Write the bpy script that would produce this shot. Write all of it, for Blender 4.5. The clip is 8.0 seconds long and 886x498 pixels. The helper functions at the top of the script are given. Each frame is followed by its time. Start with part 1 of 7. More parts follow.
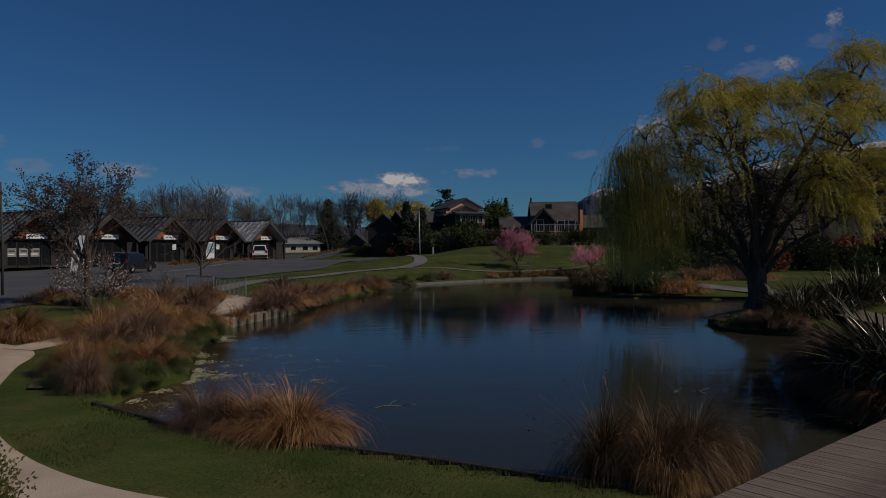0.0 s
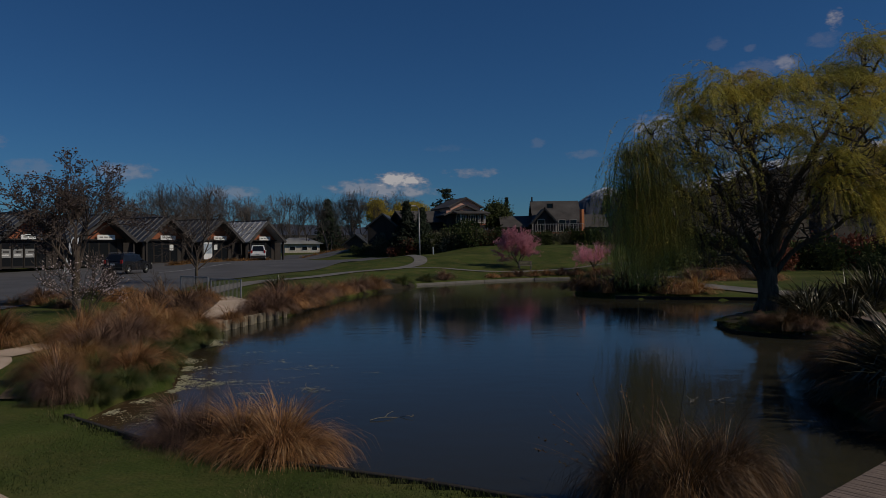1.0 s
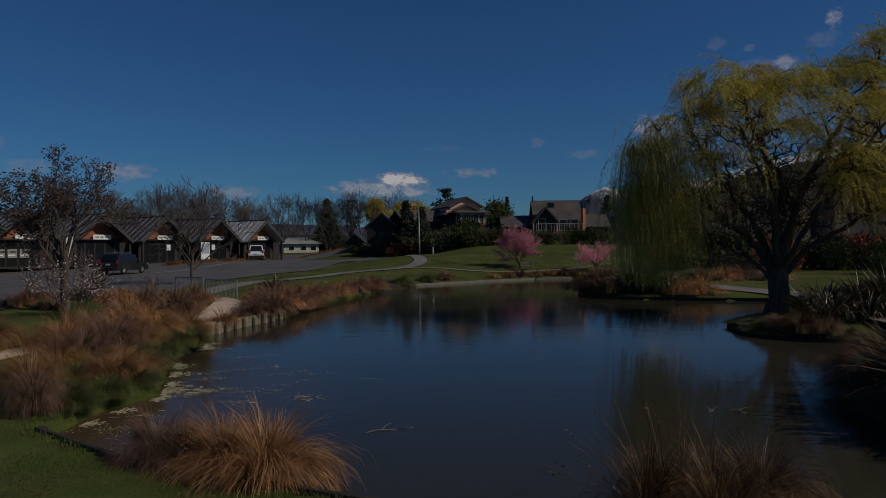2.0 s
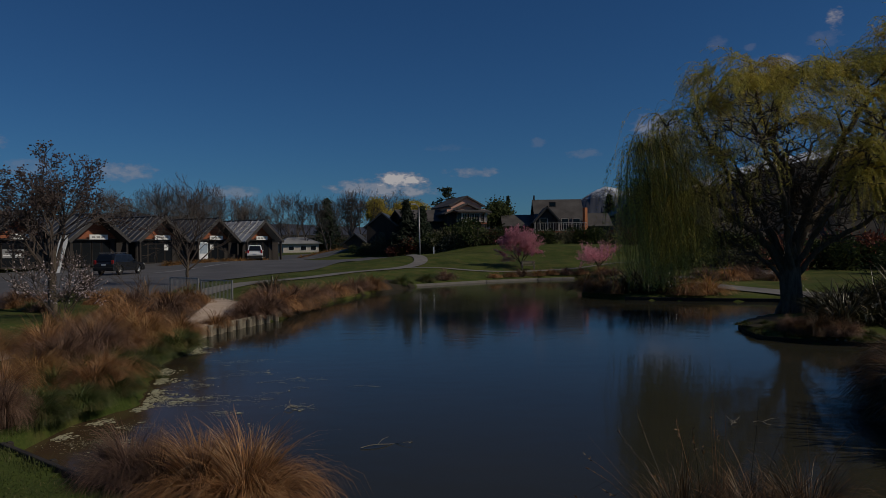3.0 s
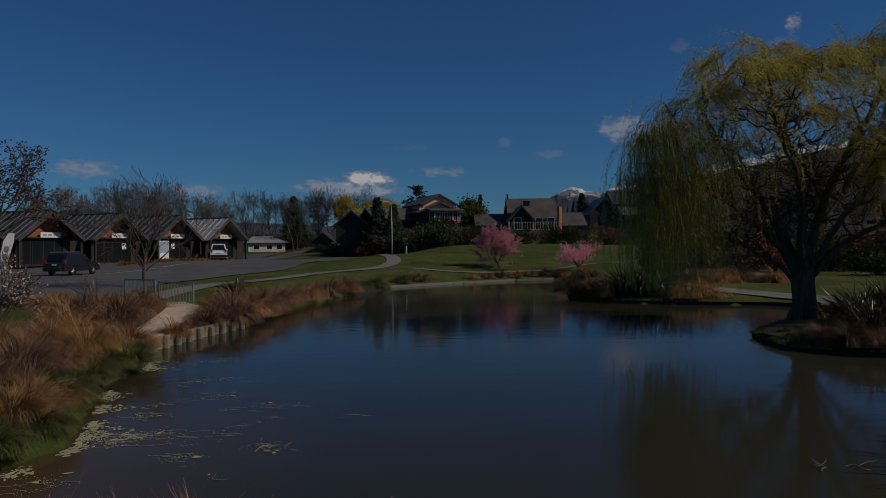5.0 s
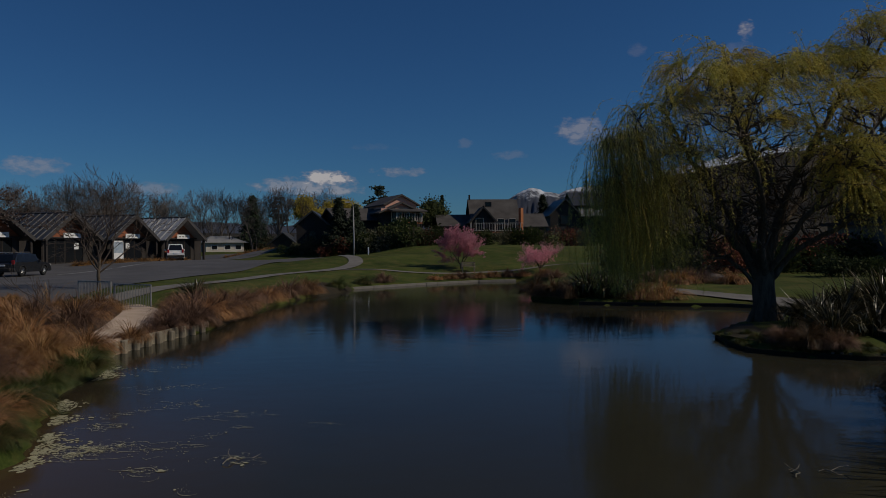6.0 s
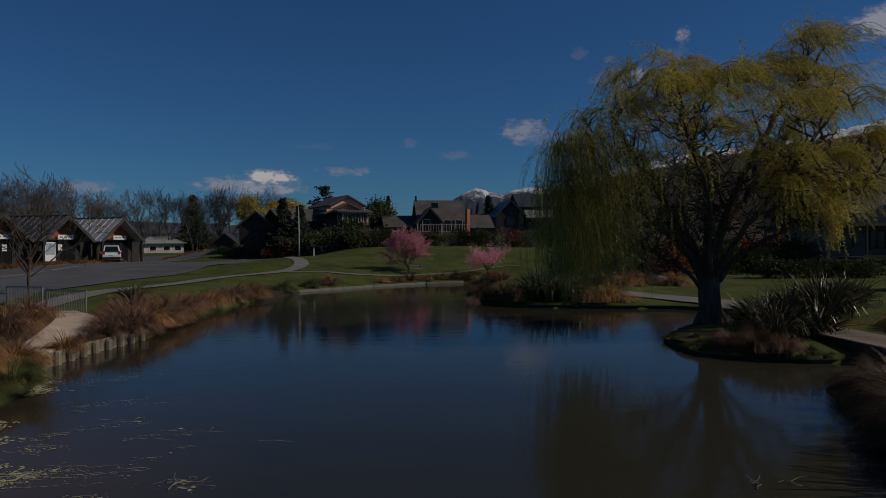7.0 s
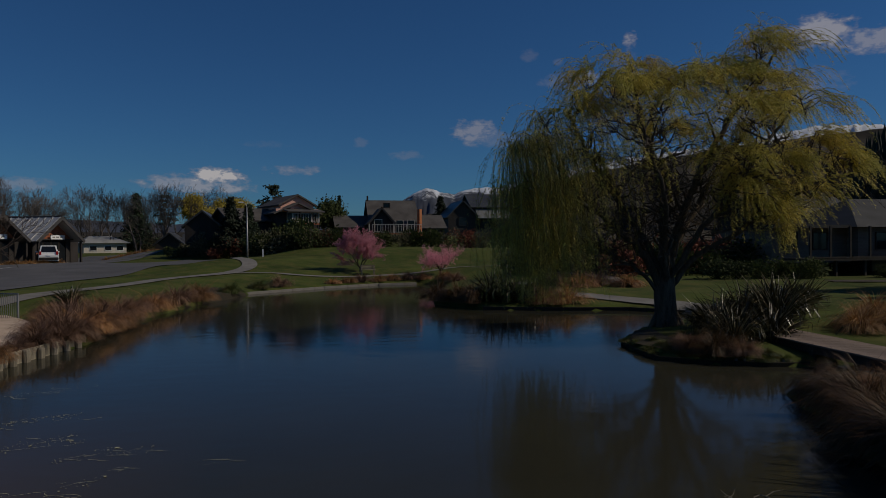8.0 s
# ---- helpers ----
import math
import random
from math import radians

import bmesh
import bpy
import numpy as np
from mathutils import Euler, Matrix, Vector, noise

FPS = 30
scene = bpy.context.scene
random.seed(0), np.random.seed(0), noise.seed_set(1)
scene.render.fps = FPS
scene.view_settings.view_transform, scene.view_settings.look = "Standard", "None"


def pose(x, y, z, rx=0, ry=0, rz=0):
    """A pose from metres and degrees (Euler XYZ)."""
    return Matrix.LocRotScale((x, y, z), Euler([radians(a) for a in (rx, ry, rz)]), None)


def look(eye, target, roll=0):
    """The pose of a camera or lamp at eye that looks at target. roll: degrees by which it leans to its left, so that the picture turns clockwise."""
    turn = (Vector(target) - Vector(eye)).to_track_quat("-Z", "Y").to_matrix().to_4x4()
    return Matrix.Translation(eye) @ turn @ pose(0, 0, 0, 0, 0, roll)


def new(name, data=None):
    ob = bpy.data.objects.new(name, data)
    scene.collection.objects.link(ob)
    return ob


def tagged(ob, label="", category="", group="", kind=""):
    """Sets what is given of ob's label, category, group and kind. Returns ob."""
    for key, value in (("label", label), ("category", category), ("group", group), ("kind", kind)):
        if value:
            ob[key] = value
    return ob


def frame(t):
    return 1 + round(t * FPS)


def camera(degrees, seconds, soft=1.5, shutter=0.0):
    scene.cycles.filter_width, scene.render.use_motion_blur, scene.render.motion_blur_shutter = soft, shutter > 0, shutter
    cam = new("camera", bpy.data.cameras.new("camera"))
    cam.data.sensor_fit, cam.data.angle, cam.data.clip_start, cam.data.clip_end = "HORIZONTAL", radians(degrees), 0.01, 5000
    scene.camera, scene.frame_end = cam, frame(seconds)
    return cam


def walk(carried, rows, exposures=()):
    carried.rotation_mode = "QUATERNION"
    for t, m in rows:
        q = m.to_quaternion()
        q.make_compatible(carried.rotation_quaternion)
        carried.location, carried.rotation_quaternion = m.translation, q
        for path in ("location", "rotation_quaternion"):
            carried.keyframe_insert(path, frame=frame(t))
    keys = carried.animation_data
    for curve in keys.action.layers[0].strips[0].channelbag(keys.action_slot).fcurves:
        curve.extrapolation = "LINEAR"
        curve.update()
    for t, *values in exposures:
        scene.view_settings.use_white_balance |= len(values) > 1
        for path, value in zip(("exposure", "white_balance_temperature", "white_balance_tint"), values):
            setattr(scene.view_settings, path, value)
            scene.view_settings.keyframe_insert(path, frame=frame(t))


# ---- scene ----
cam = camera(63.3, 8.0, 0.7)

PATH = [
    (0, (1.055, 0.129, 2.721), (1.003, 2.128, 2.715), -0.5),
    (0.5, (1.049, 0.557, 2.716), (0.996, 2.557, 2.71), -0.6),
    (1, (1.044, 0.988, 2.719), (0.991, 2.987, 2.713), -0.6),
    (1.5, (1.008, 1.433, 2.711), (0.956, 3.433, 2.705), -0.6),
    (3, (0.968, 2.64, 2.697), (0.914, 4.639, 2.69), -0.7),
    (3.5, (0.859, 3.129, 2.675), (0.808, 5.128, 2.669), -0.6),
    (3.7, (0.81, 3.4, 2.675), (0.762, 5.4, 2.669), -0.6),
    (4, (0.40, 4.84, 2.69), (0.382, 6.84, 2.682), -0.6),
    (4.5, (0.349, 4.943, 2.701), (0.358, 6.943, 2.692), -0.6),
    (6, (0.121, 5.182, 2.779), (0.27, 7.176, 2.769), -0.4),
    (6.5, (0.031, 5.332, 2.854), (0.254, 7.32, 2.844), -0.4),
    (7, (-0.036, 5.511, 2.921), (0.265, 7.488, 2.91), -0.4),
    (7.5, (-0.059, 5.812, 2.947), (0.315, 7.777, 2.936), -0.4),
    (8, (-0.071, 6.115, 2.984), (0.364, 8.067, 2.972), -0.3),
]
EXPOSURE = -1.3
walk(cam, [(t, look(e, g, r)) for t, e, g, r in PATH], [(0, EXPOSURE), (8, EXPOSURE)])

# ---- sky, clouds and sun ----
SUN = Vector((0.972, -0.235, 0.80)).normalized()
world = bpy.data.worlds.new("sky")
scene.world = world
world.use_nodes = True
wt = world.node_tree
wt.nodes.clear()


def wmath(op, a, b=None, clamp=False):
    n = wt.nodes.new("ShaderNodeMath")
    n.operation, n.use_clamp = op, clamp
    for i, v in enumerate((a, b)):
        if v is None:
            continue
        if isinstance(v, (int, float)):
            n.inputs[i].default_value = v
        else:
            wt.links.new(v, n.inputs[i])
    return n.outputs[0]


sky = wt.nodes.new("ShaderNodeTexSky")
sky.sky_type, sky.sun_disc = "NISHITA", False
sky.sun_elevation, sky.sun_rotation = math.asin(SUN.z), math.atan2(SUN.x, SUN.y)
sky.altitude, sky.air_density, sky.dust_density, sky.ozone_density = 700, 1.05, 0.2, 2.4
coord = wt.nodes.new("ShaderNodeTexCoord")
split = wt.nodes.new("ShaderNodeSeparateXYZ")
wt.links.new(coord.outputs["Generated"], split.inputs[0])
azim = wmath("ARCTAN2", split.outputs[0], split.outputs[1])
elev = wmath("ARCSINE", split.outputs[2])
puff = wt.nodes.new("ShaderNodeTexNoise")
puff.inputs["Scale"].default_value, puff.inputs["Detail"].default_value, puff.inputs["Roughness"].default_value = 62, 7, 0.6
wisp = wt.nodes.new("ShaderNodeTexNoise")
wisp.inputs["Scale"].default_value, wisp.inputs["Detail"].default_value = 12, 4
stretch = wt.nodes.new("ShaderNodeMapping")
stretch.inputs["Scale"].default_value = (1, 1, 1.9)
wt.links.new(coord.outputs["Generated"], stretch.inputs[0])
wt.links.new(stretch.outputs[0], puff.inputs["Vector"])
wt.links.new(stretch.outputs[0], wisp.inputs["Vector"])
# fair-weather clouds: azimuth to the right of +y, elevation, half width, half height (degrees), density
CLOUDS = [
    (-4.9, 5.25, 2.2, 0.75, 0.92), (-7.5, 4.65, 3.2, 0.75, 0.55), (-5.2, 4.5, 3.6, 0.7, 0.62), (0.9, 5.85, 2.3, 0.42, 0.46), (6.0, 8.1, 0.7, 0.42, 0.19),
    (9.6, 7.1, 1.5, 0.42, 0.22), (-1.0, 7.8, 1.8, 0.35, 0.10), (15.1, 8.9, 2.0, 1.1, 0.52), (17.2, 8.2, 2.6, 0.7, 0.25), (22.6, 12.5, 2.6, 0.8, 0.24), (24.0, 12.7, 1.1, 0.6, 0.55),
    (27.2, 15.2, 0.65, 0.8, 0.78), (26.6, 14.0, 1.3, 0.6, 0.19), (19.5, 14.6, 0.8, 0.5, 0.17), (21.8, 14.0, 0.5, 0.3, 0.19), (-18.0, 4.3, 2.2, 0.55, 0.41), (-25.4, 5.7, 2.3, 0.75, 0.46),
    (-31.5, 5.8, 1.8, 0.7, 0.25), (-33.8, 7.2, 1.2, 0.9, 0.46), (40.2, 14.6, 2.4, 1.2, 0.69), (44.0, 13.6, 3.0, 1.0, 0.57), (38.5, 11.0, 4.0, 1.6, 0.25), (34.5, 9.0, 3.0, 1.6, 0.25), (52.0, 10.5, 6.0, 1.5, 0.74),
]
ragged = wmath("MULTIPLY", wmath("SUBTRACT", puff.outputs[0], 0.5), 3.4)
streaks = wmath("MULTIPLY", wmath("SUBTRACT", wisp.outputs[0], 0.5), 0.9)
torn = wmath("ADD", ragged, streaks)
mask = None
for a0, e0, ra, re, dense in CLOUDS:
    u = wmath("DIVIDE", wmath("SUBTRACT", azim, radians(a0)), radians(ra))
    v = wmath("DIVIDE", wmath("SUBTRACT", elev, radians(e0)), radians(re))
    lobe = wmath("SUBTRACT", 1.0, wmath("ADD", wmath("MULTIPLY", u, u), wmath("MULTIPLY", v, v)))
    body = wmath("MULTIPLY", wmath("ADD", lobe, torn), 1.1, True)
    body = wmath("MULTIPLY", wmath("MULTIPLY", body, wmath("MULTIPLY", wmath("ADD", lobe, 0.7), 1.4, True)), dense)
    mask = body if mask is None else wmath("MAXIMUM", mask, body)
tone = wt.nodes.new("ShaderNodeMix")
tone.data_type = "RGBA"
tone.inputs[6].default_value, tone.inputs[7].default_value = (6.0, 5.7, 6.9, 1), (15.0, 14.2, 14.0, 1)
wt.links.new(wmath("POWER", mask, 1.8), tone.inputs[0])
veil = wt.nodes.new("ShaderNodeMix")
veil.data_type = "RGBA"
wt.links.new(mask, veil.inputs[0])
deep = wt.nodes.new("ShaderNodeMix")
deep.data_type, deep.blend_type = "RGBA", "MULTIPLY"
deep.inputs[0].default_value = 1.0
deep.inputs[7].default_value = (0.36, 0.785, 1.27, 1)
wt.links.new(sky.outputs[0], deep.inputs[6])
wt.links.new(deep.outputs[2], veil.inputs[6])
wt.links.new(tone.outputs[2], veil.inputs[7])
back = wt.nodes.new("ShaderNodeBackground")
back.inputs["Strength"].default_value = 0.068
wt.links.new(veil.outputs[2], back.inputs["Color"])
wt.links.new(back.outputs[0], wt.nodes.new("ShaderNodeOutputWorld").inputs["Surface"])

sun = new("sun", bpy.data.lights.new("sun", "SUN"))
sun.data.energy, sun.data.angle, sun.data.color = 4.7, radians(0.53), (1.0, 0.89, 0.72)
sun.matrix_world = look(SUN * 200, (0, 0, 0))

# ---- materials ----
def material(name):
    m = bpy.data.materials.new(name)
    m.use_nodes = True
    return m, m.node_tree, m.node_tree.nodes["Principled BSDF"]


def surface(name, dark, light, scale=3.0, fine=40.0, rough=0.8, bump=0.25, metal=0.0, spec=0.3, per_piece=0.0, grain=(1, 1, 1), per_island=0.0, coat=0.0):
    """Two-scale mottled surface: broad stains, fine grain and relief; per_piece varies brightness from object to object."""
    m, t, bsdf = material(name)
    tc = t.nodes.new("ShaderNodeTexCoord")
    mp = t.nodes.new("ShaderNodeMapping")
    mp.inputs["Scale"].default_value = grain
    t.links.new(tc.outputs["Object"], mp.inputs[0])
    big, small = t.nodes.new("ShaderNodeTexNoise"), t.nodes.new("ShaderNodeTexNoise")
    big.inputs["Scale"].default_value, big.inputs["Detail"].default_value = scale, 4
    small.inputs["Scale"].default_value, small.inputs["Detail"].default_value = fine, 3
    for n in (big, small):
        t.links.new(mp.outputs[0], n.inputs["Vector"])
    add = t.nodes.new("ShaderNodeMath")
    add.operation = "MULTIPLY_ADD"
    t.links.new(small.outputs[0], add.inputs[0])
    add.inputs[1].default_value = 0.5
    t.links.new(big.outputs[0], add.inputs[2])
    ramp = t.nodes.new("ShaderNodeMapRange")
    ramp.inputs[1].default_value, ramp.inputs[2].default_value = 0.5, 1.0
    t.links.new(add.outputs[0], ramp.inputs[0])
    mix = t.nodes.new("ShaderNodeMix")
    mix.data_type = "RGBA"
    mix.inputs[6].default_value, mix.inputs[7].default_value = (*dark, 1), (*light, 1)
    t.links.new(ramp.outputs[0], mix.inputs[0])
    colour = mix.outputs[2]
    for amount, node, socket in ((per_piece, "ShaderNodeObjectInfo", "Random"), (per_island, "ShaderNodeNewGeometry", "Random Per Island")):
        if amount:
            src = t.nodes.new(node)
            vary = t.nodes.new("ShaderNodeMapRange")
            vary.inputs[3].default_value, vary.inputs[4].default_value = 1 - amount, 1 + amount
            t.links.new(src.outputs[socket], vary.inputs[0])
            hsv = t.nodes.new("ShaderNodeHueSaturation")
            t.links.new(vary.outputs[0], hsv.inputs["Value"])
            t.links.new(colour, hsv.inputs["Color"])
            colour = hsv.outputs[0]
    t.links.new(colour, bsdf.inputs["Base Color"])
    bsdf.inputs["Roughness"].default_value, bsdf.inputs["Metallic"].default_value = rough, metal
    bsdf.inputs["Specular IOR Level"].default_value = spec
    bsdf.inputs["Coat Weight"].default_value = coat
    if bump:
        b = t.nodes.new("ShaderNodeBump")
        b.inputs["Strength"].default_value, b.inputs["Distance"].default_value = bump, 0.02
        t.links.new(small.outputs[0], b.inputs["Height"])
        t.links.new(b.outputs[0], bsdf.inputs["Normal"])
    return m


def foliage(name, colours, rough=0.5, through_light=0.35, spec=0.3, patch=0.0):
    """Leaves and blades: each takes one of a range of colours, and lets some light through; patch: how far colours gather in locks, per metre."""
    m, t, bsdf = material(name)
    geo = t.nodes.new("ShaderNodeNewGeometry")
    info = t.nodes.new("ShaderNodeObjectInfo")
    ramp = t.nodes.new("ShaderNodeValToRGB")
    while len(ramp.color_ramp.elements) < len(colours):
        ramp.color_ramp.elements.new(0.5)
    for i, c in enumerate(colours):
        ramp.color_ramp.elements[i].position = i / max(1, len(colours) - 1)
        ramp.color_ramp.elements[i].color = (*c, 1)
    pick = geo.outputs["Random Per Island"]
    if patch:
        tc, lock = t.nodes.new("ShaderNodeTexCoord"), t.nodes.new("ShaderNodeTexNoise")
        lock.inputs["Scale"].default_value, lock.inputs["Detail"].default_value = patch, 2
        t.links.new(tc.outputs["Object"], lock.inputs["Vector"])
        wide = t.nodes.new("ShaderNodeMapRange")
        wide.inputs[1].default_value, wide.inputs[2].default_value = 0.28, 0.72
        t.links.new(lock.outputs[0], wide.inputs[0])
        both = t.nodes.new("ShaderNodeMix")
        both.inputs[0].default_value = 0.6
        t.links.new(pick, both.inputs[2])
        t.links.new(wide.outputs[0], both.inputs[3])
        pick = both.outputs[0]
    t.links.new(pick, ramp.inputs[0])
    vary = t.nodes.new("ShaderNodeMapRange")
    vary.inputs[3].default_value, vary.inputs[4].default_value = 0.68, 1.3
    t.links.new(info.outputs["Random"], vary.inputs[0])
    hsv = t.nodes.new("ShaderNodeHueSaturation")
    t.links.new(ramp.outputs[0], hsv.inputs["Color"])
    t.links.new(vary.outputs[0], hsv.inputs["Value"])
    t.links.new(hsv.outputs[0], bsdf.inputs["Base Color"])
    bsdf.inputs["Roughness"].default_value, bsdf.inputs["Specular IOR Level"].default_value = rough, spec
    tr = t.nodes.new("ShaderNodeBsdfTranslucent")
    t.links.new(hsv.outputs[0], tr.inputs[0])
    mix = t.nodes.new("ShaderNodeMixShader")
    mix.inputs[0].default_value = through_light
    t.links.new(bsdf.outputs[0], mix.inputs[1])
    t.links.new(tr.outputs[0], mix.inputs[2])
    t.links.new(mix.outputs[0], t.nodes["Material Output"].inputs["Surface"])
    return m


def glass_dark(name):
    m, t, bsdf = material(name)
    bsdf.inputs["Base Color"].default_value = (0.012, 0.014, 0.017, 1)
    bsdf.inputs["Roughness"].default_value = 0.12
    bsdf.inputs["Specular IOR Level"].default_value = 0.35
    return m


def water_material():
    m, t, bsdf = material("pond_water")
    tc = t.nodes.new("ShaderNodeTexCoord")
    murk = t.nodes.new("ShaderNodeTexNoise")
    murk.inputs["Scale"].default_value, murk.inputs["Detail"].default_value = 0.25, 3
    t.links.new(tc.outputs["Object"], murk.inputs["Vector"])
    mix = t.nodes.new("ShaderNodeMix")
    mix.data_type = "RGBA"
    mix.inputs[6].default_value, mix.inputs[7].default_value = (0.027, 0.026, 0.0185, 1), (0.039, 0.037, 0.0255, 1)
    t.links.new(murk.outputs[0], mix.inputs[0])
    # mud shows through the shallows along the planted bank
    sep = t.nodes.new("ShaderNodeSeparateXYZ")
    t.links.new(tc.outputs["Object"], sep.inputs[0])
    near_x, near_y = t.nodes.new("ShaderNodeMapRange"), t.nodes.new("ShaderNodeMapRange")
    near_x.inputs[1].default_value, near_x.inputs[2].default_value = -1.0, -4.6
    near_y.inputs[1].default_value, near_y.inputs[2].default_value = 21.0, 15.0
    t.links.new(sep.outputs[0], near_x.inputs[0])
    t.links.new(sep.outputs[1], near_y.inputs[0])
    shallow = t.nodes.new("ShaderNodeMath")
    shallow.operation = "MULTIPLY"
    t.links.new(near_x.outputs[0], shallow.inputs[0])
    t.links.new(near_y.outputs[0], shallow.inputs[1])
    mud = t.nodes.new("ShaderNodeMix")
    mud.data_type = "RGBA"
    mud.inputs[7].default_value = (0.075, 0.048, 0.027, 1)
    t.links.new(shallow.outputs[0], mud.inputs[0])
    t.links.new(mix.outputs[2], mud.inputs[6])
    t.links.new(mud.outputs[2], bsdf.inputs["Base Color"])
    bsdf.inputs["Roughness"].default_value = 0.085
    bsdf.inputs["IOR"].default_value = 1.33
    bsdf.inputs["Specular IOR Level"].default_value = 0.19
    heights = []
    for scale, sx, sy in ((2.2, 0.6, 1.0), (9.0, 0.7, 1.0), (0.35, 1.0, 1.0)):
        mp = t.nodes.new("ShaderNodeMapping")
        mp.inputs["Scale"].default_value = (sx, sy, 1)
        t.links.new(tc.outputs["Object"], mp.inputs[0])
        n = t.nodes.new("ShaderNodeTexNoise")
        n.inputs["Scale"].default_value, n.inputs["Detail"].default_value = scale, 2
        t.links.new(mp.outputs[0], n.inputs["Vector"])
        heights.append(n.outputs[0])
    # small ripples come and go in broad patches
    patch = t.nodes.new("ShaderNodeMapRange")
    patch.inputs[1].default_value, patch.inputs[2].default_value = 0.45, 0.68
    t.links.new(heights[2], patch.inputs[0])
    fine = t.nodes.new("ShaderNodeMath")
    fine.operation = "MULTIPLY"
    t.links.new(heights[1], fine.inputs[0])
    t.links.new(patch.outputs[0], fine.inputs[1])
    total = t.nodes.new("ShaderNodeMath")
    total.operation = "MULTIPLY_ADD"
    t.links.new(fine.outputs[0], total.inputs[0])
    total.inputs[1].default_value = 0.35
    t.links.new(heights[0], total.inputs[2])
    b = t.nodes.new("ShaderNodeBump")
    b.inputs["Strength"].default_value, b.inputs["Distance"].default_value = 0.2, 0.02
    t.links.new(total.outputs[0], b.inputs["Height"])
    t.links.new(b.outputs[0], bsdf.inputs["Normal"])
    return m


def ground_material():
    """Mown lawn with broad patches of drier grass and fine blade texture."""
    m = surface("lawn", (0.026, 0.042, 0.009), (0.080, 0.102, 0.022), scale=0.35, fine=22, rough=0.95, bump=1.0, spec=0.1)
    t = m.node_tree
    tc, dry, mix = t.nodes.new("ShaderNodeTexCoord"), t.nodes.new("ShaderNodeTexNoise"), t.nodes.new("ShaderNodeMix")
    dry.inputs["Scale"].default_value, dry.inputs["Detail"].default_value, dry.inputs["Roughness"].default_value = 0.9, 7, 0.7
    t.links.new(tc.outputs["Object"], dry.inputs["Vector"])
    cut = t.nodes.new("ShaderNodeMapRange")
    cut.inputs[1].default_value, cut.inputs[2].default_value, cut.inputs[4].default_value = 0.44, 0.72, 0.55
    t.links.new(dry.outputs[0], cut.inputs[0])
    mix.data_type = "RGBA"
    mix.inputs[7].default_value = (0.155, 0.120, 0.045, 1)
    base = t.nodes["Principled BSDF"].inputs["Base Color"]
    t.links.new(base.links[0].from_socket, mix.inputs[6])
    t.links.new(cut.outputs[0], mix.inputs[0])
    t.links.new(mix.outputs[2], base)
    return m


LAWN = ground_material()
WATER = water_material()
ASPHALT = surface("asphalt", (0.075, 0.073, 0.075), (0.125, 0.122, 0.124), 0.4, 60, 0.85, 0.3)
CONCRETE = surface("concrete", (0.14, 0.13, 0.118), (0.225, 0.21, 0.19), 1.2, 50, 0.85, 0.25)
GRAVEL = surface("gravel_path", (0.40, 0.30, 0.22), (0.64, 0.50, 0.385), 1.0, 70, 0.95, 0.6)
SOIL = surface("wet_soil", (0.025, 0.02, 0.014), (0.07, 0.055, 0.035), 2.0, 30, 0.9, 0.6)
TIMBER = surface("weathered_timber", (0.16, 0.13, 0.10), (0.34, 0.29, 0.23), 3.0, 30, 0.85, 0.4, per_piece=0.2, grain=(1, 8, 8))
DECKING = surface("weathered_decking", (0.095, 0.070, 0.056), (0.27, 0.205, 0.165), 2.5, 22, 0.85, 0.5, per_piece=0.10, grain=(9, 0.5, 6))
PILE = surface("bleached_timber_pile", (0.17, 0.145, 0.105), (0.36, 0.31, 0.23), 4.0, 30, 0.85, 0.4, per_piece=0.2, grain=(8, 8, 1))
DARKWOOD = surface("dark_wet_timber", (0.02, 0.017, 0.014), (0.055, 0.045, 0.035), 3.0, 30, 0.8, 0.4)
BARK = surface("grey_brown_bark", (0.050, 0.040, 0.029), (0.17, 0.132, 0.098), 4.0, 30, 0.95, 0.8, grain=(3, 3, 0.6))
TWIG = surface("twig_bark", (0.06, 0.045, 0.037), (0.12, 0.092, 0.075), 2.0, 20, 0.9, 0.2)
FARTWIG = surface("far_twig_bark", (0.08, 0.067, 0.06), (0.15, 0.128, 0.115), 1.0, 10, 0.95, 0.0)
CLAD = surface("dark_stained_cladding", (0.022, 0.018, 0.016), (0.045, 0.038, 0.034), 0.8, 20, 0.7, 0.2)
CEDAR = surface("orange_cedar_boards", (0.20, 0.065, 0.032), (0.34, 0.12, 0.06), 1.5, 20, 0.7, 0.25, grain=(1, 1, 6))
ORANGE = surface("orange_plaster", (0.34, 0.12, 0.05), (0.44, 0.17, 0.075), 0.8, 20, 0.85, 0.2)
BRICKY = surface("salmon_weatherboard", (0.62, 0.33, 0.24), (0.74, 0.43, 0.33), 0.8, 15, 0.8, 0.2)
SHOOT = surface("olive_willow_shoots", (0.17, 0.135, 0.04), (0.30, 0.235, 0.07), 2.0, 20, 0.7, 0.0)
LIGHTTIN = surface("pale_ribbed_roofing", (0.34, 0.34, 0.34), (0.5, 0.5, 0.5), 0.5, 12, 0.4, 0.1, metal=0.3, spec=0.5)
MIDROOF = surface("weathered_grey_roof_and_rib_glint", (0.12, 0.12, 0.12), (0.20, 0.20, 0.20), 0.8, 14, 0.6, 0.2)
TIN = surface("dark_ribbed_roofing", (0.04, 0.04, 0.04), (0.09, 0.09, 0.09), 0.5, 12, 0.4, 0.1, metal=0.25, spec=0.4)
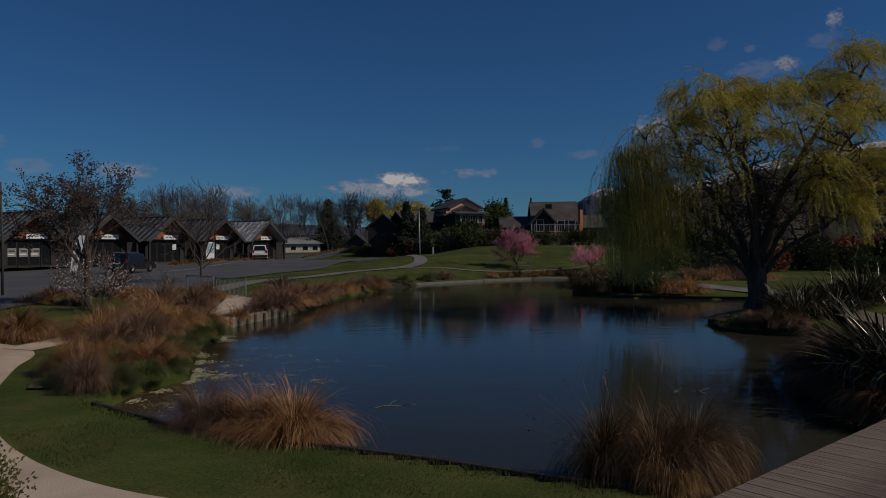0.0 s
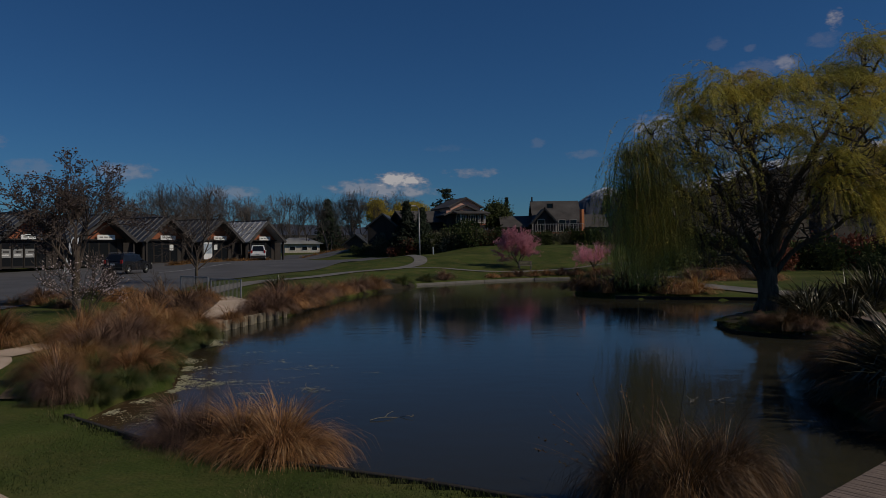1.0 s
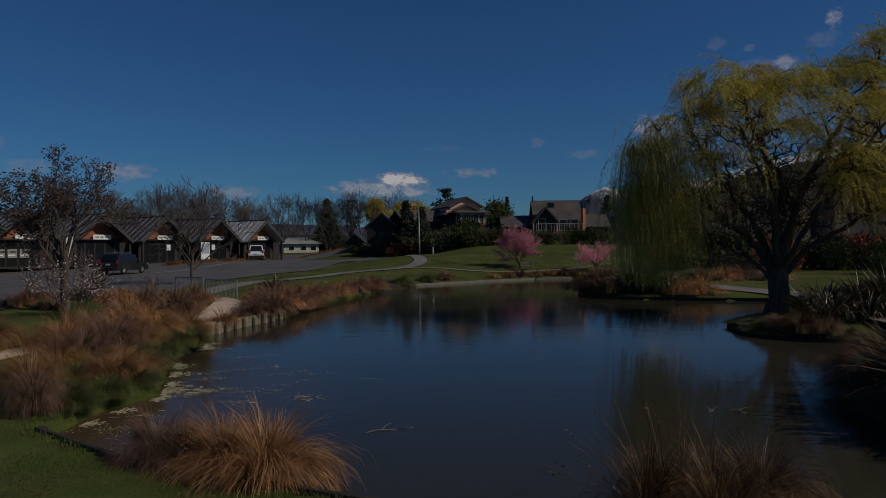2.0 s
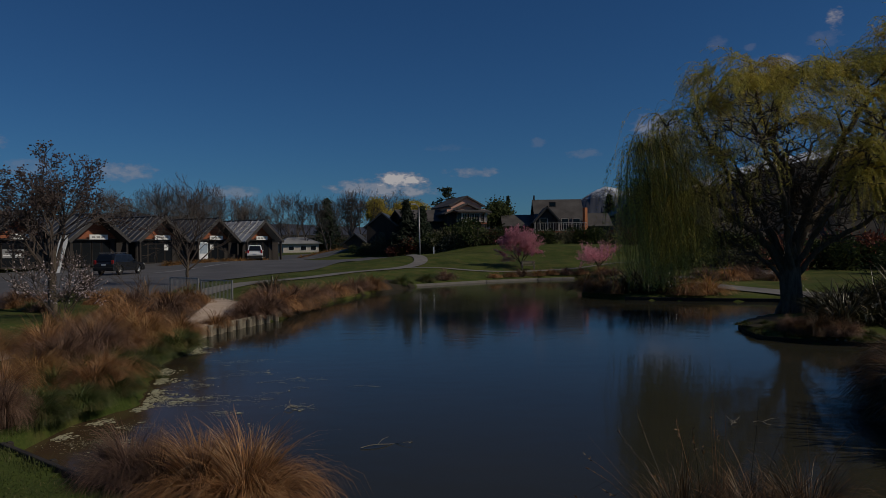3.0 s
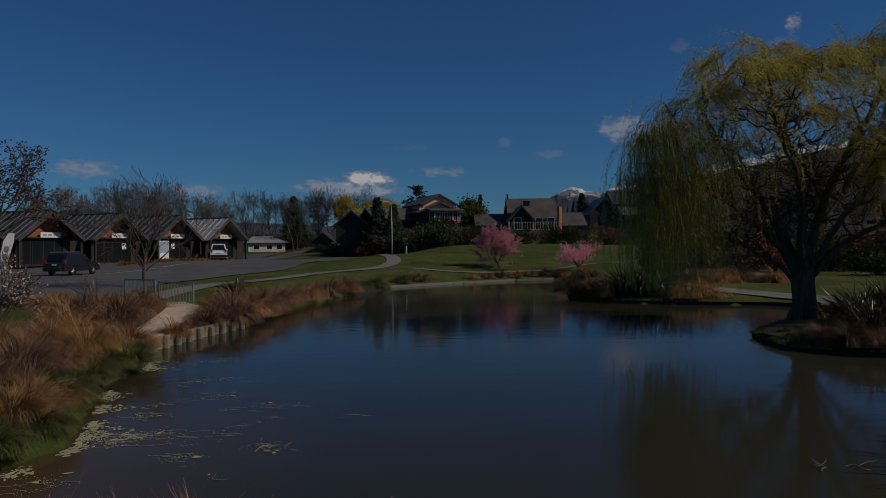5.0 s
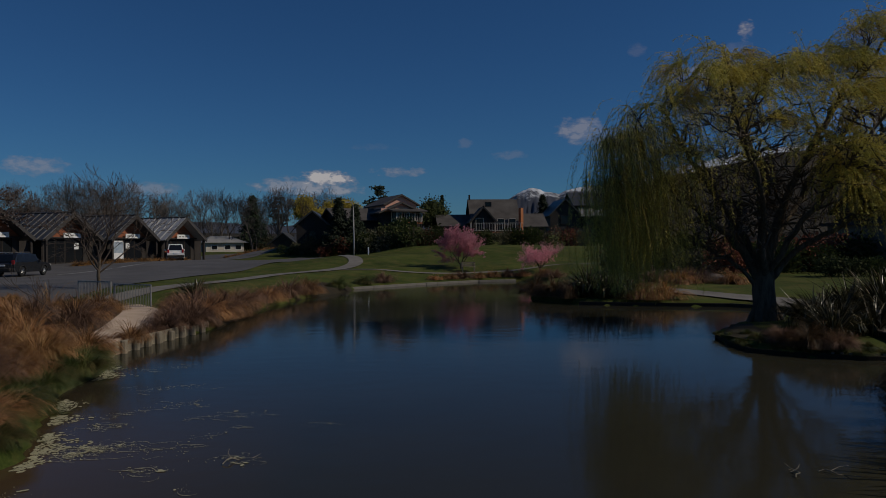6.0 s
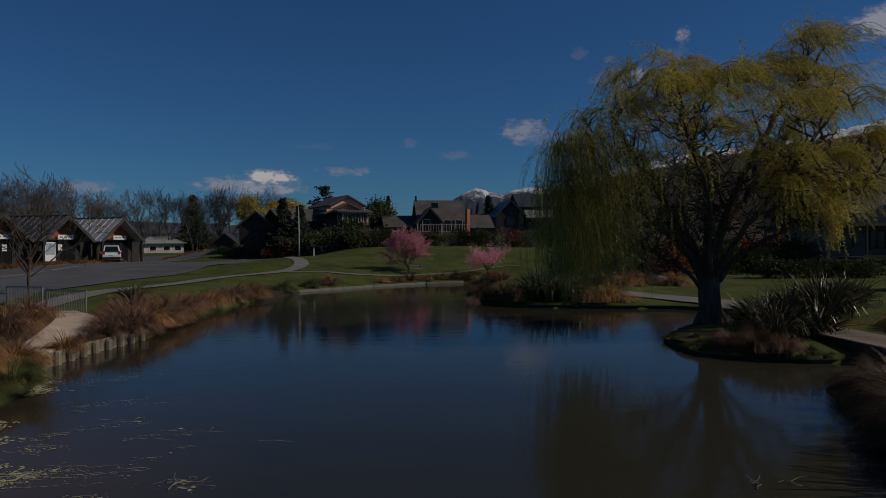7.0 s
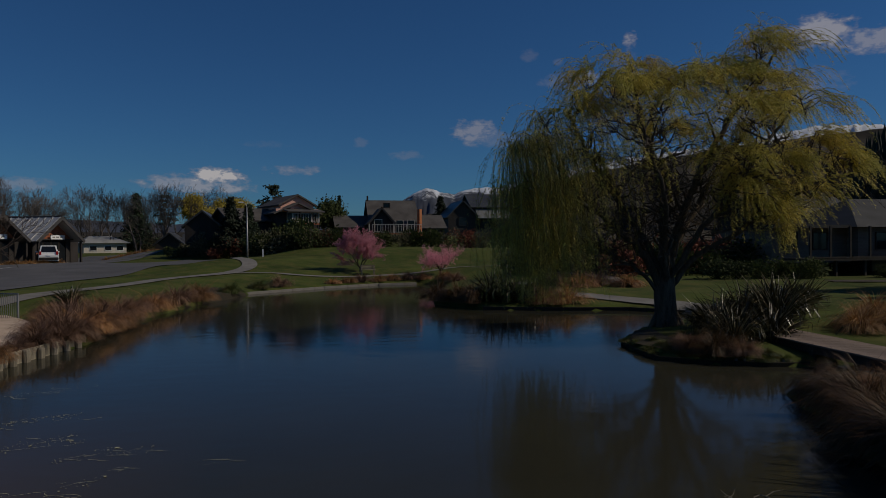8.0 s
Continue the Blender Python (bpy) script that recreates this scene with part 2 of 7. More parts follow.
TILE = surface("brown_grey_roof_tiles", (0.055, 0.048, 0.044), (0.11, 0.10, 0.092), 0.8, 14, 0.8, 0.5)
DARKROOF = surface("dark_grey_shingles", (0.03, 0.029, 0.028), (0.055, 0.054, 0.052), 0.8, 14, 0.8, 0.3)
GREYROOF = surface("grey_roofing", (0.20, 0.20, 0.20), (0.32, 0.32, 0.32), 0.8, 14, 0.6, 0.2)
WHITE = surface("white_paint", (0.70, 0.70, 0.69), (0.82, 0.82, 0.81), 0.8, 20, 0.5, 0.05)
BEIGE = surface("pale_render", (0.42, 0.38, 0.33), (0.56, 0.52, 0.46), 0.8, 15, 0.9, 0.1)
STEEL = surface("galvanised_steel", (0.22, 0.22, 0.22), (0.36, 0.36, 0.36), 3, 30, 0.5, 0.05, metal=0.6)
GLASS = glass_dark("dark_window_glass")
COPPER = foliage("copper_tussock", [(0.045, 0.027, 0.012), (0.115, 0.056, 0.023), (0.23, 0.11, 0.042), (0.36, 0.18, 0.07), (0.48, 0.26, 0.115), (0.60, 0.40, 0.22), (0.18, 0.14, 0.06)], 0.5, 0.3, 0.3, 5.0)
STRAW = foliage("straw_tussock", [(0.08, 0.045, 0.018), (0.20, 0.10, 0.035), (0.34, 0.175, 0.06), (0.50, 0.32, 0.14), (0.62, 0.46, 0.25)], 0.5, 0.3, 0.3, 5.0)
PURPLE = foliage("dull_brown_tussock", [(0.045, 0.028, 0.02), (0.10, 0.058, 0.04), (0.19, 0.11, 0.07), (0.30, 0.19, 0.13), (0.14, 0.075, 0.045)], 0.5, 0.25, 0.2, 5.0)
DARKTUSSOCK = foliage("dark_weeping_tussock", [(0.018, 0.017, 0.009), (0.04, 0.03, 0.014), (0.085, 0.05, 0.02), (0.17, 0.085, 0.034), (0.27, 0.15, 0.06)], 0.5, 0.15, 0.25, 4.0)
SEDGE = foliage("green_sedge", [(0.03, 0.055, 0.014), (0.06, 0.09, 0.022), (0.13, 0.13, 0.04), (0.22, 0.15, 0.06)], 0.5, 0.35, 0.3, 3.0)
WILDGRASS = foliage("wild_straw_tussock", [(0.025, 0.018, 0.011), (0.065, 0.04, 0.02), (0.13, 0.07, 0.03), (0.22, 0.12, 0.05), (0.50, 0.36, 0.20)], 0.5, 0.25, 0.3, 4.0)
# the pale last colour paints sun glints onto some of the dark leaves
FLAX = foliage("dark_flax", [(0.014, 0.014, 0.006), (0.024, 0.024, 0.010), (0.04, 0.038, 0.016), (0.07, 0.06, 0.027), (0.26, 0.21, 0.12)], 0.3, 0.08, 0.35)
WILLOW = foliage("young_willow_leaves", [(0.26, 0.27, 0.06), (0.42, 0.39, 0.08), (0.63, 0.51, 0.10), (0.75, 0.54, 0.12)], 0.5, 0.55, 0.3, 0.9)
OLIVE = foliage("olive_shrub_leaves", [(0.07, 0.075, 0.02), (0.15, 0.14, 0.04), (0.28, 0.24, 0.08)], 0.5, 0.35)
BLOSSOM = foliage("pink_blossom", [(0.72, 0.20, 0.30), (0.88, 0.36, 0.45), (0.95, 0.56, 0.62)], 0.6, 0.5)
PALEBLOSSOM = foliage("pale_blossom", [(0.55, 0.42, 0.42), (0.72, 0.62, 0.60)], 0.6, 0.4)
DEADLEAF = foliage("dry_brown_leaves", [(0.06, 0.042, 0.038), (0.125, 0.09, 0.08), (0.085, 0.064, 0.06)], 0.7, 0.3)
DARKLEAF = foliage("dark_shrub_leaves", [(0.022, 0.034, 0.013), (0.05, 0.068, 0.022), (0.085, 0.095, 0.036)], 0.7, 0.3, 0.1)
GREYLEAF = foliage("grey_green_leaves", [(0.07, 0.074, 0.045), (0.16, 0.15, 0.095)], 0.7, 0.3, 0.1)
REDLEAF = foliage("red_brown_leaves", [(0.10, 0.035, 0.022), (0.20, 0.075, 0.05)], 0.7, 0.25, 0.1)
YELLOWLEAF = foliage("yellow_green_leaves", [(0.20, 0.17, 0.03), (0.36, 0.28, 0.05), (0.26, 0.21, 0.05)], 0.6, 0.4, 0.1)
CONIFER = foliage("conifer_needles", [(0.010, 0.020, 0.010), (0.022, 0.036, 0.016)], 0.7, 0.1)
MULCH = surface("leaf_litter_soil", (0.05, 0.035, 0.022), (0.13, 0.09, 0.055), 1.5, 25, 0.95, 0.7)
BARGE = surface("grey_barge_board", (0.045, 0.042, 0.04), (0.075, 0.07, 0.068), 0.8, 15, 0.7, 0.1)
MOSS = surface("mossy_grass_bank", (0.024, 0.032, 0.010), (0.075, 0.082, 0.028), 1.5, 25, 0.95, 0.9)
# dark moss and soil; on the willow's point its darkness also carries shade
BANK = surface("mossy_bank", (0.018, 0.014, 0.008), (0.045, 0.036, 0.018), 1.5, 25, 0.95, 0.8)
ALGAE = surface("algae_scum", (0.24, 0.23, 0.13), (0.47, 0.445, 0.30), 6, 40, 0.9, 0.5)

# ---- mesh helpers ----
class Geo:
    """Collects vertices and faces of one part."""

    def __init__(self):
        self.v, self.f = [], []

    def quad(self, a, b, c, d):
        n = len(self.v)
        self.v += [tuple(a), tuple(b), tuple(c), tuple(d)]
        self.f.append((n, n + 1, n + 2, n + 3))
        return self

    def poly(self, pts):
        n = len(self.v)
        self.v += [tuple(p) for p in pts]
        self.f.append(tuple(range(n, n + len(pts))))
        return self

    def box(self, c, size, m=None, bevel=0.0):
        """A box about c, optionally turned by the matrix m; bevel chamfers its upright and level edges."""
        sx, sy, sz = (s / 2 for s in size)
        b = min(bevel, sx * 0.9, sy * 0.9, sz * 0.9)
        n = len(self.v)
        if b <= 0:
            pts = [Vector((x, y, z)) for z in (-sz, sz) for x, y in ((-sx, -sy), (sx, -sy), (sx, sy), (-sx, sy))]
            faces = [(3, 2, 1, 0), (4, 5, 6, 7), (0, 1, 5, 4), (1, 2, 6, 5), (2, 3, 7, 6), (3, 0, 4, 7)]
        else:
            ring = lambda x, y, z: [Vector(p) for p in ((-x, -y, z), (x, -y, z), (x, y, z), (-x, y, z))]
            pts = ring(sx - b, sy - b, -sz) + ring(sx, sy, -sz + b) + ring(sx, sy, sz - b) + ring(sx - b, sy - b, sz)
            faces = [(3, 2, 1, 0), (12, 13, 14, 15)]
            for k in range(3):
                for i in range(4):
                    j = (i + 1) % 4
                    faces.append((4 * k + i, 4 * k + j, 4 * k + 4 + j, 4 * k + 4 + i))
        for p in pts:
            q = Vector(c) + (m @ p if m else p)
            self.v.append(tuple(q))
        self.f += [tuple(n + i for i in f) for f in faces]
        return self

    def tube(self, pts, radii, sides=6, cap=True):
        """A tapering tube along points."""
        n0 = len(self.v)
        pts = [Vector(p) for p in pts]
        ref = None
        for i, p in enumerate(pts):
            d = (pts[min(i + 1, len(pts) - 1)] - pts[max(i - 1, 0)])
            if d.length < 1e-9:
                d = Vector((0, 0, 1))
            d.normalize()
            if ref is None:
                ref = d.orthogonal().normalized()
            ref = (ref - d * ref.dot(d))
            if ref.length < 1e-6:
                ref = d.orthogonal()
            ref.normalize()
            w = d.cross(ref)
            r = radii[i] if hasattr(radii, "__len__") else radii
            for k in range(sides):
                a = 2 * math.pi * k / sides
                self.v.append(tuple(p + ref * (r * math.cos(a)) + w * (r * math.sin(a))))
        for i in range(len(pts) - 1):
            for k in range(sides):
                a, b = n0 + i * sides + k, n0 + i * sides + (k + 1) % sides
                self.f.append((a, b, b + sides, a + sides))
        if cap:
            self.f.append(tuple(n0 + k for k in reversed(range(sides))))
            e = n0 + (len(pts) - 1) * sides
            self.f.append(tuple(e + k for k in range(sides)))
        return self

    def ribbon(self, pts, side, widths):
        """A flat blade along points, of the given half widths; the last point may come to a tip."""
        n0 = len(self.v)
        for p, w in zip(pts, widths):
            self.v.append(tuple(p - side * w))
            self.v.append(tuple(p + side * w))
        for i in range(len(pts) - 1):
            a = n0 + 2 * i
            self.f.append((a, a + 1, a + 3, a + 2))
        return self

    def leaf(self, p, d, side, length, width):
        """One four-cornered leaf."""
        n = len(self.v)
        mid = p + d * (length * 0.45)
        self.v += [tuple(p), tuple(mid + side * width), tuple(p + d * length), tuple(mid - side * width)]
        self.f.append((n, n + 1, n + 2, n + 3))
        return self

    def mesh(self, name, mat, smooth=False):
        me = bpy.data.meshes.new(name)
        me.from_pydata(self.v, [], self.f)
        me.materials.append(mat)
        if smooth:
            me.polygons.foreach_set("use_smooth", [True] * len(me.polygons))
        me.update()
        return me


def part(name, geo, mat, parent=None, label="", smooth=False, at=None):
    """Links a Geo as one mesh object under a thing or a part."""
    ob = new(name, geo.mesh(name, mat, smooth))
    if parent is not None:
        ob.parent = parent
    if at is not None:
        ob.matrix_basis = at
    if label:
        tagged(ob, label)
    return ob


def thing(name, label, category, group="", kind="", at=None, geo=None, mat=None, smooth=False):
    """A top-level thing: an Empty at its base, or one mesh."""
    ob = new(name, geo.mesh(name, mat, smooth) if geo else None)
    if at is not None:
        ob.matrix_basis = at
    return tagged(ob, label, category, group, kind)


def spin(deg):
    return Matrix.Rotation(radians(deg), 3, "Z")


# ---- lie of the land ----
POND = [
    (-5.0, 11.8), (-3.3, 10.5), (-2.1, 9.75), (-0.6, 9.2), (0.6, 8.7), (1.6, 8.2), (2.1, 7.95), (3.6, 7.3), (5.4, 7.6), (6.6, 9.2),
    (7.0, 10.8), (7.3, 13.2), (8.1, 15.0), (8.8, 16.6), (9.6, 18.4), (11.0, 19.3), (14.0, 19.4), (18.0, 19.6), (20.0, 20.6), (18.0, 21.8),
    (14.0, 21.9), (12.3, 21.1), (11.3, 21.3), (10.2, 22.0), (9.3, 22.8), (9.4, 24.3), (9.8, 25.9), (11.4, 27.9), (13.5, 29.6), (16.0, 31.0),
    (16.5, 33.5), (15.0, 35.6), (12.6, 36.2), (8.8, 37.6), (7.3, 41.0), (8.2, 46.0), (10.0, 52.0), (11.5, 57.0),
    (10.0, 59.6), (6.5, 58.8), (2.5, 56.0), (-2.1, 51.7), (-4.6, 42.8), (-5.9, 36.0),
]
SHORE = [(-5.8, 33.0), (-5.9, 29.7), (-6.7, 26.4), (-7.1, 24.1), (-6.3, 21.4), (-6.2, 19.4), (-5.4, 16.9), (-4.7, 14.9), (-5.1, 13.6)]
RING = np.array(POND + SHORE)
LEVELS = [
    (0, 0, .30), (-8, 10, .32), (-12, 20, .45), (-10, 30, .5), (-10, 36, .12), (-15, 30, .78), (-20, 45, .8), (-16, 45, .8),
    (-30, 30, .85), (-24.5, 57, .76), (-11, 58, .82), (-25, 90, 1.15), (-11, 80, 1.25), (-15, 110, 1.75), (-30, 130, 1.95), (-3, 70, 1.9),
    (-1.5, 72, 2.05), (-10, 72, 1.25), (-8, 79, 1.6), (5.8, 62.5, 1.12), (11.5, 60.5, 1.12), (5, 58, .7), (-2, 54, .8), (-7, 49, .68), (5, 80, 2.8), (12, 80, 2.8),
    (20, 78, 2.6), (10, 95, 3.9), (0, 92, 3.7), (-8, 95, 2.8), (25, 110, 4.2), (16, 40, .55), (22, 32, .6), (32, 45, .8), (14, 10, .5),
]
LV = np.array(LEVELS)


def base_level(x, y):
    x, y = np.asarray(x, float), np.asarray(y, float)
    d2 = (x[..., None] - LV[:, 0]) ** 2 + (y[..., None] - LV[:, 1]) ** 2
    w = 1 / (d2 + 9) ** 1.8
    z = (w * LV[:, 2]).sum(-1) / w.sum(-1)
    far = np.clip((np.hypot(x, y - 50) - 90) / 200, 0, 1)
    return z * (1 - far) + 2.0 * far


def shore_distance(x, y):
    """Metres from the pond's edge: negative in the water."""
    x, y = np.asarray(x, float), np.asarray(y, float)
    best, inside = np.full(x.shape, 1e9), np.zeros(x.shape, bool)
    for (ax, ay), (bx, by) in zip(RING, np.roll(RING, -1, axis=0)):
        ux, uy = bx - ax, by - ay
        s = np.clip(((x - ax) * ux + (y - ay) * uy) / (ux * ux + uy * uy), 0, 1)
        best = np.minimum(best, np.hypot(x - ax - s * ux, y - ay - s * uy))
        cross = (ay > y) != (by > y)
        with np.errstate(divide="ignore", invalid="ignore"):
            inside ^= cross & (x < (bx - ax) * (y - ay) / (by - ay + 1e-12) + ax)
    return np.where(inside, -best, best)


def land(x, y):
    d = shore_distance(x, y)
    z = base_level(x, y)
    shore = 0.2 + (z - 0.2) * np.clip(d / 5.0, 0, 1)
    return np.where(d > 0, np.minimum(shore, 0.06 + d * 3.0), np.maximum(-0.9, d * 0.9 - 0.06))


def ground_z(x, y):
    return float(land(np.array([x]), np.array([y]))[0])


def steps(*spans):
    out = []
    for a, b, s in spans:
        out += list(np.arange(a, b, s))
    return np.array(out + [spans[-1][1]])


gx = steps((-4000, -400, 400), (-400, -60, 20), (-60, -14, 1.0), (-14, -8, 0.4), (-8, 8, 0.2), (8, 26, 0.4), (26, 60, 1.0), (60, 400, 20), (400, 4000, 400))
gy = steps((-4000, -400, 400), (-400, -20, 20), (-20, 4, 1.0), (4, 7, 0.4), (7, 18, 0.2), (18, 64, 0.4), (64, 150, 1.5), (150, 400, 20), (400, 4000, 400))
X, Y = np.meshgrid(gx, gy)
Z = land(X, Y)
near = (X > -11.5) & (X < 60) & (Y > -10) & (Y < 140) & (shore_distance(X, Y) > 0.6)
bumps = np.array([noise.noise((x * 0.6, y * 0.6, 0)) for x, y in zip(X[near], Y[near])])
Z[near] += bumps * 0.03
nx, ny = len(gx), len(gy)
lawn = Geo()
lawn.v = list(zip(X.ravel().tolist(), Y.ravel().tolist(), Z.ravel().tolist()))
lawn.f = [(j * nx + i, j * nx + i + 1, (j + 1) * nx + i + 1, (j + 1) * nx + i) for j in range(ny - 1) for i in range(nx - 1)]
thing("ground", "short green spring lawn round the pond", "lawn", kind="structure", geo=lawn, mat=LAWN, smooth=True)

pond = Geo()
pond.poly([(x, y, 0.0) for x, y in RING])
thing("pond_water", "dark still pond water mirroring sky and trees", "water", kind="structure", geo=pond, mat=WATER)


def ribbon_path(pts, half, lift, samples=6):
    """A strip draped over the ground along a smooth line; returns the Geo."""
    pts = [Vector((*p, 0)) for p in pts]
    line = []
    for i in range(len(pts) - 1):
        p0, p1, p2, p3 = pts[max(i - 1, 0)], pts[i], pts[i + 1], pts[min(i + 2, len(pts) - 1)]
        for k in range(samples):
            t = k / samples
            line.append(0.5 * ((2 * p1) + (p2 - p0) * t + (2 * p0 - 5 * p1 + 4 * p2 - p3) * t * t + (3 * p1 - p0 - 3 * p2 + p3) * t ** 3))
    line.append(pts[-1])
    g = Geo()
    rows = 5
    for i, p in enumerate(line):
        d = (line[min(i + 1, len(line) - 1)] - line[max(i - 1, 0)]).normalized()
        n = Vector((d.y, -d.x, 0))
        h = half[0] + (half[1] - half[0]) * i / (len(line) - 1) if isinstance(half, tuple) else half
        for k in range(rows):
            q = p + n * (h * (2 * k / (rows - 1) - 1))
            z = ground_z(q.x, q.y) + lift
            if k in (0, rows - 1):
                z -= 0.0
            g.v.append((q.x, q.y, z))
    for i in range(len(line) - 1):
        for k in range(rows - 1):
            a = i * rows + k
            g.f.append((a, a + rows, a + rows + 1, a + 1))
    return g

# ---- road, paths, edges of the pond ----
road = ribbon_path([(-26, -20), (-23.5, 8), (-20.5, 27), (-19.6, 38), (-18.9, 46), (-17.9, 54), (-15.7, 63), (-13.2, 71), (-10.8, 77.5), (-7.0, 81.0)], (5.9, 4.2), 0.05, 10)
thing("road", "grey asphalt street with parking along it", "road", kind="structure", geo=road, mat=ASPHALT, smooth=True)
walkway = ribbon_path([(-13.0, 37.5), (-12.2, 41), (-10.4, 46.3), (-8.5, 52.8), (-6.6, 57.4), (-3.9, 60.1), (-2.75, 62.5), (-2.7, 65.2), (-3.7, 69.5), (-4.6, 74), (-5.4, 78)], 0.58, 0.05)
thing("footpath", "pale concrete footpath curving across the lawn", "path", kind="structure", geo=walkway, mat=CONCRETE, smooth=True)
walkway2 = ribbon_path([(-3.8, 59.9), (0.7, 59.9), (4, 60.4), (8, 61.6), (13, 63), (20, 62)], 0.2, 0.045)
thing("footpath", "narrow concrete footpath leading to the bench", "path", kind="structure", geo=walkway2, mat=CONCRETE, smooth=True)
gravel = ribbon_path([(-20, 19.2), (-14, 17.7), (-11.2, 16.75), (-9.6, 15.9), (-8.85, 14.0), (-7.65, 11.5), (-6.12, 9.24), (-4.64, 7.68), (-3.12, 6.6), (-1.68, 6.0), (0.6, 5.4), (3.4, 4.6)], 0.95, 0.035)
thing("gravel_path", "pale gravel path beside the near lawn", "path", kind="structure", geo=gravel, mat=GRAVEL, smooth=True)
spur = ribbon_path([(-9.3, 16.6), (-9.2, 18.6), (-9.4, 20.8), (-10.6, 22.6)], 0.4, 0.045)
thing("gravel_path", "narrow gravel spur behind the tussocks", "path", kind="structure", geo=spur, mat=GRAVEL, smooth=True)
landing = ribbon_path([(-11.4, 37.2), (-10.0, 35.0), (-8.75, 31.8), (-8.0, 28.5), (-7.5, 25.6), (-7.5, 24.4)], (0.75, 0.62), 0.10)
thing("gravel_path", "pale gravel ramp down to the timber wall", "path", kind="structure", geo=landing, mat=GRAVEL, smooth=True)
rightpath = ribbon_path([(12.0, 42.8), (14.0, 39.5), (16.0, 36.6), (17.0, 33.6), (16.2, 30.0), (14.4, 26.6), (13.6, 24.7)], 0.72, 0.06)
thing("footpath", "pale footpath behind the willow tree", "path", kind="structure", geo=rightpath, mat=CONCRETE, smooth=True)


farpath = ribbon_path([(13.2, 46.5), (16.4, 45.4), (19.2, 46.2), (20.2, 49.5), (18.5, 53), (17, 60)], 0.6, 0.05)
thing("footpath", "winding footpath further behind the willow", "path", kind="structure", geo=farpath, mat=CONCRETE, smooth=True)


def along(pts, gap):
    """Points every gap metres along a line, with the heading there."""
    out, left = [], 0.0
    for (ax, ay), (bx, by) in zip(pts, pts[1:]):
        n = math.hypot(bx - ax, by - ay)
        s = left
        while s < n:
            out.append((ax + (bx - ax) * s / n, ay + (by - ay) * s / n, math.atan2(by - ay, bx - ax)))
            s += gap
        left = s - n
    return out


# dark timber edging round the near end of the pond, a low board with pegs
edging = thing("timber_edging", "dark wet timber edging board of the pond", "edging", kind="structure")
near_line = POND[:10]
for (ax, ay), (bx, by) in zip(near_line, near_line[1:]):
    n, a = math.hypot(bx - ax, by - ay), math.atan2(by - ay, bx - ax)
    part("board", Geo().box((0, 0, 0), (n + 0.02, 0.07, 0.36), None, 0.008), DARKWOOD, edging, at=pose((ax + bx) / 2 + 0.03 * math.sin(a), (ay + by) / 2 - 0.03 * math.cos(a), 0.05, 0, 0, math.degrees(a)))
for x, y, a in along(near_line, 1.3):
    part("peg", Geo().box((0, 0, 0), (0.07, 0.07, 0.36), None, 0.008), DARKWOOD, edging, at=pose(x - 0.06 * math.sin(a), y + 0.06 * math.cos(a), 0.04, 0, 0, math.degrees(a)))

# bleached timber retaining wall with posts
wall = thing("timber_retaining_wall", "bleached timber retaining wall with posts at the water", "wall", kind="structure")
wall_line = [(-7.05, 24.0), (-6.7, 26.4), (-5.95, 29.75)]
for (ax, ay), (bx, by) in zip(wall_line, wall_line[1:]):
    n, a = math.hypot(bx - ax, by - ay), math.atan2(by - ay, bx - ax)
    for k in range(3):
        part("plank", Geo().box((0, 0, 0), (n, 0.05, 0.155), None, 0.008), PILE, wall, at=pose((ax + bx) / 2, (ay + by) / 2, -0.06 + 0.155 * k, 0, 0, math.degrees(a)))
for i, (x, y, a) in enumerate(along(wall_line, 0.66)):
    h = 0.36 + 0.04 * math.sin(i * 2.3)
    part("post", Geo().tube([(0, 0, -0.35), (0, 0, h - 0.03), (0, 0, h)], [0.095, 0.095, 0.08], 8), PILE, wall, at=pose(x + 0.10 * math.sin(a), y - 0.10 * math.cos(a), -0.05, 2 * math.sin(i), 2 * math.cos(i * 1.7), i * 40))

# concrete kerb along the far shore
kerb = thing("stone_kerb", "pale concrete kerb along the far shore", "kerb", kind="structure")
kerb_line = [(-2.1, 51.7), (2.5, 56.0), (6.5, 58.8), (10.0, 59.6)]
for i, (x, y, a) in enumerate(along(kerb_line, 1.0)):
    part("kerb_stone", Geo().box((0, 0, 0), (0.985, 0.22, 0.5), None, 0.02), CONCRETE, kerb, at=pose(x, y, -0.1 + 0.01 * math.sin(i * 3.1), 0, 0, math.degrees(a)))

# timber boards along the bank behind the willow and round the willow's point
bankedge = thing("timber_edging", "dark timber edging along the grassy bank", "edging", kind="structure")
for line in ([(16.5, 33.5), (15.0, 35.6), (12.6, 36.2), (8.8, 37.6)], [(12.3, 21.1), (11.3, 21.3), (10.2, 22.0), (9.3, 22.8), (9.4, 24.3), (9.8, 25.9), (11.4, 27.9)]):
    for (ax, ay), (bx, by) in zip(line, line[1:]):
        n, a = math.hypot(bx - ax, by - ay), math.atan2(by - ay, bx - ax)
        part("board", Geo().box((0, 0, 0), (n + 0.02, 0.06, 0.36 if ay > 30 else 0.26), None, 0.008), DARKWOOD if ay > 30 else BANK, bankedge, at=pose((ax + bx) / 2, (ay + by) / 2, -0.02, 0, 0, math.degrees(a)))
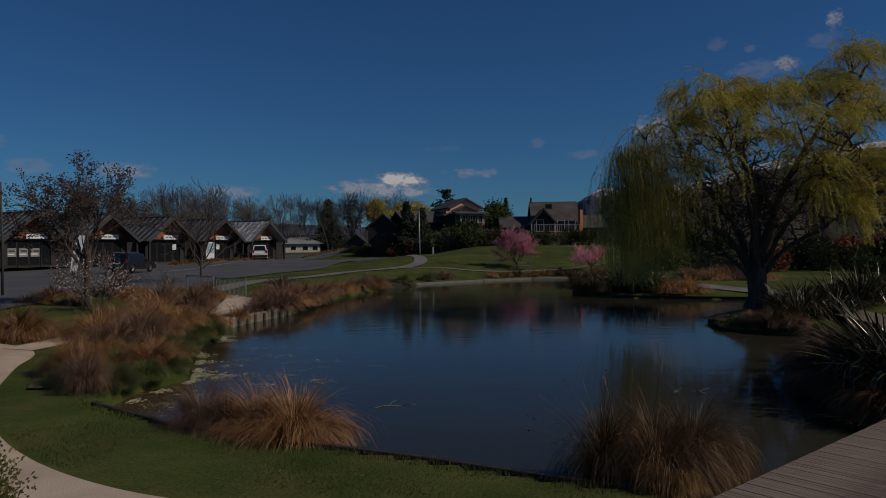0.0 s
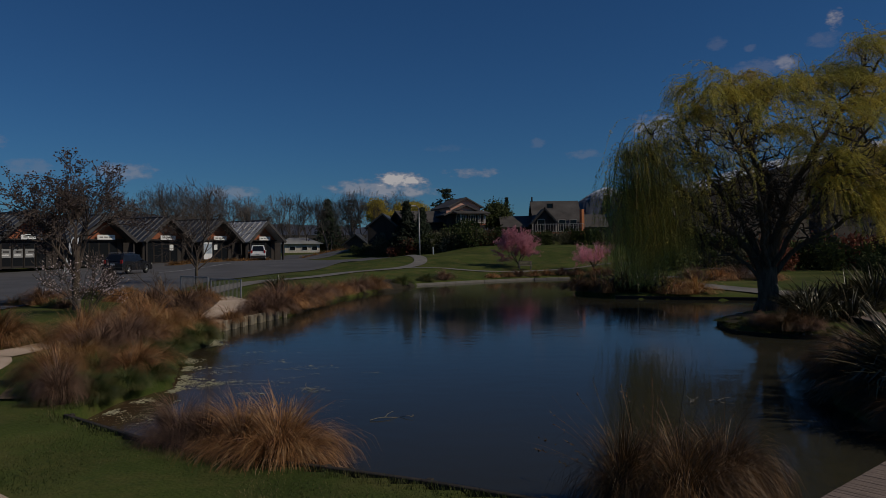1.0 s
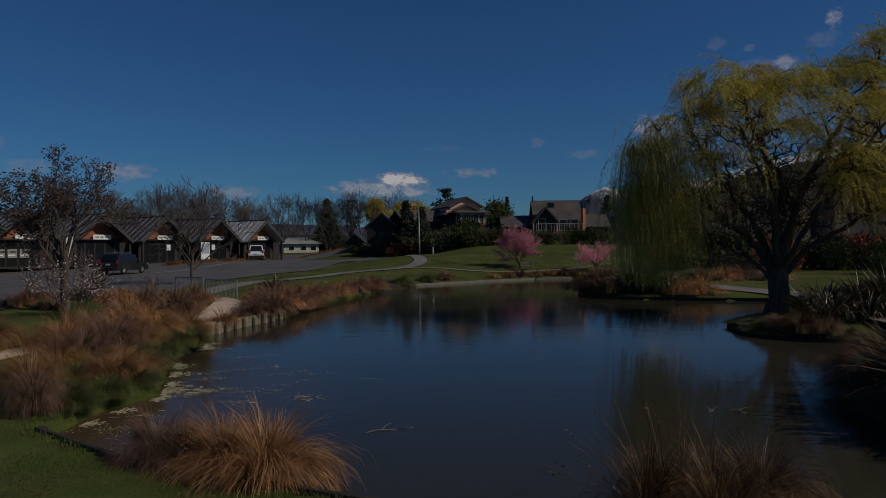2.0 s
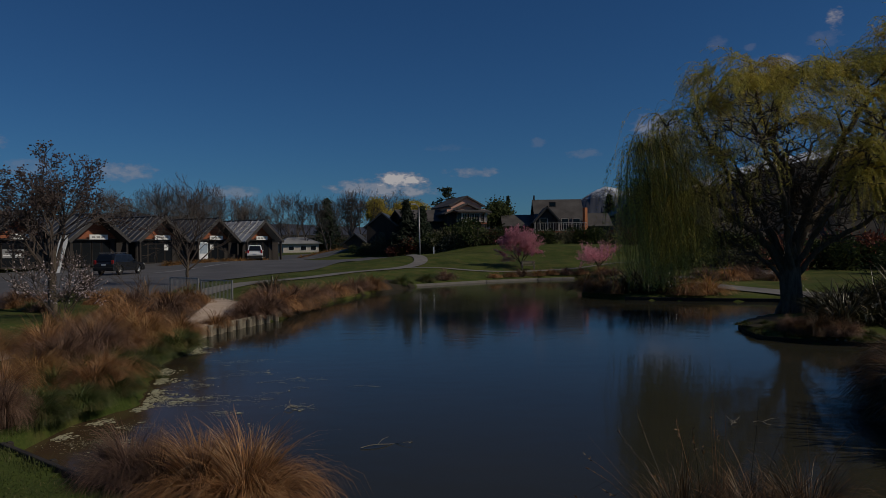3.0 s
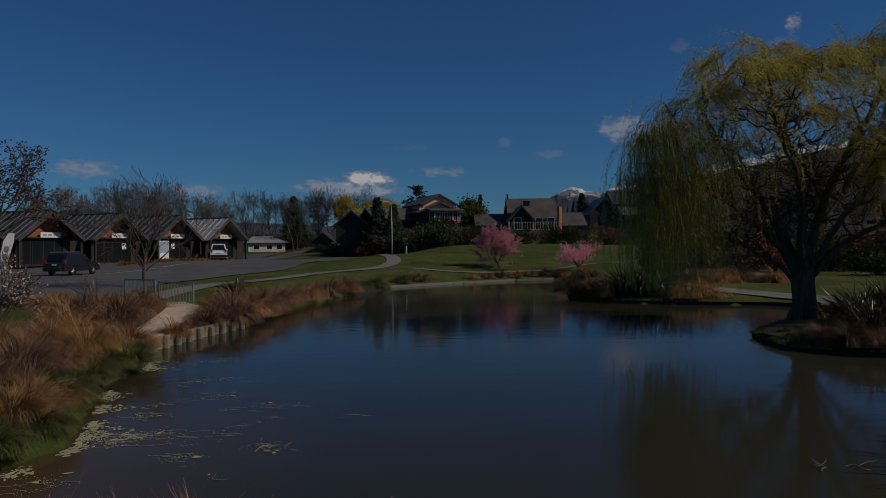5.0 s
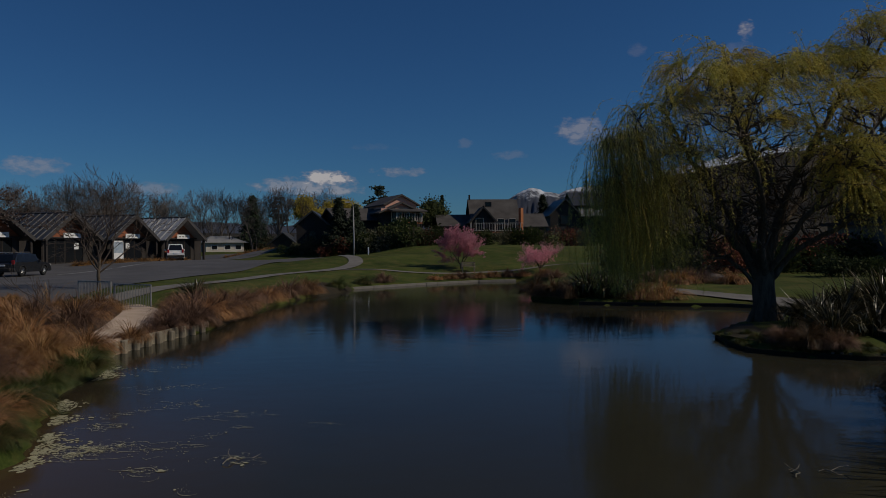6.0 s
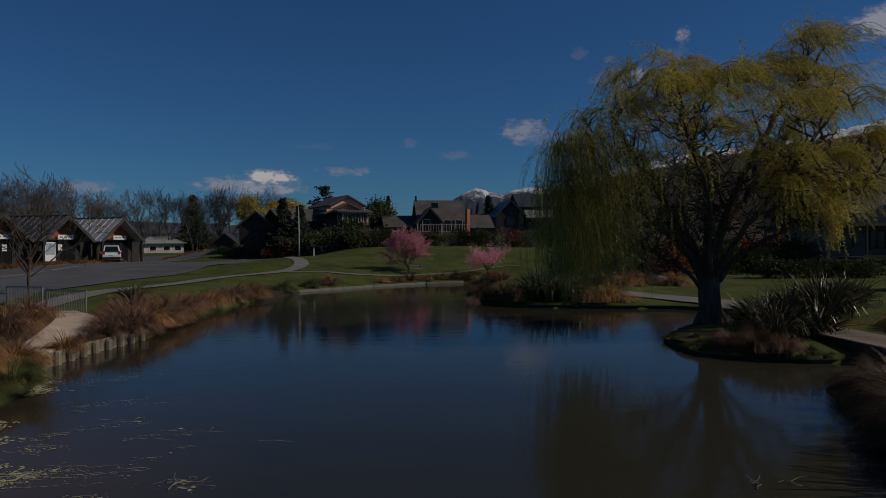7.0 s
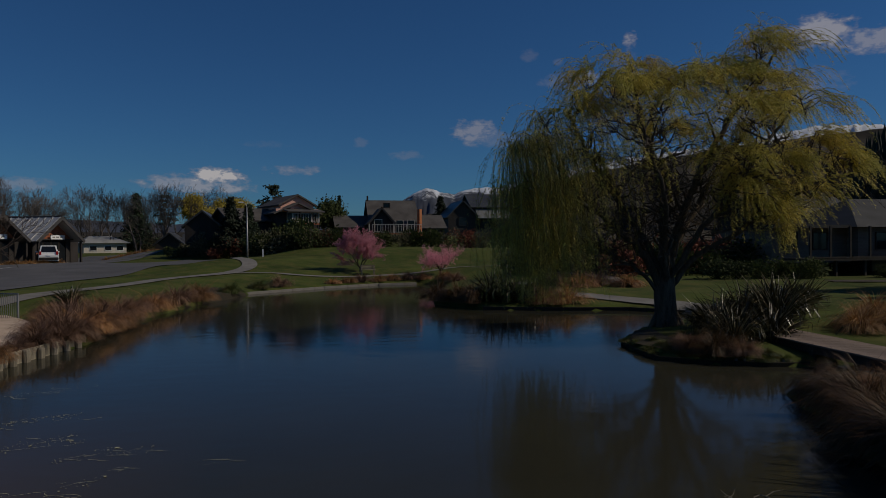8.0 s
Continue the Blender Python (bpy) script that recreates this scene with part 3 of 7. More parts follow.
for x, y, a in along([(12.3, 21.1), (11.3, 21.3), (10.2, 22.0)], 0.19):
    part("stake", Geo().tube([(0, 0, -0.3), (0, 0, 0.15)], [0.04, 0.036], 6), TIMBER, bankedge, at=pose(x + 0.08 * math.sin(a), y - 0.08 * math.cos(a), 0, 0, 0, 0))


# ---- boardwalk and footbridge ----
def deck(name, label, line, half, z, plank=0.07):
    d = thing(name, label, "boardwalk")
    board = Geo().box((0, 0, 0), (plank - 0.003, 2 * half, 0.04), None, 0.002).mesh("plank", DECKING)
    for i, (x, y, a) in enumerate(along(line, plank)):
        ob = new("plank", board)
        ob.parent = d
        ob.matrix_basis = pose(x, y, z + 0.0015 * math.sin(i * 1.9) + 0.001 * math.sin(i * 5.3), 0, 0, math.degrees(a) + 0.3 * math.sin(i * 2.7))
    for off in (-half + 0.12, half - 0.12):
        for (ax, ay), (bx, by) in zip(line, line[1:]):
            n, a = math.hypot(bx - ax, by - ay), math.atan2(by - ay, bx - ax)
            part("bearer", Geo().box((0, 0, 0), (n, 0.1, 0.2)), DARKWOOD, d, at=pose((ax + bx) / 2 - off * math.sin(a), (ay + by) / 2 + off * math.cos(a), z - 0.125, 0, 0, math.degrees(a)))
        for x, y, a in along(line, 2.0):
            part("pile", Geo().tube([(0, 0, -1.0 - z), (0, 0, -0.03)], 0.08, 8), DARKWOOD, d, at=pose(x - off * math.sin(a), y + off * math.cos(a), z))
    return d


bw_dir = Vector((0.74, 0.67, 0)).normalized()
bw_off = Vector((bw_dir.y, -bw_dir.x, 0)) * 1.1
deck("boardwalk", "weathered grey timber boardwalk across the pond end", [(2.2 + bw_off.x, 5.65 + bw_off.y), (6.7 + bw_off.x, 9.72 + bw_off.y), (8.6 + bw_off.x, 11.5 + bw_off.y)], 1.1, 0.43)
deck("footbridge", "weathered timber footbridge beside the willow", [(12.9, 17.4), (13.6, 24.6)], 0.72, 0.48, 0.08)


# ---- plants ----
def tussock_mesh(name, mat, rng, height, spread, blades, droop, width=0.006, n=4, stray=0.035, locks=64, tufts=0, arch=0.2):
    """Grass tussock: thin arching blades from one crown, that fall together in locks, with some strays."""
    heaps = [Geo() for _ in range(max(1, tufts))]
    plan = []
    for _ in range(locks):
        plan.append((rng.uniform(0, 2 * math.pi), rng.random() ** 0.5, rng.uniform(0.78, 1.08), rng.uniform(0.6, 1.4), rng.gauss(0, 0.18)))
    for i in range(blades):
        g = heaps[(i % locks) % len(heaps)]
        a, lean, long, bow, curl = plan[i % locks]
        if rng.random() < stray:
            a, lean, long, bow, curl = rng.uniform(0, 2 * math.pi), rng.random() ** 0.7, rng.uniform(0.8, 1.25), rng.uniform(0.3, 1.2), rng.gauss(0, 0.3)
        a += rng.gauss(0, 0.11)
        lean = min(1.1, max(0.0, lean + rng.gauss(0, 0.06)))
        out = Vector((math.cos(a), math.sin(a), 0))
        base = out * (0.2 * spread * math.sqrt(rng.random()) * lean) + Vector((rng.uniform(-.05, .05), rng.uniform(-.05, .05), 0))
        length = height * long * rng.uniform(0.7, 1.1) * (1 + 0.3 * lean)
        p, ang = base, 0.05 + 0.5 * lean
        pts = [base]
        bend = (arch + droop * lean * bow) * 4 / n
        for k in range(n):
            ang = min(2.7, ang + bend * (0.4 + 1.2 * k / n) + rng.gauss(0, 0.05))
            twist = curl * 0.5 + rng.gauss(0, 0.06)
            out = Vector((out.x * math.cos(twist) - out.y * math.sin(twist), out.x * math.sin(twist) + out.y * math.cos(twist), 0))
            p = p + (out * math.sin(ang) + Vector((0, 0, math.cos(ang)))) * (length / n)
            p.z = max(p.z, 0.02)
            pts.append(p)
        b = a + math.pi / 2 + rng.uniform(-0.9, 0.9)
        side = Vector((math.cos(b), math.sin(b), 0))
        w = width * rng.uniform(0.7, 1.4)
        g.ribbon(pts, side, [w * (1 - 0.85 * (k / n) ** 2.5) for k in range(n + 1)])
    meshes = [h.mesh(name, mat) for h in heaps]
    return meshes if tufts else meshes[0]


rng = random.Random(7)
TUSSOCKS, FARTUSSOCKS, TUFTED = {}, {}, {}
for kind, mat, h, droop, nm in (("copper", COPPER, 1.0, 0.62, "copper_tussock"), ("straw", STRAW, 1.0, 0.6, "straw_tussock"), ("purple", PURPLE, 0.95, 0.42, "brown_tussock"), ("weeping", DARKTUSSOCK, 1.1, 0.95, "weeping_tussock"), ("sedge", SEDGE, 0.55, 0.6, "green_sedge")):
    TUSSOCKS[kind] = [tussock_mesh(nm, mat, rng, h, 1.2, 2300, droop, 0.0042, 5) for _ in range(3)]
    TUFTED[kind] = [tussock_mesh("blade_tuft", mat, rng, h, 1.2, 2600, droop, 0.0042, 5, tufts=7) for _ in range(2)]
    FARTUSSOCKS[kind] = [tussock_mesh(nm, mat, rng, h, 1.2, 800, droop * 1.15, 0.008, 4) for _ in range(3)]
# one wild tussock by the boardwalk, and thin stalks with dark seed heads that lean out over the water
TUFTED["seeding"] = [tussock_mesh("blade_tuft", WILDGRASS, rng, 1.0, 1.5, 3400, 0.7, 0.004, 6, 0.12, 260, tufts=7, arch=0.34)]
crown_base = Geo()
for k in range(5):
    crown_base.tube([(0.09 * math.cos(k * 1.3), 0.09 * math.sin(k * 1.3), -0.06), (0.08 * math.cos(k * 1.3), 0.08 * math.sin(k * 1.3), 0.07), (0.05 * math.cos(k * 1.3), 0.05 * math.sin(k * 1.3), 0.14)], [0.12, 0.10, 0.03], 7)
CROWN = crown_base.mesh("root_crown", SOIL)
stalks = Geo()
for _ in range(46):
    a, l = rng.gauss(2.3, 1.1), rng.uniform(0.8, 1.5)
    out, tilt = Vector((math.cos(a), math.sin(a), 0)), rng.uniform(0.25, 1.05)
    pts, ang, p = [], 0.1 + 0.5 * tilt, out * rng.uniform(0.02, 0.3)
    for k in range(6):
        pts.append(p)
        ang += 0.14 * tilt + rng.gauss(0, 0.04)
        p = p + (out * math.sin(ang) + Vector((rng.gauss(0, .03), rng.gauss(0, .03), math.cos(ang)))) * (l / 5)
    side = Vector((-math.sin(a), math.cos(a), 0))
    stalks.ribbon(pts, side, [0.0028, 0.0026, 0.0024, 0.0022, 0.002, 0.0015])
    if rng.random() < 0.6:
        for _ in range(rng.randint(5, 12)):
            q = pts[-1].lerp(pts[-2], rng.uniform(0, 0.75))
            d = (pts[-1] - pts[-2]).normalized() + Vector((rng.gauss(0, .5), rng.gauss(0, .5), rng.gauss(0, .5)))
            d.normalize()
            stalks.leaf(q, d, d.orthogonal().normalized(), rng.uniform(0.02, 0.045), 0.006)
TLABEL = {"seeding": "straw tussock with long thin seed stalks", "copper": "copper-brown grass tussock with arching blades", "straw": "orange and straw coloured grass tussock",
          "purple": "dull brown upright grass tussock", "sedge": "low green sedge clump on the bank", "weeping": "dark weeping tussock hanging over the water"}


def tussock(kind, x, y, size=1.0, wide=1.0, z=None, label=""):
    named = "grass_tussock" if kind != "sedge" else "sedge_clump"
    if y < 16 and kind != "sedge":
        ob = new(named)
        for part_name, me in [("root_crown", CROWN)] + [("blade_tuft", m) for m in rng.choice(TUFTED[kind])]:
            new(part_name, me).parent = ob
    else:
        ob = new(named, rng.choice(TUSSOCKS[kind] if y < 23 else FARTUSSOCKS[kind]))
    ob.location = (x, y, ground_z(x, y) - 0.03 if z is None else z)
    ob.rotation_euler = (0, 0, rng.uniform(0, 6.28))
    s = size * rng.uniform(0.9, 1.1)
    ob.scale = (s * wide, s * wide, s)
    return tagged(ob, label or TLABEL[kind], "grass tussock", "tussocks round the pond")


def flax_mesh(rng, height, leaves):
    """New Zealand flax: a fan of long folded sword leaves, some bent over."""
    g = Geo()
    for _ in range(leaves):
        a = rng.uniform(0, 2 * math.pi)
        out = Vector((math.cos(a), math.sin(a), 0))
        side = Vector((-math.sin(a), math.cos(a), 0))
        base = out * rng.uniform(0.02, 0.28) + Vector((0, 0, 0))
        length, lean = height * rng.uniform(0.55, 1.05), rng.random() ** 0.65
        ang, p = 0.1 + 0.55 * lean, base
        bend = rng.uniform(0.5, 0.95) if rng.random() < 0.5 else 2
        pts, n = [], 6
        w0 = rng.uniform(0.017, 0.034)
        widths = [w0 * 0.8, w0, w0, w0 * 0.95, w0 * 0.75, w0 * 0.45, w0 * 0.05]
        for k in range(n + 1):
            pts.append(p)
            ang += 0.06 + 0.12 * lean + (0.9 if (k + 1) / n > bend else 0)
            p = p + (out * math.sin(ang) + Vector((0, 0, math.cos(ang)))) * (length / n)
            p.z = max(p.z, 0.03)
        n0 = len(g.v)
        for k, (q, w) in enumerate(zip(pts, widths)):
            lift = Vector((0, 0, w * 0.5)) - out * (w * 0.4)
            g.v += [tuple(q - side * w + lift), tuple(q), tuple(q + side * w + lift)]
        for k in range(n):
            b = n0 + 3 * k
            g.f += [(b, b + 1, b + 4, b + 3), (b + 1, b + 2, b + 5, b + 4)]
    return g.mesh("flax", FLAX)


FLAXES = [flax_mesh(rng, 1.5, 190) for _ in range(3)]


def flax(x, y, size=1.0, z=None):
    ob = new("flax_bush", rng.choice(FLAXES))
    ob.location = (x, y, ground_z(x, y) - 0.02 if z is None else z)
    ob.rotation_euler = (0, 0, rng.uniform(0, 6.28))
    ob.scale = (size, size, size)
    return tagged(ob, "dark glossy flax bush with sword-shaped leaves", "flax bush", "flax bushes")


# near edge and front of the pond
tussock("copper", -1.2, 9.78, 1.05, 0.88, 0.0, "copper tussock standing at the timber edge in the water")
tussock("copper", -1.75, 10.0, 1.0, 0.85, 0.0)
tussock("purple", -2.75, 10.5, 1.0, 0.75, 0.0)
tussock("purple", -2.3, 10.2, 0.95, 0.7, 0.0)
tussock("seeding", 3.2, 8.05, 1.42, 0.6, 0.0, "straw and copper tussock beside the boardwalk")
thing("seed_stalk_clump", "thin stalks with dark seed heads leaning over the water", "seed stalks", at=pose(2.9, 8.15, 0.05), geo=stalks, mat=DARKTUSSOCK)
tussock("seeding", 3.4, 7.95, 0.85, 0.55, 0.0)
tussock("weeping", 2.65, 8.2, 1.1, 0.55, 0.0)
tussock("weeping", 3.65, 8.35, 1.1, 0.55, 0.0)
tussock("seeding", 3.75, 8.5, 1.2, 0.55, 0.0)
tussock("weeping", 3.1, 8.55, 1.0, 0.6, 0.0)
tussock("straw", 3.2, 7.65, 0.7, 0.7, 0.05)
tussock("purple", -5.55, 12.6, 1.0, 0.5, None, "dull brown tussock at the corner of the lawn")
tussock("purple", -5.85, 13.05, 1.05, 0.52)
tussock("copper", -6.4, 13.9, 1.1, 0.6)
tussock("copper", -10.35, 18.4, 1.25, 1.0, None, "copper tussock beside the gravel path")
tussock("copper", -11.8, 18.9, 1.1)
# left bank bed: planted thickly between the path, the ramp and the water
bed = ribbon_path([(-6.3, 12.8), (-7.0, 15.5), (-8.1, 19.5), (-9.4, 24.0), (-10.4, 29.0), (-11.0, 33.0)], (0.4, 2.2), 0.03)
thing("planting_bed", "brown mulched planting bed under tussocks", "planting bed", kind="structure", geo=bed, mat=MULCH, smooth=True)
shorebed = ribbon_path([(-5.9, 12.9), (-5.75, 14.8), (-6.35, 17.0), (-7.0, 19.5), (-7.2, 21.6), (-8.0, 23.2)], (0.5, 1.75), 0.05)
thing("bank", "dark mossy bank at the water's edge", "bank", kind="structure", geo=shorebed, mat=MOSS, smooth=True)
for x, y, k, s in ((-5.7, 13.5, "sedge", 1.0), (-6.2, 13.4, "sedge", 1.0), (-5.2, 14.0, "sedge", .8), (-5.1, 15.0, "sedge", .8), (-5.5, 15.9, "sedge", .9), (-5.7, 16.8, "sedge", .9), (-6.4, 16.4, "sedge", 1.1), (-6.1, 18.0, "sedge", .8), (-7.0, 19.4, "copper", .9), (-6.4, 20.2, "sedge", .9), (-5.4, 14.6, "sedge", .7), (-5.6, 17.6, "sedge", .6), (-6.2, 18.8, "sedge", .8), (-6.5, 19.7, "sedge", .9), (-6.8, 22.4, "sedge", .8), (-7.2, 23.2, "copper", .8), (-6.3, 20.6, "sedge", 1.1), (-6.7, 21.2, "sedge", 1.0), (-6.0, 17.2, "sedge", 1.0), (-6.6, 17.9, "sedge", 1.1), (-6.5, 14.1, "sedge", 1.0), (-5.7, 14.0, "sedge", .8), (-5.6, 15.2, "copper", .8), (-5.9, 16.2, "copper", .75), (-6.3, 15.2, "sedge", 1.1), (-5.3, 13.1, "sedge", .8)):
    tussock(k, x, y, s)
for x, y, a in along([(-5.3, 12.7), (-5.35, 13.6), (-5.0, 14.9), (-5.7, 16.9), (-6.5, 19.4), (-6.6, 21.4), (-7.2, 23.4)], 0.75):
    tussock("sedge", x - rng.uniform(0.0, 0.7), y + rng.uniform(-.2, .2), rng.uniform(0.3, 0.6), rng.uniform(1.0, 1.4))
yy = 14.4
while yy < 33.5:
    left = -6.35 - 0.48 * (yy - 13.6) if yy < 18.5 else -8.7 - 0.22 * (yy - 18.5)
    right = -6.5 if yy < 15.5 else -7.0 if yy < 19 else (-7.4 if yy < 23.5 else -8.7 - 0.17 * (yy - 23.5))
    xx = right
    while xx > left:
        kind = rng.choice(["copper"] * 5 + ["straw"] * 3 + ["purple"] * 2)
        tussock(kind, xx + rng.uniform(-.25, .25), yy + rng.uniform(-.3, .3), rng.uniform(0.95, 1.4) if yy < 22 else rng.uniform(0.7, 1.45), rng.uniform(0.68, 0.86))
        xx -= 1.25
    yy += 1.25
for _ in range(26):
    u, v = rng.random(), rng.random()
    tussock(rng.choice(["copper", "straw", "purple", "sedge"]), -12.0 - 4.2 * u, 26.5 + 11.0 * v, rng.uniform(0.5, 0.95), rng.uniform(0.8, 1.1))
tussock("copper", -6.95, 25.5, .8, 0.7)
tussock("purple", -6.95, 26.9, .6)
# above and beyond the retaining wall, hanging over the water
farbank = ribbon_path([(-6.1, 30.4), (-6.1, 33.5), (-6.1, 36.2), (-5.0, 42.6), (-3.2, 48.0), (-2.5, 51.0)], 1.7, 0.09)
thing("bank", "dark mossy bank under the tussock row", "bank", kind="structure", geo=farbank, mat=BANK, smooth=True)
for x, y, k, s in ((-6.35, 28.6, "purple", .8), (-6.3, 29.4, "purple", .95), (-6.75, 27.8, "purple", .7), (-6.9, 29.0, "purple", 1.0), (-6.7, 30.0, "purple", 1.15), (-7.3, 31.0, "copper", 1.0), (-6.4, 31.2, "copper", 1.1), (-6.2, 32.4, "purple", 1.25), (-7.3, 32.4, "purple", 1.1), (-6.3, 33.6, "copper", 1.15), (-7.4, 33.9, "purple", 1.2), (-6.2, 34.8, "purple", 1.2), (-7.3, 35.4, "copper", 1.1), (-6.2, 36.0, "copper", 1.1), (-8.4, 35.0, "copper", .9), (-8.6, 36.6, "purple", 1.0), (-7.3, 37.0, "copper", 1.1), (-6.0, 37.4, "purple", 1.1),
                   (-5.6, 39.2, "copper", 1.15), (-5.0, 42.0, "purple", 1.25), (-4.3, 44.6, "copper", 1.2), (-3.0, 49.4, "sedge", 1.5), (-9.4, 38.2, "copper", .8),
                   (-0.3, 54.4, "purple", 1.0), (3.4, 57.4, "copper", .7), (4.6, 58.3, "copper", .7), (5.6, 59.0, "purple", .8), (6.8, 59.5, "copper", .8), (8.0, 60.0, "copper", .8), (9.2, 60.2, "purple", .8), (10.4, 60.3, "copper", .9), (11.8, 58.6, "copper", 1.0), (12.2, 57.0, "purple", 1.0), (-1.6, 53.0, "sedge", 1.2)):
    tussock(k, x, y, s * 1.12, 0.92)
for x, y, a in along([(-5.75, 30.4), (-5.75, 33.0), (-5.8, 37.0)], 1.5):
    tussock(rng.choice(["copper", "copper", "purple", "weeping"]), x - 0.25 + rng.uniform(-.15, .15), y + rng.uniform(-.2, .2), rng.uniform(0.6, 0.95), rng.uniform(0.85, 1.1), 0.06)
# right bank: big weeping tussocks over the water, flax behind
for x, y, k, s in ((8.9, 15.3, "weeping", 1.1), (9.6, 16.5, "weeping", 1.05), (10.3, 16.2, "copper", 1.1), (9.4, 14.6, "weeping", 1.15), (10.5, 15.4, "copper", 1.1), (8.2, 14.2, "weeping", 1.05), (7.9, 13.0, "weeping", 1.05), (7.8, 11.9, "weeping", 1.0), (7.5, 10.9, "weeping", .9), (8.8, 13.3, "weeping", 1.1), (10.0, 17.5, "weeping", .8)):
    tussock(k, x, y, s, 1.15, 0.12)
rightbank = ribbon_path([(8.0, 10.6), (8.2, 13.0), (9.0, 14.9), (9.7, 16.4), (10.6, 17.8), (12.8, 18.4)], 0.95, 0.03)
# this strip's near-black brown holds the shade there besides moss and soil
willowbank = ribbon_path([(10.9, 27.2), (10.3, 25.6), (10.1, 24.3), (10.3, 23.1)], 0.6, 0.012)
thing("bank", "mossy soil under the willow, shade in its dark colour", "bank", kind="structure", geo=willowbank, mat=BANK, smooth=True)
thing("bank", "dark soil bank under the weeping tussocks", "bank", kind="structure", geo=rightbank, mat=SOIL, smooth=True)
for x, y, s in ((9.4, 13.2, 0.95), (8.1, 11.6, 1.05), (9.3, 11.6, 1.1), (10.8, 13.4, 1.1), (8.6, 10.7, 1.05), (8.9, 12.4, 1.0), (8.1, 12.6, 0.85), (10.4, 12.2, 1.2)):
    flax(x, y, s)
for x, y, s in ((8.4, 12.6, 1.25), (8.1, 11.7, 1.15), (8.75, 13.4, 1.15)):
    flax(x, y, s)
# willow point
for x, y, s in ((11.6, 23.0, 0.85), (12.2, 23.8, 0.95), (12.0, 24.6, 0.9), (13.0, 23.4, 0.95), (14.9, 25.6, 1.15), (15.6, 26.6, 1.2), (13.2, 26.2, 0.9), (12.6, 25.0, 0.9), (15.0, 27.4, 1.1), (16.6, 28.3, 1.2), (17.8, 29.2, 1.2), (19.2, 30.0, 1.1)):
    flax(x, y, s)
for x, y, k, s in ((10.9, 22.2, "weeping", .75), (11.3, 23.2, "copper", .7), (16.6, 24.2, "straw", 1.1), (17.6, 24.6, "straw", 1.1), (18.8, 26.0, "straw", 1.1)):
    tussock(k, x, y, s)
for x, y, a in along([(12.1, 21.25), (11.3, 21.4), (10.3, 22.1), (9.45, 22.9), (9.5, 24.2), (9.9, 25.8)], 0.34):
    tussock("sedge", x + rng.uniform(-.1, .25), y + rng.uniform(-.1, .2), rng.uniform(0.22, 0.42), 1.2, 0.1)
for x, y, k, s in ((10.2, 22.9, "purple", .6), (10.55, 22.35, "weeping", .7), (9.95, 23.7, "sedge", .5), (10.5, 23.6, "purple", .5), (11.0, 21.9, "purple", .6), (10.1, 24.6, "sedge", .45), (9.75, 23.1, "sedge", .45), (11.6, 21.7, "sedge", .5)):
    tussock(k, x, y, s, 1.0)
# bank behind the willow; shade there is put into the dark weeping tussocks' colour
for x, y, k, s in ((7.6, 41.8, "weeping", 1.3), (8.3, 40.3, "weeping", 1.35), (8.9, 39.3, "weeping", 1.3), (11.8, 37.6, "copper", 1.4), (12.7, 37.2, "straw", 1.4), (11.3, 38.6, "straw", 1.2), (16.2, 44.0, "copper", 1.3), (17.5, 44.4, "purple", 1.3), (18.8, 43.2, "copper", 1.2), (15.0, 45.0, "purple", 1.2)):
    tussock(k, x, y, s)
for x, y, s in ((10.2, 38.4, 1.25), (10.9, 38.0, 1.1), (9.7, 39.2, 1.2)):
    flax(x, y, s)
flax(-9.4, 41.3, 0.8)


# ---- trees ----
def grow(g, rng, p, d, length, r, depth, tips, split=(2, 3), spread=0.55, shrink=0.72, lift=0.08, wobble=0.18, min_r=0.004, sides=5):
    """A limb that bends, tapers and forks; tips collects the ends with their headings."""
    pts, radii, n = [p], [r], 4 if depth > 2 else 2
    q, h = p, d.copy()
    for k in range(n):
        h = (h + Vector((rng.gauss(0, wobble), rng.gauss(0, wobble), rng.gauss(0, wobble) + lift))).normalized()
        q = q + h * (length / n)
        pts.append(q)
        radii.append(max(min_r, r * (1 - 0.38 * (k + 1) / n)))
    g.tube(pts, radii, sides if r > 0.03 else 3, cap=False)
    if depth == 0:
        tips.append((q, h))
        return
    kids = rng.randint(*split)
    for i in range(kids):
        side = h.orthogonal().normalized()
        side.rotate(Matrix.Rotation(rng.uniform(0, 6.28), 3, h))
        nd = (h + side * spread * rng.uniform(0.6, 1.4)).normalized()
        start = pts[rng.randint(n // 2, n)] if i else q
        grow(g, rng, start, nd, length * shrink * rng.uniform(0.8, 1.15), max(min_r, radii[-1] * (0.82 if i == 0 else 0.62)), depth - 1, tips, split, spread, shrink, lift, wobble, min_r, sides)


def arc(a, b, sag, rng, n=8, wob=0.12):
    """A bowed limb from a to b, rising by sag in its middle, with a little crookedness."""
    pts = []
    off = Vector((0, 0, 0))
    for k in range(n + 1):
        t = k / n
        off = off * 0.7 + Vector((rng.gauss(0, wob), rng.gauss(0, wob), rng.gauss(0, wob)))
        pts.append(a.lerp(b, t) + Vector((0, 0, sag * 4 * t * (1 - t))) + off * (4 * t * (1 - t)) * 1.0)
    return pts


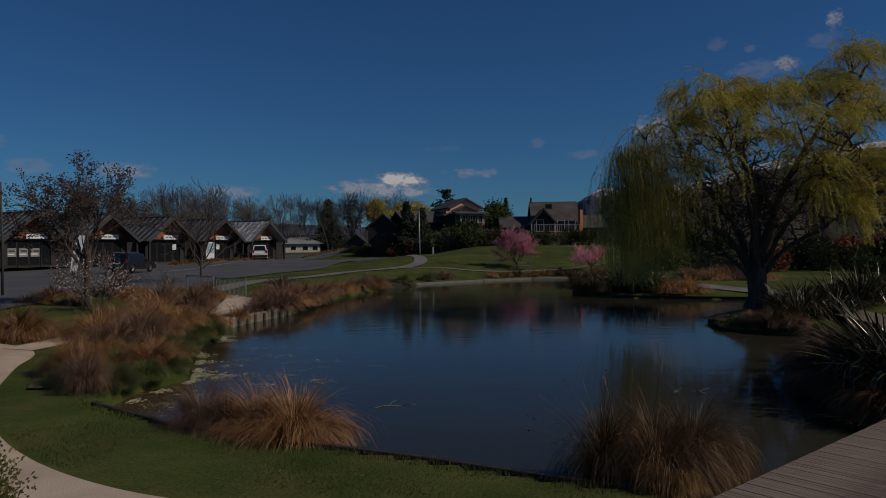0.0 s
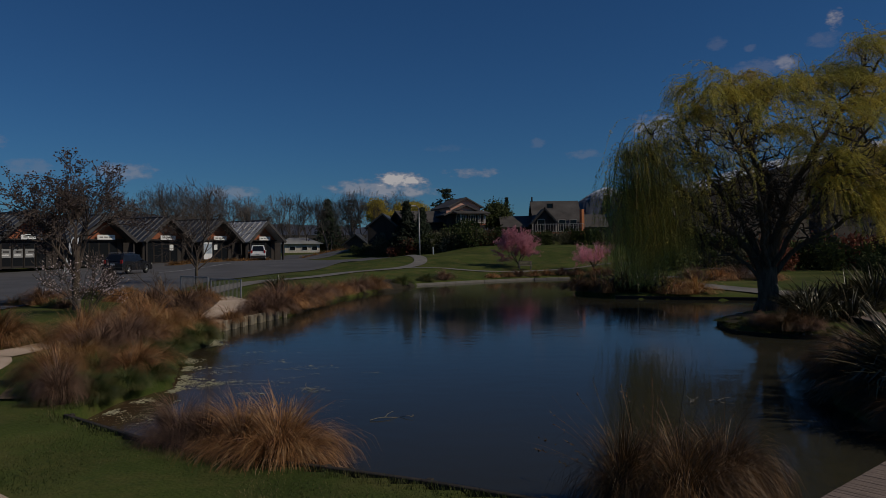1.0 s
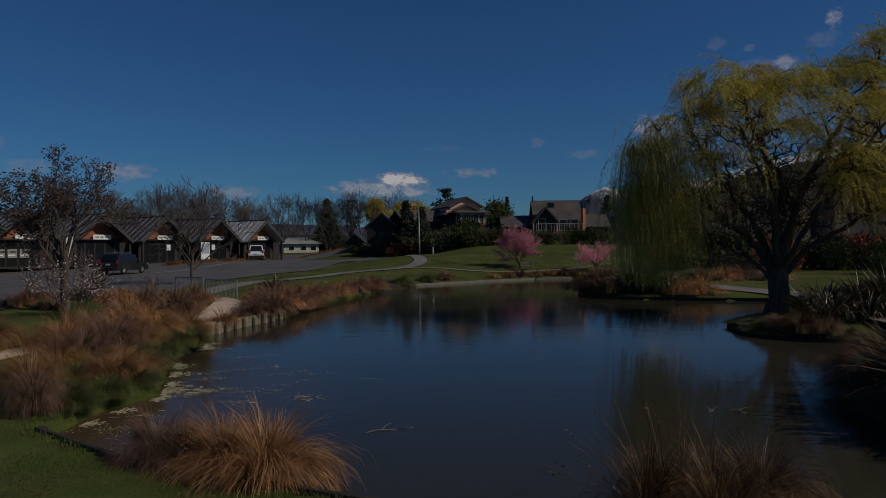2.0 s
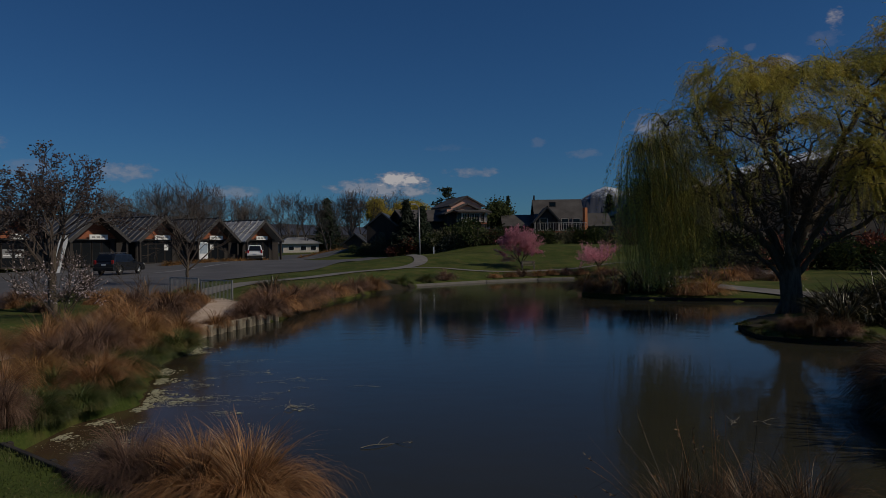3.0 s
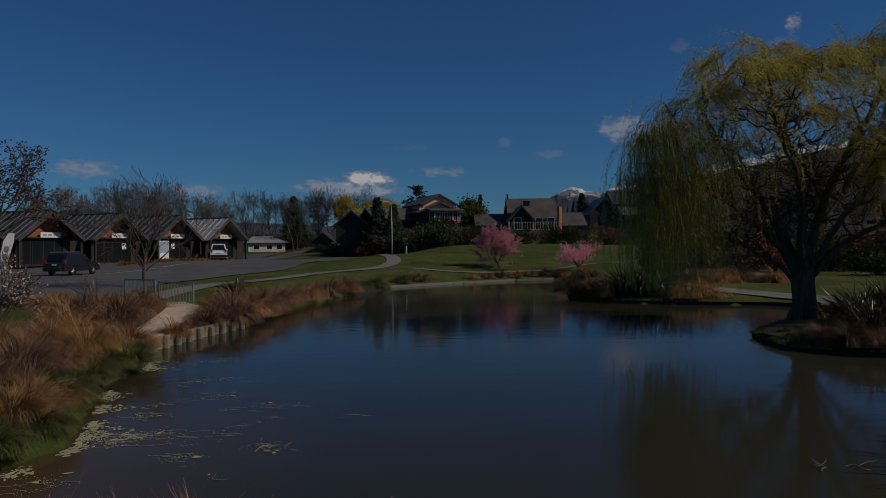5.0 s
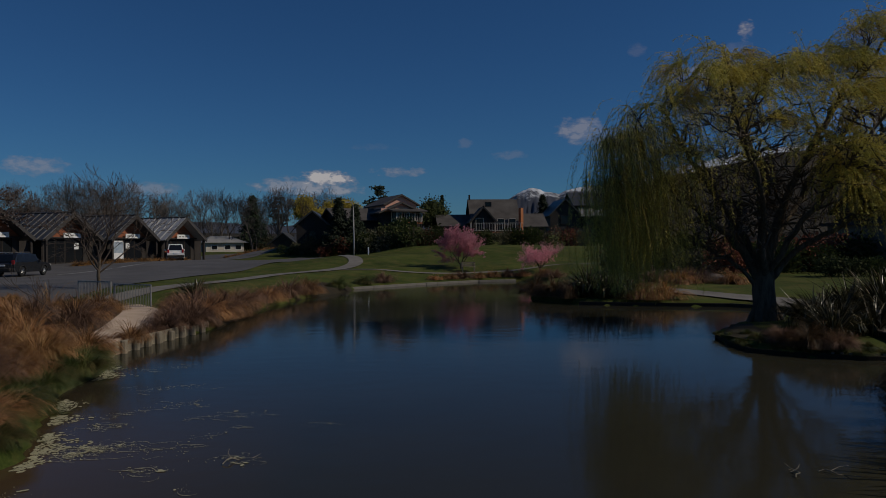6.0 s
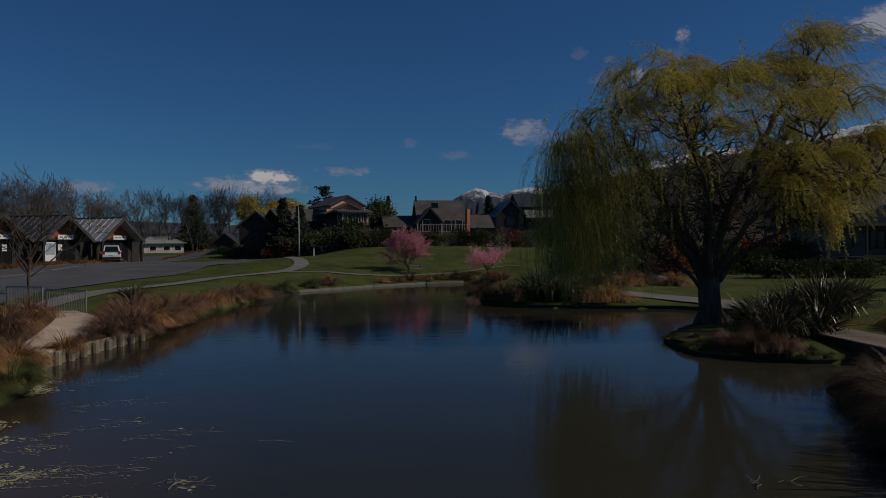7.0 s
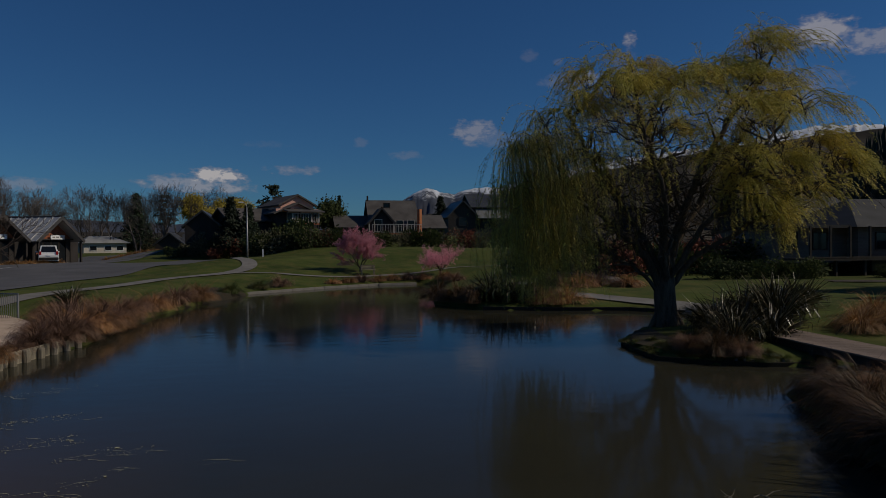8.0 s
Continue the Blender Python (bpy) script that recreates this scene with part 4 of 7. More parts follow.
# limbs of the willow: start height on the trunk, then points (x across, y deep, z up) from its foot; start radius
WILLOW_LIMBS = [
    (1.3, [(-0.75, -0.1, 2.3), (-1.7, -0.3, 3.1), (-2.6, -0.3, 3.9), (-3.6, -0.2, 5.0), (-4.6, 0.0, 5.7)], 0.149),
    (1.6, [(-0.6, 0.5, 3.1), (-1.5, 0.9, 4.6), (-2.3, 1.2, 6.0), (-2.9, 1.4, 7.2)], 0.126),
    (1.8, [(-0.25, -0.3, 3.4), (-0.55, -0.6, 4.9), (-1.2, -0.8, 6.4), (-1.7, -1.0, 7.9)], 0.149),
    (1.8, [(0.1, 0.3, 3.3), (0.2, 0.3, 4.8), (-0.3, 0.4, 5.7), (-0.1, 0.6, 7.1), (0.5, 0.6, 8.0)], 0.142),
    (1.7, [(0.45, -0.1, 3.1), (0.75, -0.2, 4.4), (1.4, -0.3, 5.7), (2.3, -0.2, 6.9), (3.3, 0.0, 8.0), (4.3, 0.1, 9.2)], 0.149),
    (1.6, [(0.7, 0.4, 2.8), (1.6, 0.8, 4.2), (2.6, 1.2, 5.6), (3.9, 1.4, 6.8), (5.1, 1.4, 7.7)], 0.112),
    (1.4, [(0.9, -0.5, 2.5), (2.0, -1.1, 3.2), (3.2, -1.5, 4.0), (4.5, -1.7, 4.7), (5.6, -1.7, 5.0)], 0.097),
    (1.5, [(-0.5, -0.9, 2.9), (-1.2, -2.0, 4.2), (-1.9, -2.8, 5.4), (-2.6, -3.2, 6.3)], 0.097),
    (1.6, [(0.5, -1.0, 3.0), (1.0, -2.1, 4.4), (1.7, -2.9, 5.8), (2.4, -3.2, 6.9)], 0.097),
    (1.6, [(-0.4, 1.2, 3.2), (-0.7, 2.4, 4.8), (-1.0, 3.2, 6.2)], 0.089),
    (1.7, [(0.7, 1.3, 3.2), (1.5, 2.4, 4.8), (2.4, 3.2, 6.4)], 0.089),
    (1.2, [(-0.9, 0.2, 1.9), (-2.0, 0.6, 2.5), (-3.0, 0.9, 3.2)], 0.067),
]
# cascades of foliage: top of each (x, y, z), reach sideways, length that hangs, lushness
WILLOW_CASCADES = [
    (-5.2, 0.2, 5.9, 0.9, 4.3, 1), (-4.9, -1.2, 5.8, 0.9, 4.2, 1), (-4.8, 1.4, 6, 0.9, 4.3, 1), (-4.2, -0.4, 6.5, 1.1, 3.4, 1), (-3.6, -2.2, 6.1, 1.1, 3.4, 0.8), (-3.4, 2.3, 6.4, 1.1, 3.4, 0.8),
    (-3.1, 0.3, 7.2, 1.2, 1.4, 1.1), (-2.5, -1.3, 7.5, 1.2, 1.3, 1.1), (-2.2, 0.6, 8.2, 1.2, 1.2, 1.2), (-1.5, -0.4, 8.5, 1.2, 1.1, 1.2), (-1.6, 2.2, 7.6, 1.2, 1.3, 1), (-1.8, -3, 6.7, 1.2, 1.2, 0.45),
    (-0.7, 0.5, 8.3, 1.1, 1, 1.2), (-0.3, -1.6, 7.8, 1.2, 1.1, 1), (0.4, 0.4, 8.3, 1.1, 1, 1.2), (0.6, -2.9, 6.9, 1.2, 1.3, 0.9), (1.1, 1.8, 8, 1.2, 1.1, 1), (1.4, -0.5, 8.3, 1.1, 1, 1.2),
    (2.1, 0.3, 8.6, 1.1, 1.5, 1.2), (2.6, -1.4, 8.2, 1.1, 1.6, 1.1), (2.8, 0.6, 9, 1, 1.2, 1.2), (3.4, -0.3, 9.4, 1, 1.2, 1.1), (4.1, 0.2, 9.9, 0.9, 1.2, 0.9), (4.9, 0.1, 9.7, 0.9, 1.3, 0.5), (5.3, 0.4, 8.6, 0.9, 1.3, 0.5),
    (4.2, 1.3, 7.9, 1.1, 1.3, 0.8), (3.4, -2.4, 7, 1.1, 1.4, 1), (2.8, 2.8, 7, 1.2, 1.5, 0.9), (5.3, 1.2, 7.6, 0.9, 1.2, 0.45), (4.3, -1.3, 6.1, 1.1, 1.3, 1), (5.2, -1.5, 5.6, 1.1, 1.2, 1),
    (5.7, -1.4, 5.3, 0.7, 1, 0.6), (3.3, -1.7, 5.3, 1, 1.4, 1), (1.9, -1.6, 4.8, 0.7, 1.9, 1.7), (1.9, -2, 4.1, 0.55, 1.9, 2), (4.2, -0.4, 4.2, 1, 1.1, 0.6), (5.2, 0.9, 4, 1, 1, 0.5),
    (-1, -1.6, 6.3, 1.1, 1, 0.7), (0.5, 1, 6.8, 1.2, 1, 0.6), (1.6, -1.8, 6.6, 1.1, 1, 0.8), (-2.6, -2.6, 5.2, 1.1, 1.6, 0.25), (-3.2, 1.2, 4.9, 1.1, 1.6, 0.25), (-2.2, 0.2, 5.6, 1, 1.2, 0.25),
    (-3.9, -0.6, 4.6, 1, 2.6, 0.6), (-4.4, 0.8, 4.4, 0.9, 3, 0.6), (-1.4, 3.4, 6.2, 1.2, 1.3, 0.35), (0.6, 3.6, 6.4, 1.2, 1.2, 0.35),
    (1.5, -2.3, 4.6, 0.7, 1.7, 1.3), (0.6, -2.7, 5.3, 0.9, 1.1, 0.7), (3.5, -2.5, 4.5, 1, 1.2, 0.9), (1.3, -0.8, 5.7, 1, 1, 0.7), (2.9, 0.4, 6.4, 1, 1.3, 0.8), (3.9, 0.2, 7.6, 1, 1.2, 0.7),
    (-5.3, -0.6, 4.9, 0.8, 4.4, 0.8), (-4, 0.4, 3.9, 1, 3.2, 0.8), (-5.5, 0.3, 4.4, 0.7, 4.0, 0.8), (-5.6, -0.7, 4.1, 0.6, 3.8, 0.8), (-5.3, 1.1, 4.6, 0.7, 4.2, 0.8),
]


def smooth_line(pts, per=4):
    """A rounded line through points."""
    out = []
    for i in range(len(pts) - 1):
        p0, p1, p2, p3 = pts[max(i - 1, 0)], pts[i], pts[i + 1], pts[min(i + 2, len(pts) - 1)]
        for k in range(per):
            t = k / per
            out.append(0.5 * (2 * p1 + (p2 - p0) * t + (2 * p0 - 5 * p1 + 4 * p2 - p3) * t * t + (3 * p1 - p0 - 3 * p2 + p3) * t ** 3))
    return out + [pts[-1]]


def willow():
    """Weeping willow: stout forked trunk, crooked limbs, and cascades of thin leafy strands that arch over and hang."""
    r = random.Random(11)
    root = Vector((12.35, 27.8, 0.2))
    tree = thing("weeping_willow", "large weeping willow with fresh yellow-green leaves", "willow tree", at=Matrix.Translation(root))
    trunk = Geo()
    trunk.tube([(0.1, 0, -0.5), (0.06, 0, -0.05), (0.02, 0, 0.2), (-0.02, 0, 0.6), (-0.06, 0, 1.1), (-0.06, 0, 1.6), (0.0, 0, 2.1), (0.05, 0, 2.5)], [0.62, 0.50, 0.41, 0.36, 0.35, 0.33, 0.20, 0.09], 18)
    part("trunk", trunk, BARK, tree, "dark rough willow trunk", smooth=True)
    for k in range(7):
        a = k * 0.9 + 0.3
        flare = Geo().tube([(0.25 * math.cos(a), 0.25 * math.sin(a), 0.55), (0.45 * math.cos(a), 0.45 * math.sin(a), 0.12), (0.62 * math.cos(a + .2), 0.62 * math.sin(a + .2), -0.08)], [0.10, 0.12, 0.05], 7)
        part("root", flare, BARK, tree, smooth=True)
    branches, twigs, strands, leaves = Geo(), Geo(), Geo(), Geo()
    wood = []
    for z0, pts, rad in WILLOW_LIMBS:
        start = Vector((-0.04, 0, z0 - 0.25))
        rough = [start] + [Vector(p) + Vector((r.gauss(0, .07), r.gauss(0, .07), r.gauss(0, .07))) for p in pts]
        line = smooth_line(rough, 5)
        line = [p + Vector((r.gauss(0, .03), r.gauss(0, .03), r.gauss(0, .03))) if 0 < i < len(line) - 1 else p for i, p in enumerate(line)]
        n = len(line) - 1
        part("limb", Geo().tube(line, [rad * (1 - 0.82 * k / n) + 0.012 for k in range(n + 1)], 8, cap=False), BARK, tree, smooth=True)
        wood += [(line[k], rad * (1 - 0.82 * k / n)) for k in range(5, n + 1)]
        # bare crooked side shoots inside the crown
        for _ in range(26):
            k = r.randint(5, n - 4)
            d = Vector((r.gauss(0, 1) + 0.4 * (line[k].x > 0) - 0.4 * (line[k].x < 0), r.gauss(0, 1), r.gauss(0.25, .6))).normalized()
            tip = line[k] + d * r.uniform(0.6, 1.7)
            sub = arc(line[k], tip, r.uniform(-0.1, 0.3), r, 6, 0.15)
            stout = r.uniform(0.7, 1.3)
            branches.tube(sub, [stout * (0.036 - 0.0045 * j) for j in range(7)], 5, cap=False)
            for _ in range(7):
                j = r.randint(2, 6)
                e = (d + Vector((r.gauss(0, .8), r.gauss(0, .8), r.gauss(-0.1, .5)))).normalized()
                twigs.tube(arc(sub[j], sub[j] + e * r.uniform(0.3, 0.9), 0.06, r, 4, 0.05), [0.010, 0.009, 0.007, 0.006, 0.004], 3, cap=False)

    def leafy(pts, per_metre, first):
        n = len(pts) - 1
        length = sum((pts[k + 1] - pts[k]).length for k in range(n))
        for _ in range(int(length * per_metre)):
            s = first * n + (n - 0.01 - first * n) * r.random()
            i = int(s)
            q, h = pts[i].lerp(pts[i + 1], s - i), (pts[i + 1] - pts[i]).normalized()
            a = r.uniform(0, 6.28)
            ld = (h * 0.9 + Vector((math.cos(a), math.sin(a), r.uniform(-0.5, 0.3)))).normalized()
            leaves.leaf(q, ld, ld.orthogonal().normalized(), r.uniform(0.06, 0.11), r.uniform(0.007, 0.012))

    for cx, cy, cz, reach, drop, lush in WILLOW_CASCADES:
        top = Vector((cx, cy, cz))
        # the bough that carries it, from the limb next below
        foot, frad = min(wood, key=lambda w: (w[0] - top).length + (1.5 if w[0].z > cz - 0.3 else 0))
        bough = arc(foot, top - Vector((0, 0, 0.25)), r.uniform(0.1, 0.35), r, 7, 0.10)
        thick = max(0.03, min(0.065, frad * 0.7))
        branches.tube(bough, [thick * (1 - 0.72 * j / 7) for j in range(8)], 6, cap=False)
        shoots = []
        for _ in range(9):
            a = r.uniform(0, 6.28)
            d = Vector((math.cos(a) * reach * r.uniform(0.4, 1.0) + 0.12, math.sin(a) * reach * r.uniform(0.4, 1.0), r.uniform(-0.25, 0.35)))
            tw = arc(bough[r.randint(4, 7)], top + d, r.uniform(0.1, 0.3), r, 6, 0.06)
            twigs.tube(tw, [0.016, 0.014, 0.012, 0.010, 0.008, 0.006, 0.004], 4, cap=False)
            shoots.append(tw)
        windy = 0.03 + 0.035 * max(0, cx)
        for _ in range(int((112 if drop < 2.1 else 145 if cx < -4.5 else 80) * lush * (0.6 + 0.5 * reach))):
            tw = r.choice(shoots)
            p = tw[r.randint(2, 6)] + Vector((r.gauss(0, .07), r.gauss(0, .07), r.gauss(0, .05)))
            away = Vector((p.x - cx, p.y - cy, 0))
            h = (away.normalized() if away.length > 0.05 else Vector((1, 0, 0))) * (r.uniform(0.2, 0.9) if drop < 2.3 else r.uniform(0.0, 0.25)) + Vector((windy * 2, 0, r.uniform(0.1, 0.7) if drop < 2.3 else r.uniform(-0.6, 0.25)))
            h.normalize()
            length = drop * (r.uniform(0.25, 1.0) ** 1.2 if drop < 2.3 else r.uniform(0.35, 1.2)) + 0.25
            if drop > 2.3:
                length = p.z - r.uniform(0.7, 2.6) if cx < -3.8 and r.random() < 0.72 else min(length * (1 if cx < -4.5 else 0.8), p.z - 1.0)
            n = 6 if length < 1.6 else 9
            pts = [p]
            for k in range(n):
                h = (h + Vector((r.gauss(0, .09) + windy, r.gauss(0, .09), -0.42 if length < 1.6 else -0.6))).normalized()
                p = p + h * (length / n)
                pts.append(p)
            if pts[-1].z < 0.1 or min(q.x for q in pts) < -6.55:
                continue
            side = Vector((r.gauss(0, 1), r.gauss(0, 1), 0)).normalized()
            strands.ribbon(pts, side, [0.006 - 0.004 * k / n for k in range(n + 1)])
            leafy(pts, 56 if drop < 2.1 else 17 if cx < -3.8 else 20, 0.0)
        for tw in shoots:
            leafy(tw, 50 * lush, 0.3)
    tagged(part("branch_work", branches, BARK, tree, smooth=True), kind="stuff")
    tagged(part("twig_work", twigs, TWIG, tree), kind="stuff")
    tagged(part("strand_work", strands, SHOOT, tree), kind="stuff")
    tagged(part("crown", leaves, WILLOW, tree, "fine yellow-green hanging willow leaves"), kind="stuff")
    return tree


willow()


def blossom_tree(x, y, height, seed, label, petals=15000):
    r = random.Random(seed)
    tree = thing("blossom_tree", label, "blossom tree", "blossom trees", at=Matrix.Translation((x, y, ground_z(x, y))) @ Matrix.Diagonal((1.05, 1.05, 0.84, 1)))
    g, tips = Geo(), []
    g.tube([(0, 0, -0.1), (0.02, 0, 0.2), (0, 0, 0.42)], [0.10, 0.085, 0.08], 8, cap=False)
    for k in range(6):
        a = k * 1.05 + r.uniform(-.2, .2)
        d = Vector((math.cos(a) * 0.75, math.sin(a) * 0.75, 1.0)).normalized()
        grow(g, r, Vector((0, 0, 0.36)), d, height * 0.31, 0.045, 3, tips, (3, 3), 0.6, 0.74, 0.04, 0.14)
    part("trunk", g, BARK, tree, smooth=True)
    f = Geo()
    per = petals // max(1, len(tips))
    for q, h in tips:
        for _ in range(per):
            p = q - h * r.uniform(-0.15, 1.1) + Vector((r.gauss(0, .07), r.gauss(0, .07), r.gauss(0, .07)))
            d = Vector((r.gauss(0, 1), r.gauss(0, 1), r.gauss(0, 1))).normalized()
            f.leaf(p, d, d.orthogonal().normalized(), 0.08, 0.036)
    part("crown", f, BLOSSOM, tree, "dense pink blossom")
    return tree


blossom_tree(5.85, 62.5, 4.4, 3, "small pink blossom tree on the lawn beside a bench")
blossom_tree(11.9, 60.8, 3.3, 4, "smaller pink blossom tree near the shore", 5000)


def bare_mesh(seed, height, depth, mat, spread=0.5, base=0.03, shrink=0.74, first=0.24, split=(2, 3), sides=5):
    r = random.Random(seed)
    g, tips = Geo(), []
    grow(g, r, Vector((0, 0, -0.1)), Vector((0, 0, 1)), height * first, height * base * 0.5, depth, tips, split, spread, shrink, 0.10, 0.10, 0.004 if height < 9 else 0.009, sides)
    return g, tips


def bare_tree(x, y, height, seed, label, depth=6, leaf=None, leaves=0, spread=0.5, mat=TWIG, first=0.24):
    tree = thing("bare_tree", label, "tree", at=Matrix.Translation((x, y, ground_z(x, y))))
    g, tips = bare_mesh(seed, height, depth, mat, spread, first=first)
    part("trunk", g, mat, tree, "bare branching trunk", smooth=True)
    if leaf:
        r, f = random.Random(seed), Geo()
        for _ in range(leaves):
            q, h = r.choice(tips)
            p = q - h * r.uniform(0, 0.5) + Vector((r.gauss(0, .08), r.gauss(0, .08), r.gauss(0, .08)))
            d = Vector((r.gauss(0, 1), r.gauss(0, 1), r.gauss(0, 1))).normalized()
            f.leaf(p, d, d.orthogonal().normalized(), 0.07, 0.028)
        part("crown", f, leaf, tree)
    return tree




def spreading_tree(x, y, bole, reach, limbs, depth, seed, label, leaf=None, leaves=0, lean=0.0, wide=0.75, girth=0.10):
    """A short trunk that opens into many crooked limbs with fine twigs."""
    r = random.Random(seed)
    tree = thing("bare_tree", label, "tree", at=Matrix.Translation((x, y, ground_z(x, y))))
    part("trunk", Geo().tube([(0, 0, -0.2), (0.02, 0, 0.15), (-0.03, 0.02, bole * 0.5), (0.02, 0, bole), (0.05, 0, bole + 0.5)], [girth * 1.5, girth * 1.1, girth, girth * 0.9, girth * 0.6], 9, cap=False), BARK, tree, smooth=True)
    g, tips = Geo(), []
    for k in range(limbs):
        a = 2.4 * k + r.uniform(-.3, .3)
        out = wide * r.uniform(0.35, 1.25)
        d = Vector((math.cos(a) * out + lean, math.sin(a) * out, 1.0)).normalized()
        grow(g, r, Vector((0, 0, bole * (0.62 + 0.5 * k / limbs))), d, reach * r.uniform(0.8, 1.15), girth * 0.55, depth, tips, (3, 3), 0.62, 0.70, 0.03, 0.16, 0.0085)
    tagged(part("branch_work", g, TWIG, tree, "dense crooked twigs"), kind="stuff")
    if leaf:
        f = Geo()
        for _ in range(leaves):
            q, h = r.choice(tips)
            p = q - h * r.uniform(0, 0.4) + Vector((r.gauss(0, .08), r.gauss(0, .08), r.gauss(0, .08)))
            d = Vector((r.gauss(0, 1), r.gauss(0, 1), r.gauss(0, 1))).normalized()
            f.leaf(p, d, d.orthogonal().normalized(), 0.08, 0.034)
        part("crown", f, leaf, tree, "scattered dry brown leaves")
    return tree


spreading_tree(-12.75, 26.3, 1.6, 1.5, 10, 4, 21, "crooked tree with clusters of dry brown leaves", DEADLEAF, 6500, -0.14, 0.52, 0.13)
spreading_tree(-14.1, 41.6, 1.35, 1.7, 11, 4, 23, "bare young street tree on the verge", None, 0, 0.0, 0.62, 0.085)
def blossom_shrub(x, y, height, seed, label):
    r = random.Random(seed)
    s = thing("blossom_shrub", label, "shrub", at=Matrix.Translation((x, y, ground_z(x, y))))
    g, tips = Geo(), []
    for k in range(8):
        a = k * 0.8
        grow(g, r, Vector((0.1 * math.cos(a), 0.1 * math.sin(a), 0)), Vector((0.5 * math.cos(a), 0.5 * math.sin(a), 1)).normalized(), height * 0.33, 0.022, 4, tips, (3, 3), 0.5, 0.7, 0.05, 0.12, 0.007)
    part("stem_work", g, TWIG, s, "thin dark stems")
    f = Geo()
    for _ in range(800):
        q, h = r.choice(tips)
        p = q - h * r.uniform(0, 0.5) + Vector((r.gauss(0, .05), r.gauss(0, .05), r.gauss(0, .05)))
        d = Vector((r.gauss(0, 1), r.gauss(0, 1), r.gauss(0, 1))).normalized()
        f.leaf(p, d, d.orthogonal().normalized(), 0.06, 0.025)
    part("crown", f, PALEBLOSSOM, s, "pale pinkish blossom")
    return s


blossom_shrub(-11.5, 24.6, 2.55, 25, "twiggy shrub with pale blossom among tussocks")
bare_tree(-9.8, 27.4, 3.0, 33, "thin bare sapling among the tussocks", 5, None, 0, 0.4)
bare_tree(15.8, 43.5, 2.6, 29, "small bare tree beside the footpath", 5, None, 0, 0.6)

r0 = random.Random(5)
FARTREES = [bare_mesh(40 + i, 12.5, 6, FARTWIG, (0.40, 0.55, 0.48, 0.62)[i], 0.034, sides=4, first=0.25, split=(3, 3))[0].mesh("bare_tree", FARTWIG) for i in range(4)]
for i in range(86):
    x = -76 + 62 * (i / 85) + r0.uniform(-1.5, 1.5)
    y = 128 + r0.uniform(-12, 20) + (12 if x > -30 else 0)
    ob = new("bare_tree", r0.choice(FARTREES))
    s = r0.uniform(0.68, 1.22)
    ob.matrix_basis = pose(x, y, ground_z(x, y), 0, 0, r0.uniform(0, 360)) @ Matrix.Diagonal((s, s, s, 1))
    tagged(ob, "tall bare deciduous tree behind the houses", "tree", "bare trees behind the houses")


def bush_mesh(name, mat, seed, count=900, rx=1.0, rz=0.8, leaf=0.12):
    """A shrub: uneven lobes filled with leaves over a few stems."""
    r, g = random.Random(seed), Geo()
    lobes = [(Vector((r.uniform(-.6, .6) * rx, r.uniform(-.6, .6) * rx, r.uniform(0.35, 0.9) * rz)), r.uniform(0.35, 0.6)) for _ in range(8)]
    for _ in range(count):
        c, rad = r.choice(lobes)
        d = Vector((r.gauss(0, 1), r.gauss(0, 1), r.gauss(0.2, 1))).normalized()
        p = c + d * rad * r.uniform(0.55, 1.05)
        p.z = max(0.03, p.z * 1.0)
        e = (d + Vector((r.gauss(0, .7), r.gauss(0, .7), r.gauss(0, .7)))).normalized()
        g.leaf(p, e, e.orthogonal().normalized(), leaf * r.uniform(0.7, 1.4), leaf * 0.35)
    for c, rad in lobes:
        g.tube([(0, 0, 0), tuple(c * 0.6), tuple(c)], [0.04, 0.025, 0.012], 4)
    return g.mesh(name, mat)


BUSHES = {"dark": [bush_mesh("shrub", DARKLEAF, 60 + i) for i in range(3)], "grey": [bush_mesh("shrub", GREYLEAF, 70 + i) for i in range(2)], "red": [bush_mesh("shrub", REDLEAF, 80)],
          "straw": [bush_mesh("shrub", YELLOWLEAF, 90)]}
BLABEL = {"dark": "dense dark green shrub in the garden", "grey": "rounded grey-green shrub in the garden", "red": "red-brown leaved shrub in the garden", "straw": "yellow-green leafy shrub in the garden"}


def bush(kind, x, y, s, tall=1.0):
    ob = new("garden_shrub", r0.choice(BUSHES[kind]))
    ob.matrix_basis = pose(x, y, ground_z(x, y) - 0.05, 0, 0, r0.uniform(0, 360)) @ Matrix.Diagonal((s, s, s * tall, 1))
    return tagged(ob, BLABEL[kind], "shrub", "garden shrubs")


# garden planting below the houses
for i in range(15):
    bush(r0.choice(["dark", "grey", "grey", "dark", "red"]), -7.5 + i * 0.85 + r0.uniform(-.3, .3), 81.5 + (3.0 if i < 6 else 0) + r0.uniform(-1.2, 1.2), r0.uniform(1.1, 2.4), r0.uniform(0.8, 1.4))
for x, y, k, s in ((-1.0, 80.6, "grey", 1.9), (3.2, 80.6, "red", 1.5), (1.2, 80.2, "grey", 1.7), (5.2, 81, "dark", 2.0), (6.8, 82, "grey", 1.8), (8.6, 82, "dark", 1.6), (10.6, 83, "dark", 1.6), (12.2, 82.4, "grey", 1.5), (13.8, 82.6, "dark", 1.8),
                   (15.4, 82, "dark", 1.9), (17.2, 82, "grey", 1.8), (19.2, 82, "red", 1.7), (21.2, 81.4, "grey", 1.8), (23.4, 81, "dark", 2.2), (25.6, 80, "dark", 2.3), (-9.6, 86.3, "grey", 1.4), (-11.2, 86.5, "dark", 1.2), (-6, 84, "straw", .9)):
    bush(k, x, y, s)


